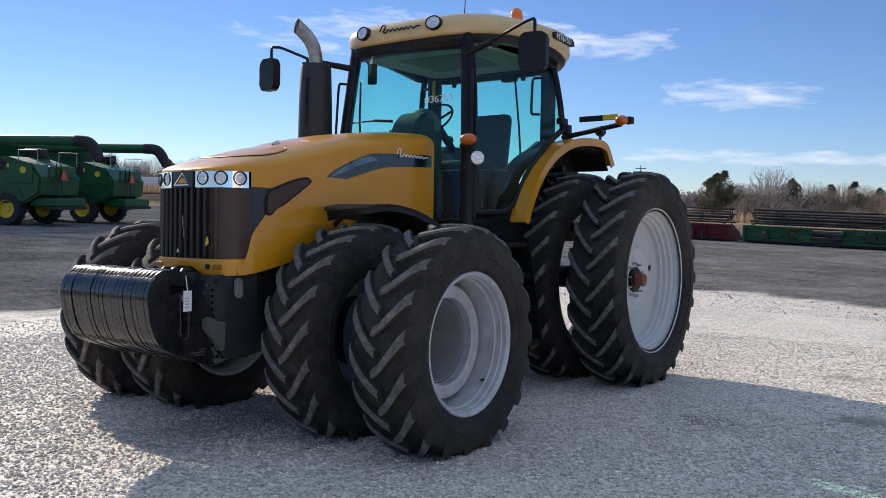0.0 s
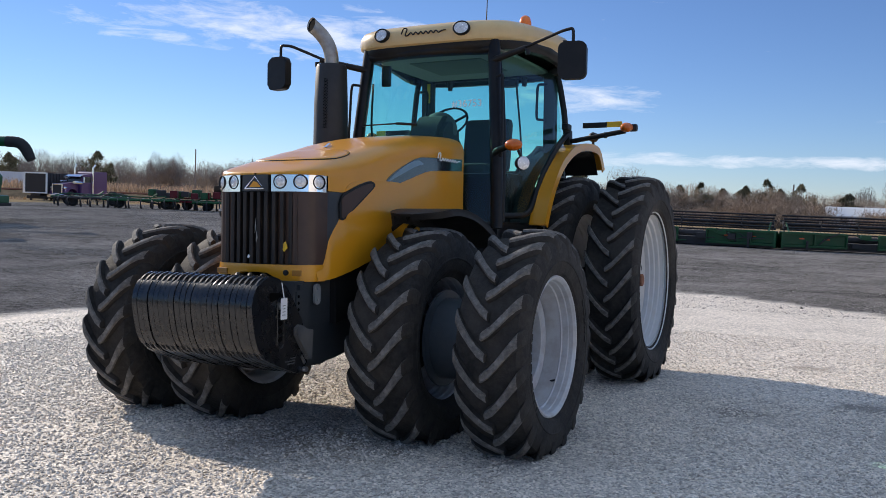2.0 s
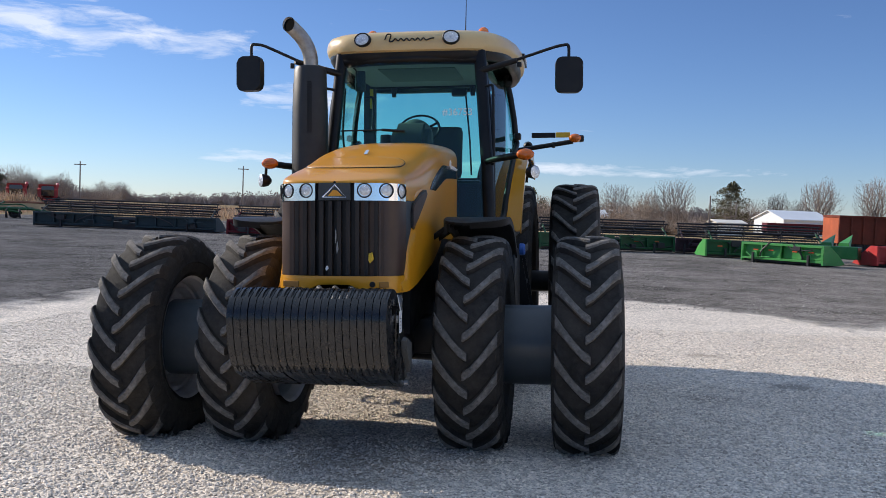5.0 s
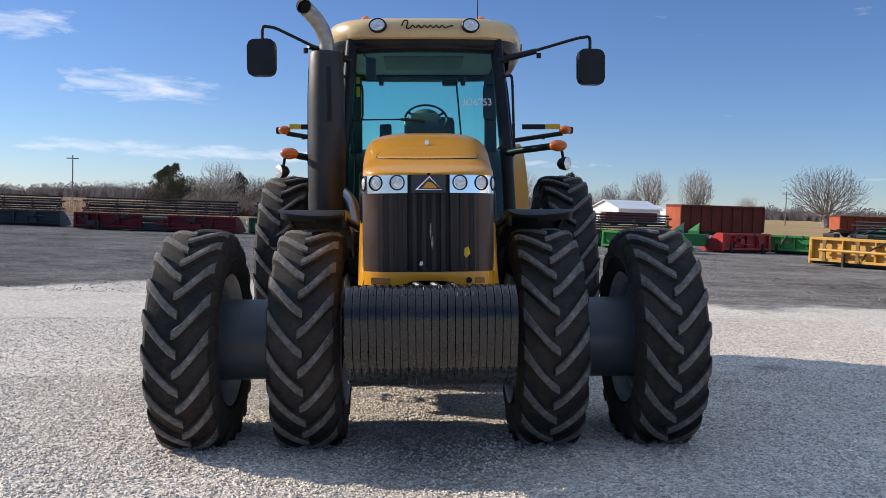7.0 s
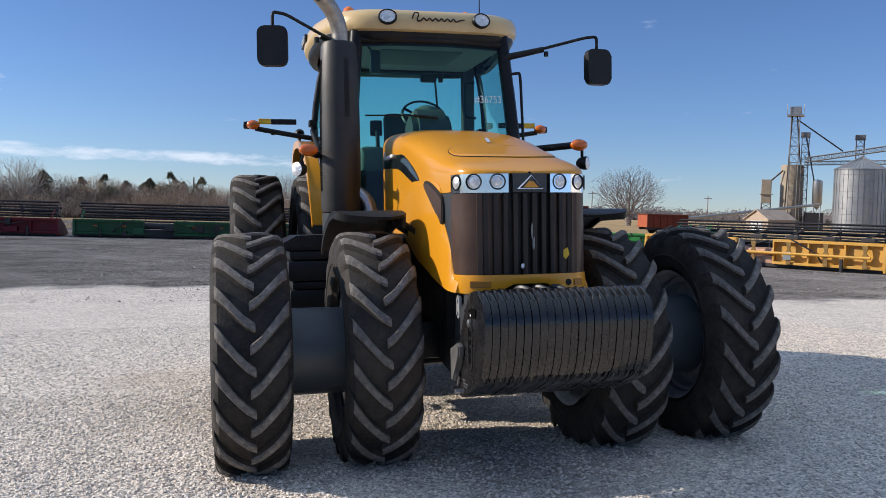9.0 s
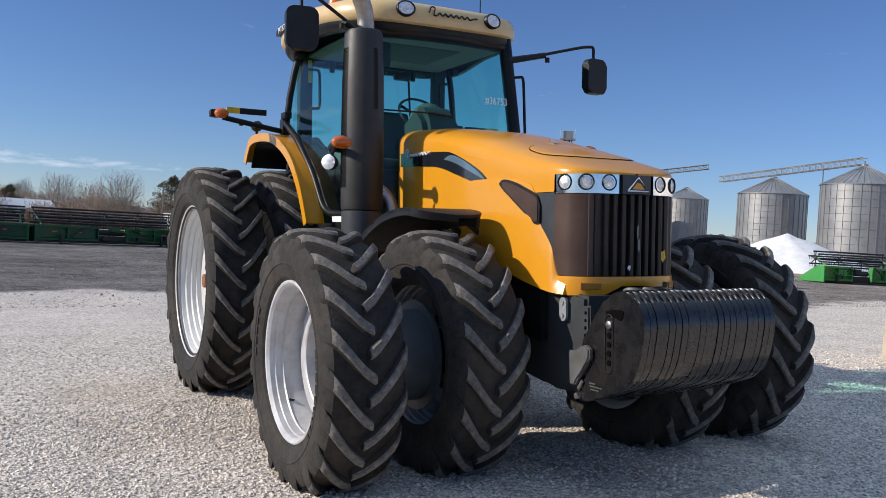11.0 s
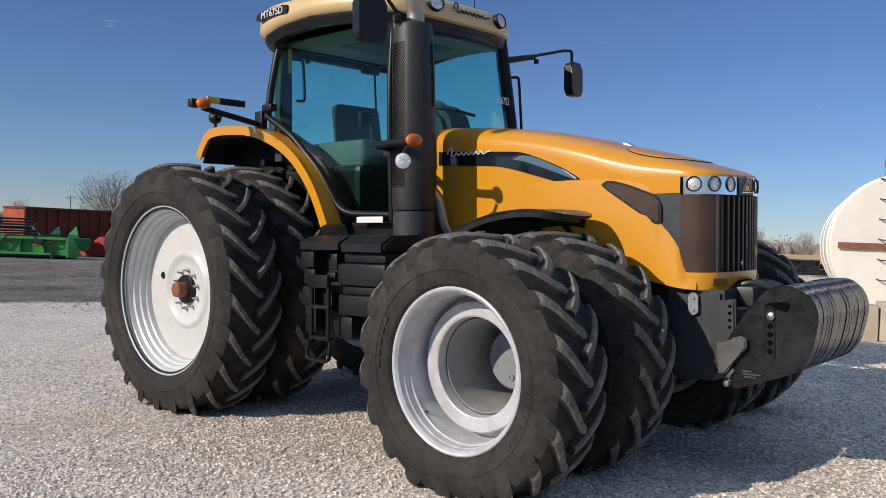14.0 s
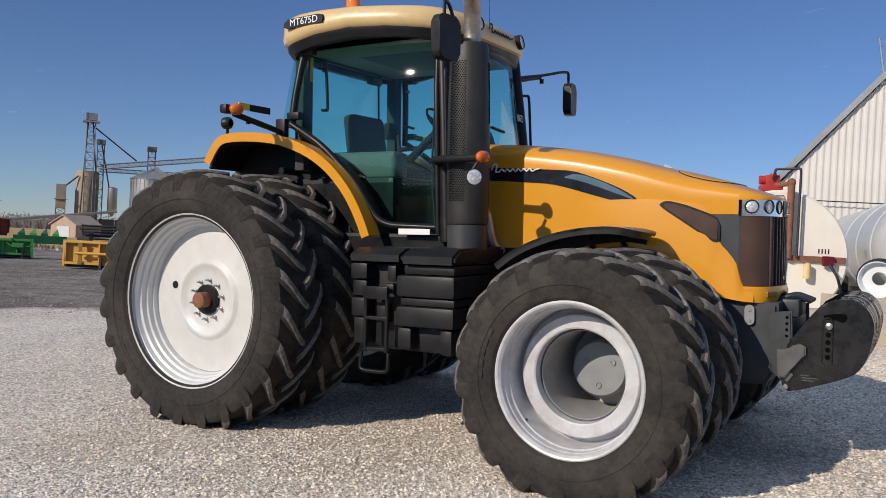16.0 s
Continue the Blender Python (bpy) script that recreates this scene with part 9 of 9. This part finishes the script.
# russet small trees that fill the belt behind the headers
for k in range(26):
    az = -16.4 + k * 0.92 + rt.uniform(-0.35, 0.35)
    tree_at(4, az, rt.uniform(104, 112) + (9 if -1.5 < az < 2.2 else 0), rt.uniform(4.0, 5.3) * (1.0 if az < 2 else 0.85))
firs = [conifer(2, 6), conifer(9, 6)]
fused = set()
for k, az, d, h in ((0, 9.9, 165, 8.4), (1, -47.5, 165, 7.5), (0, -36.0, 160, 5.5), (1, -15.6, 105, 5.6), (0, -16.2, 107, 5.2), (1, -8.2, 108, 4.8), (0, -5.6, 110, 4.4), (1, -4.4, 110, 5.4), (0, -3.6, 112, 4.2), (1, -2.4, 113, 5.0), (0, 0.2, 114, 4.0), (1, -7.0, 112, 4.2), (0, -11.8, 107, 4.8), (1, -9.6, 109, 4.4), (0, -52.5, 170, 6.5), (1, 60.4, 330, 7.5)):
    first = k not in fused
    fused.add(k)
    place(firs[k], first, polar(az, d), h / 6, rt.uniform(0, 360))


def twigs(name, spots, mat, label, category, high, count, spread, thick=0.03):
    """Low growth that nobody could count: bundles of thin upright blades."""
    r = random.Random(len(spots))
    verts, faces = [], []
    for x, y, k in spots:
        z = ground_height(x, y)
        for j in range(count):
            a = r.uniform(0, math.tau)
            o = r.uniform(0, spread)
            b = Vector((x + o * math.cos(a), y + o * math.sin(a), z - 0.1))
            t = b + Vector((r.uniform(-0.35, 0.35), r.uniform(-0.35, 0.35), r.uniform(0.45, 1.0))) * high * k
            w = Vector((-math.sin(a + 1), math.cos(a + 1), 0)) * thick * r.uniform(0.6, 1.5)
            i = len(verts)
            m = b.lerp(t, 0.55) + Vector((r.uniform(-1, 1), r.uniform(-1, 1), 0)) * high * 0.08
            verts += [b - w, b + w, m - w * 0.9, m + w * 0.9, t]
            faces += [(i, i + 1, i + 3, i + 2), (i + 2, i + 3, i + 4)]
    me = bpy.data.meshes.new(name)
    me.from_pydata([tuple(v) for v in verts], [], faces)
    me.materials.append(mat)
    tagged(new(name, me), label, category, kind="stuff")


spots = []
for k in range(290):
    az = rt.uniform(-15.8, 8.5)
    d = rt.uniform(98, 124)
    if -0.9 < az < 1.5 and d < 113:
        d += 14
    p = polar(az, d)
    spots.append((p.x, p.y, rt.uniform(0.6, 1.2) if az < 4 else rt.uniform(0.45, 0.85)))


def bushes(spots, count=190):
    """A belt of leafless shrubs: stems fan out from each foot to a dome and carry short side twigs."""
    r = np.random.default_rng(6)
    verts, faces = [], []

    def blade(a, b, w):
        i = len(verts)
        side = np.array((b[1] - a[1] + 0.3, a[0] - b[0] + 0.2, 0.0))
        side = side / (np.linalg.norm(side) + 1e-6) * w
        verts.extend((tuple(a - side), tuple(a + side), tuple(b)))
        faces.append((i, i + 1, i + 2))
    for x, y, k in spots:
        foot = np.array((x, y, ground_height(x, y) - 0.1))
        wide, high = r.uniform(1.7, 3.3) * k, r.uniform(2.4, 4.4) * k
        for _ in range(count):
            a = r.uniform(0, math.tau)
            o = r.uniform(0, 1) ** 0.5
            end = foot + np.array((wide * o * math.cos(a), wide * o * math.sin(a), high * (1 - 0.6 * o * o) * r.uniform(0.6, 1.0)))
            start = foot + (end - foot) * np.array((0.25, 0.25, 0.0))
            blade(start, end, 0.028)
            for _ in range(5):
                q = start + (end - start) * r.uniform(0.35, 1.0)
                blade(q, q + r.uniform(-0.6, 0.6, 3), 0.026)
    me = bpy.data.meshes.new("brush")
    me.from_pydata(verts, [], faces)
    me.materials.append(BRUSH)
    tagged(new("brush", me), "dry leafless brush belt", "brush", kind="stuff")


bushes(spots)
spots = []
for k in range(300):
    p = polar(rt.uniform(-27, -13), rt.uniform(95, 120))
    spots.append((p.x, p.y, rt.uniform(0.6, 1.2)))
twigs("tawny_scrub", spots, REED, "low tawny scrub along the field", "scrub", 1.5, 40, 1.8, 0.04)
spots = []
for k in range(800):
    az = rt.uniform(-64, -24)
    p = polar(az, rt.uniform(138, 156))
    spots.append((p.x, p.y, rt.uniform(0.7, 1.1) * (1.0 if az < -34 else 0.5)))
twigs("reeds", spots, REED, "tall dry tan reeds beside the rails", "reeds", 2.6, 34, 1.5, 0.07)
spots = []
for k in range(420):
    az = rt.uniform(-70, 30)
    p = polar(az, rt.uniform(62, 74) if az > -20 else rt.uniform(92, 104))
    spots.append((p.x, p.y, rt.uniform(0.5, 1.2)))
for k in range(70):
    spots.append((rt.uniform(5.6, 8.6), rt.gauss(30.6, 0.22), rt.uniform(0.10, 0.22)))
twigs("dry_grass", spots, REED, "tufts of dry grass at the yard's edge", "grass", 0.55, 26, 0.8, 0.03)


def far_woods():
    """Low wooded skyline all round: fans of bare twigs far off."""
    r = np.random.default_rng(5)
    verts, faces = [], []
    for k in range(6000):
        az = r.uniform(-80, 120) if k % 5 else r.uniform(120, 280)
        p = polar(az, r.uniform(420, 640))
        tall = 6.5 + 3.0 * noise.noise((az * 0.09, 3, 0)) + 2.4 * noise.noise((az * 0.6, 7, 0))
        if -70 < az < -32:
            tall += 3.0
        h = max(2.0, tall * r.uniform(0.55, 1.15))
        w = h * r.uniform(0.35, 0.6)
        side = Vector((math.cos(radians(az)), -math.sin(radians(az)), 0))
        for j in range(46):
            t, u = r.uniform(0, math.tau), r.uniform(0, 1) ** 0.5
            foot = p + side * math.cos(t) * u * w + Vector((0, 0, h * (0.52 + 0.46 * math.sin(t) * u)))
            top = foot + (side * r.uniform(-0.5, 0.5) + Vector((0, 0, r.uniform(0.3, 1.0)))) * h * 0.13
            thick = side * r.uniform(0.12, 0.34)
            i = len(verts)
            verts += [tuple(foot - thick), tuple(foot + thick), tuple(top)]
            faces.append((i, i + 1, i + 2))
        for j in range(5):
            t = r.uniform(-0.9, 0.9)
            foot = p + side * t * w * 0.7 + Vector((0, 0, -0.5))
            i = len(verts)
            verts += [tuple(foot - side * 1.5), tuple(foot + side * 1.5), tuple(foot + side * t * 0.5 + Vector((0, 0, h * 0.72)))]
            faces.append((i, i + 1, i + 2))
    me = bpy.data.meshes.new("far_woods")
    me.from_pydata(verts, [], faces)
    me.materials.append(WOODS)
    tagged(new("far_woods", me), "low leafless woods along the horizon", "woods", kind="stuff")

far_woods()


def pole(az, d, h, arms=True):
    p = polar(az, d)
    root = empty("utility_pole", Matrix.Translation(p), label="weathered wooden utility pole", category="pole", group="utility poles")
    bm = bmesh.new()
    tube(bm, [(0, 0, -0.2), (0, 0, h)], [0.13, 0.09], 8)
    part("pole", bm, BARK, root)
    if arms:
        bm = bmesh.new()
        box(bm, -0.9, 0.9, -0.06, 0.06, h - 0.6, h - 0.45, 0, pose(0, 0, 0, 0, 0, -az))
        part("crossarm", bm, BARK, root)


for az, d, h in ((-21.6, 150, 8.0), (8.9, 115, 4.9), (10.4, 125, 4.4), (-41.5, 140, 8), (-31.4, 150, 7.5), (-58.5, 150, 8.5), (23.3, 190, 7), (30.6, 210, 7), (-2.9, 116, 5.2), (66.9, 300, 14)):
    pole(az, d, h, d > 145)

# rails on a low bank behind the yard
rail = empty("railway_track", label="railway track on a low dark bank", category="railway")
p0, p1 = polar(-66, 122), polar(-20, 116)
for off in (0.0, 1.5):
    bm = bmesh.new()
    d = (p1 - p0).normalized()
    n = Vector((-d.y, d.x, 0)) * off
    tube(bm, [p0 + n + Vector((0, 0, 0.95)), p1 + n + Vector((0, 0, 0.95))], 0.12, 4)
    part("rail", bm, RUSTPIPE, rail)
bm = bmesh.new()
n = Vector((-(p1 - p0).normalized().y, (p1 - p0).normalized().x, 0))
vs = []
for p in (p0, p1):
    for o, z in ((-2.6, -0.3), (-1.0, 0.85), (2.5, 0.85), (4.1, -0.3)):
        vs.append(bm.verts.new(p + n * o + Vector((0, 0, z))))
for j in range(3):
    bm.faces.new((vs[j], vs[j + 1], vs[j + 5], vs[j + 4]))
part("bank", bm, material("dry_bank_grass", (0.30, 0.205, 0.115), 0.95, vary=0.4, scale=0.8, spec=0.1), rail)


# ---- loose stones on the pad ----
def loose_stones(count=120000):
    r = np.random.default_rng(3)
    x = np.concatenate([r.uniform(-7.0, 6.5, count // 2), r.uniform(-5.5, 5.5, count // 2)])
    y = np.concatenate([r.uniform(-2.6, 7.5, count // 2), r.uniform(-2.8, 2.5, count // 2)])
    n = len(x)
    z = 0.037 * x * np.exp(-(x * x + y * y) / 260) - 0.023 * 14 * np.tanh(y / 14)
    size = r.uniform(0.005, 0.017, n)
    shape = np.array([[1, 0, 0], [0, 1, 0], [-1, 0, 0], [0, -1, 0], [0, 0, 1], [0, 0, -1]], float)
    v = shape[None] * r.uniform(0.6, 1.25, (n, 6, 1))
    v[:, :, 2] *= 0.55
    a = r.uniform(0, math.tau, n)
    c, q = np.cos(a)[:, None], np.sin(a)[:, None]
    vx, vy = v[:, :, 0] * c - v[:, :, 1] * q, v[:, :, 0] * q + v[:, :, 1] * c
    tilt = r.uniform(-0.5, 0.5, (n, 1))
    vz = v[:, :, 2] + vx * tilt
    pts = np.stack([vx * size[:, None] + x[:, None], vy * size[:, None] + y[:, None], vz * size[:, None] + z[:, None] + size[:, None] * 0.25], axis=2).reshape(-1, 3)
    tri = np.array([[0, 1, 4], [1, 2, 4], [2, 3, 4], [3, 0, 4], [1, 0, 5], [2, 1, 5], [3, 2, 5], [0, 3, 5]])
    faces = (tri[None] + (np.arange(n) * 6)[:, None, None]).reshape(-1, 3)
    me = bpy.data.meshes.new("loose_stones")
    me.from_pydata(pts.tolist(), [], faces.tolist())
    me.materials.append(material("limestone_chips", (0.67, 0.595, 0.505), 0.72, vary=0.12, scale=3, island=0.40, spec=0.55))
    tagged(new("loose_stones", me), "loose pale limestone chips on the gravel pad", "gravel", kind="stuff")


loose_stones()


def yard_stones(count=110000):
    r = np.random.default_rng(8)
    x = r.uniform(-42, 34, count)
    y = 11 + 32 * r.uniform(0, 1, count) ** 1.4 + np.abs(x) * 0.05
    z = 0.037 * x * np.exp(-(x * x + y * y) / 260) - 0.023 * 14 * np.tanh(y / 14)
    size = r.uniform(0.007, 0.022, count) * (1 + 0.8 * (r.uniform(0, 1, count) > 0.95))
    shape = np.array([[1, 0, 0], [0, 1, 0], [-1, 0, 0], [0, -1, 0], [0, 0, 1]], float)
    v = shape[None] * r.uniform(0.6, 1.3, (count, 5, 1))
    pts = (v * size[:, None, None] + np.stack([x, y, z - 0.005], axis=1)[:, None, :]).reshape(-1, 3)
    tri = np.array([[0, 1, 4], [1, 2, 4], [2, 3, 4], [3, 0, 4]])
    faces = (tri[None] + (np.arange(count) * 5)[:, None, None]).reshape(-1, 3)
    me = bpy.data.meshes.new("yard_stones")
    me.from_pydata(pts.tolist(), [], faces.tolist())
    me.materials.append(material("mixed_yard_stone", (0.25, 0.23, 0.21), 0.9, vary=0.2, scale=3, island=0.75, spec=0.15))
    tagged(new("yard_stones", me), "scattered grey stones on the dark gravel yard", "gravel", kind="stuff")


yard_stones()
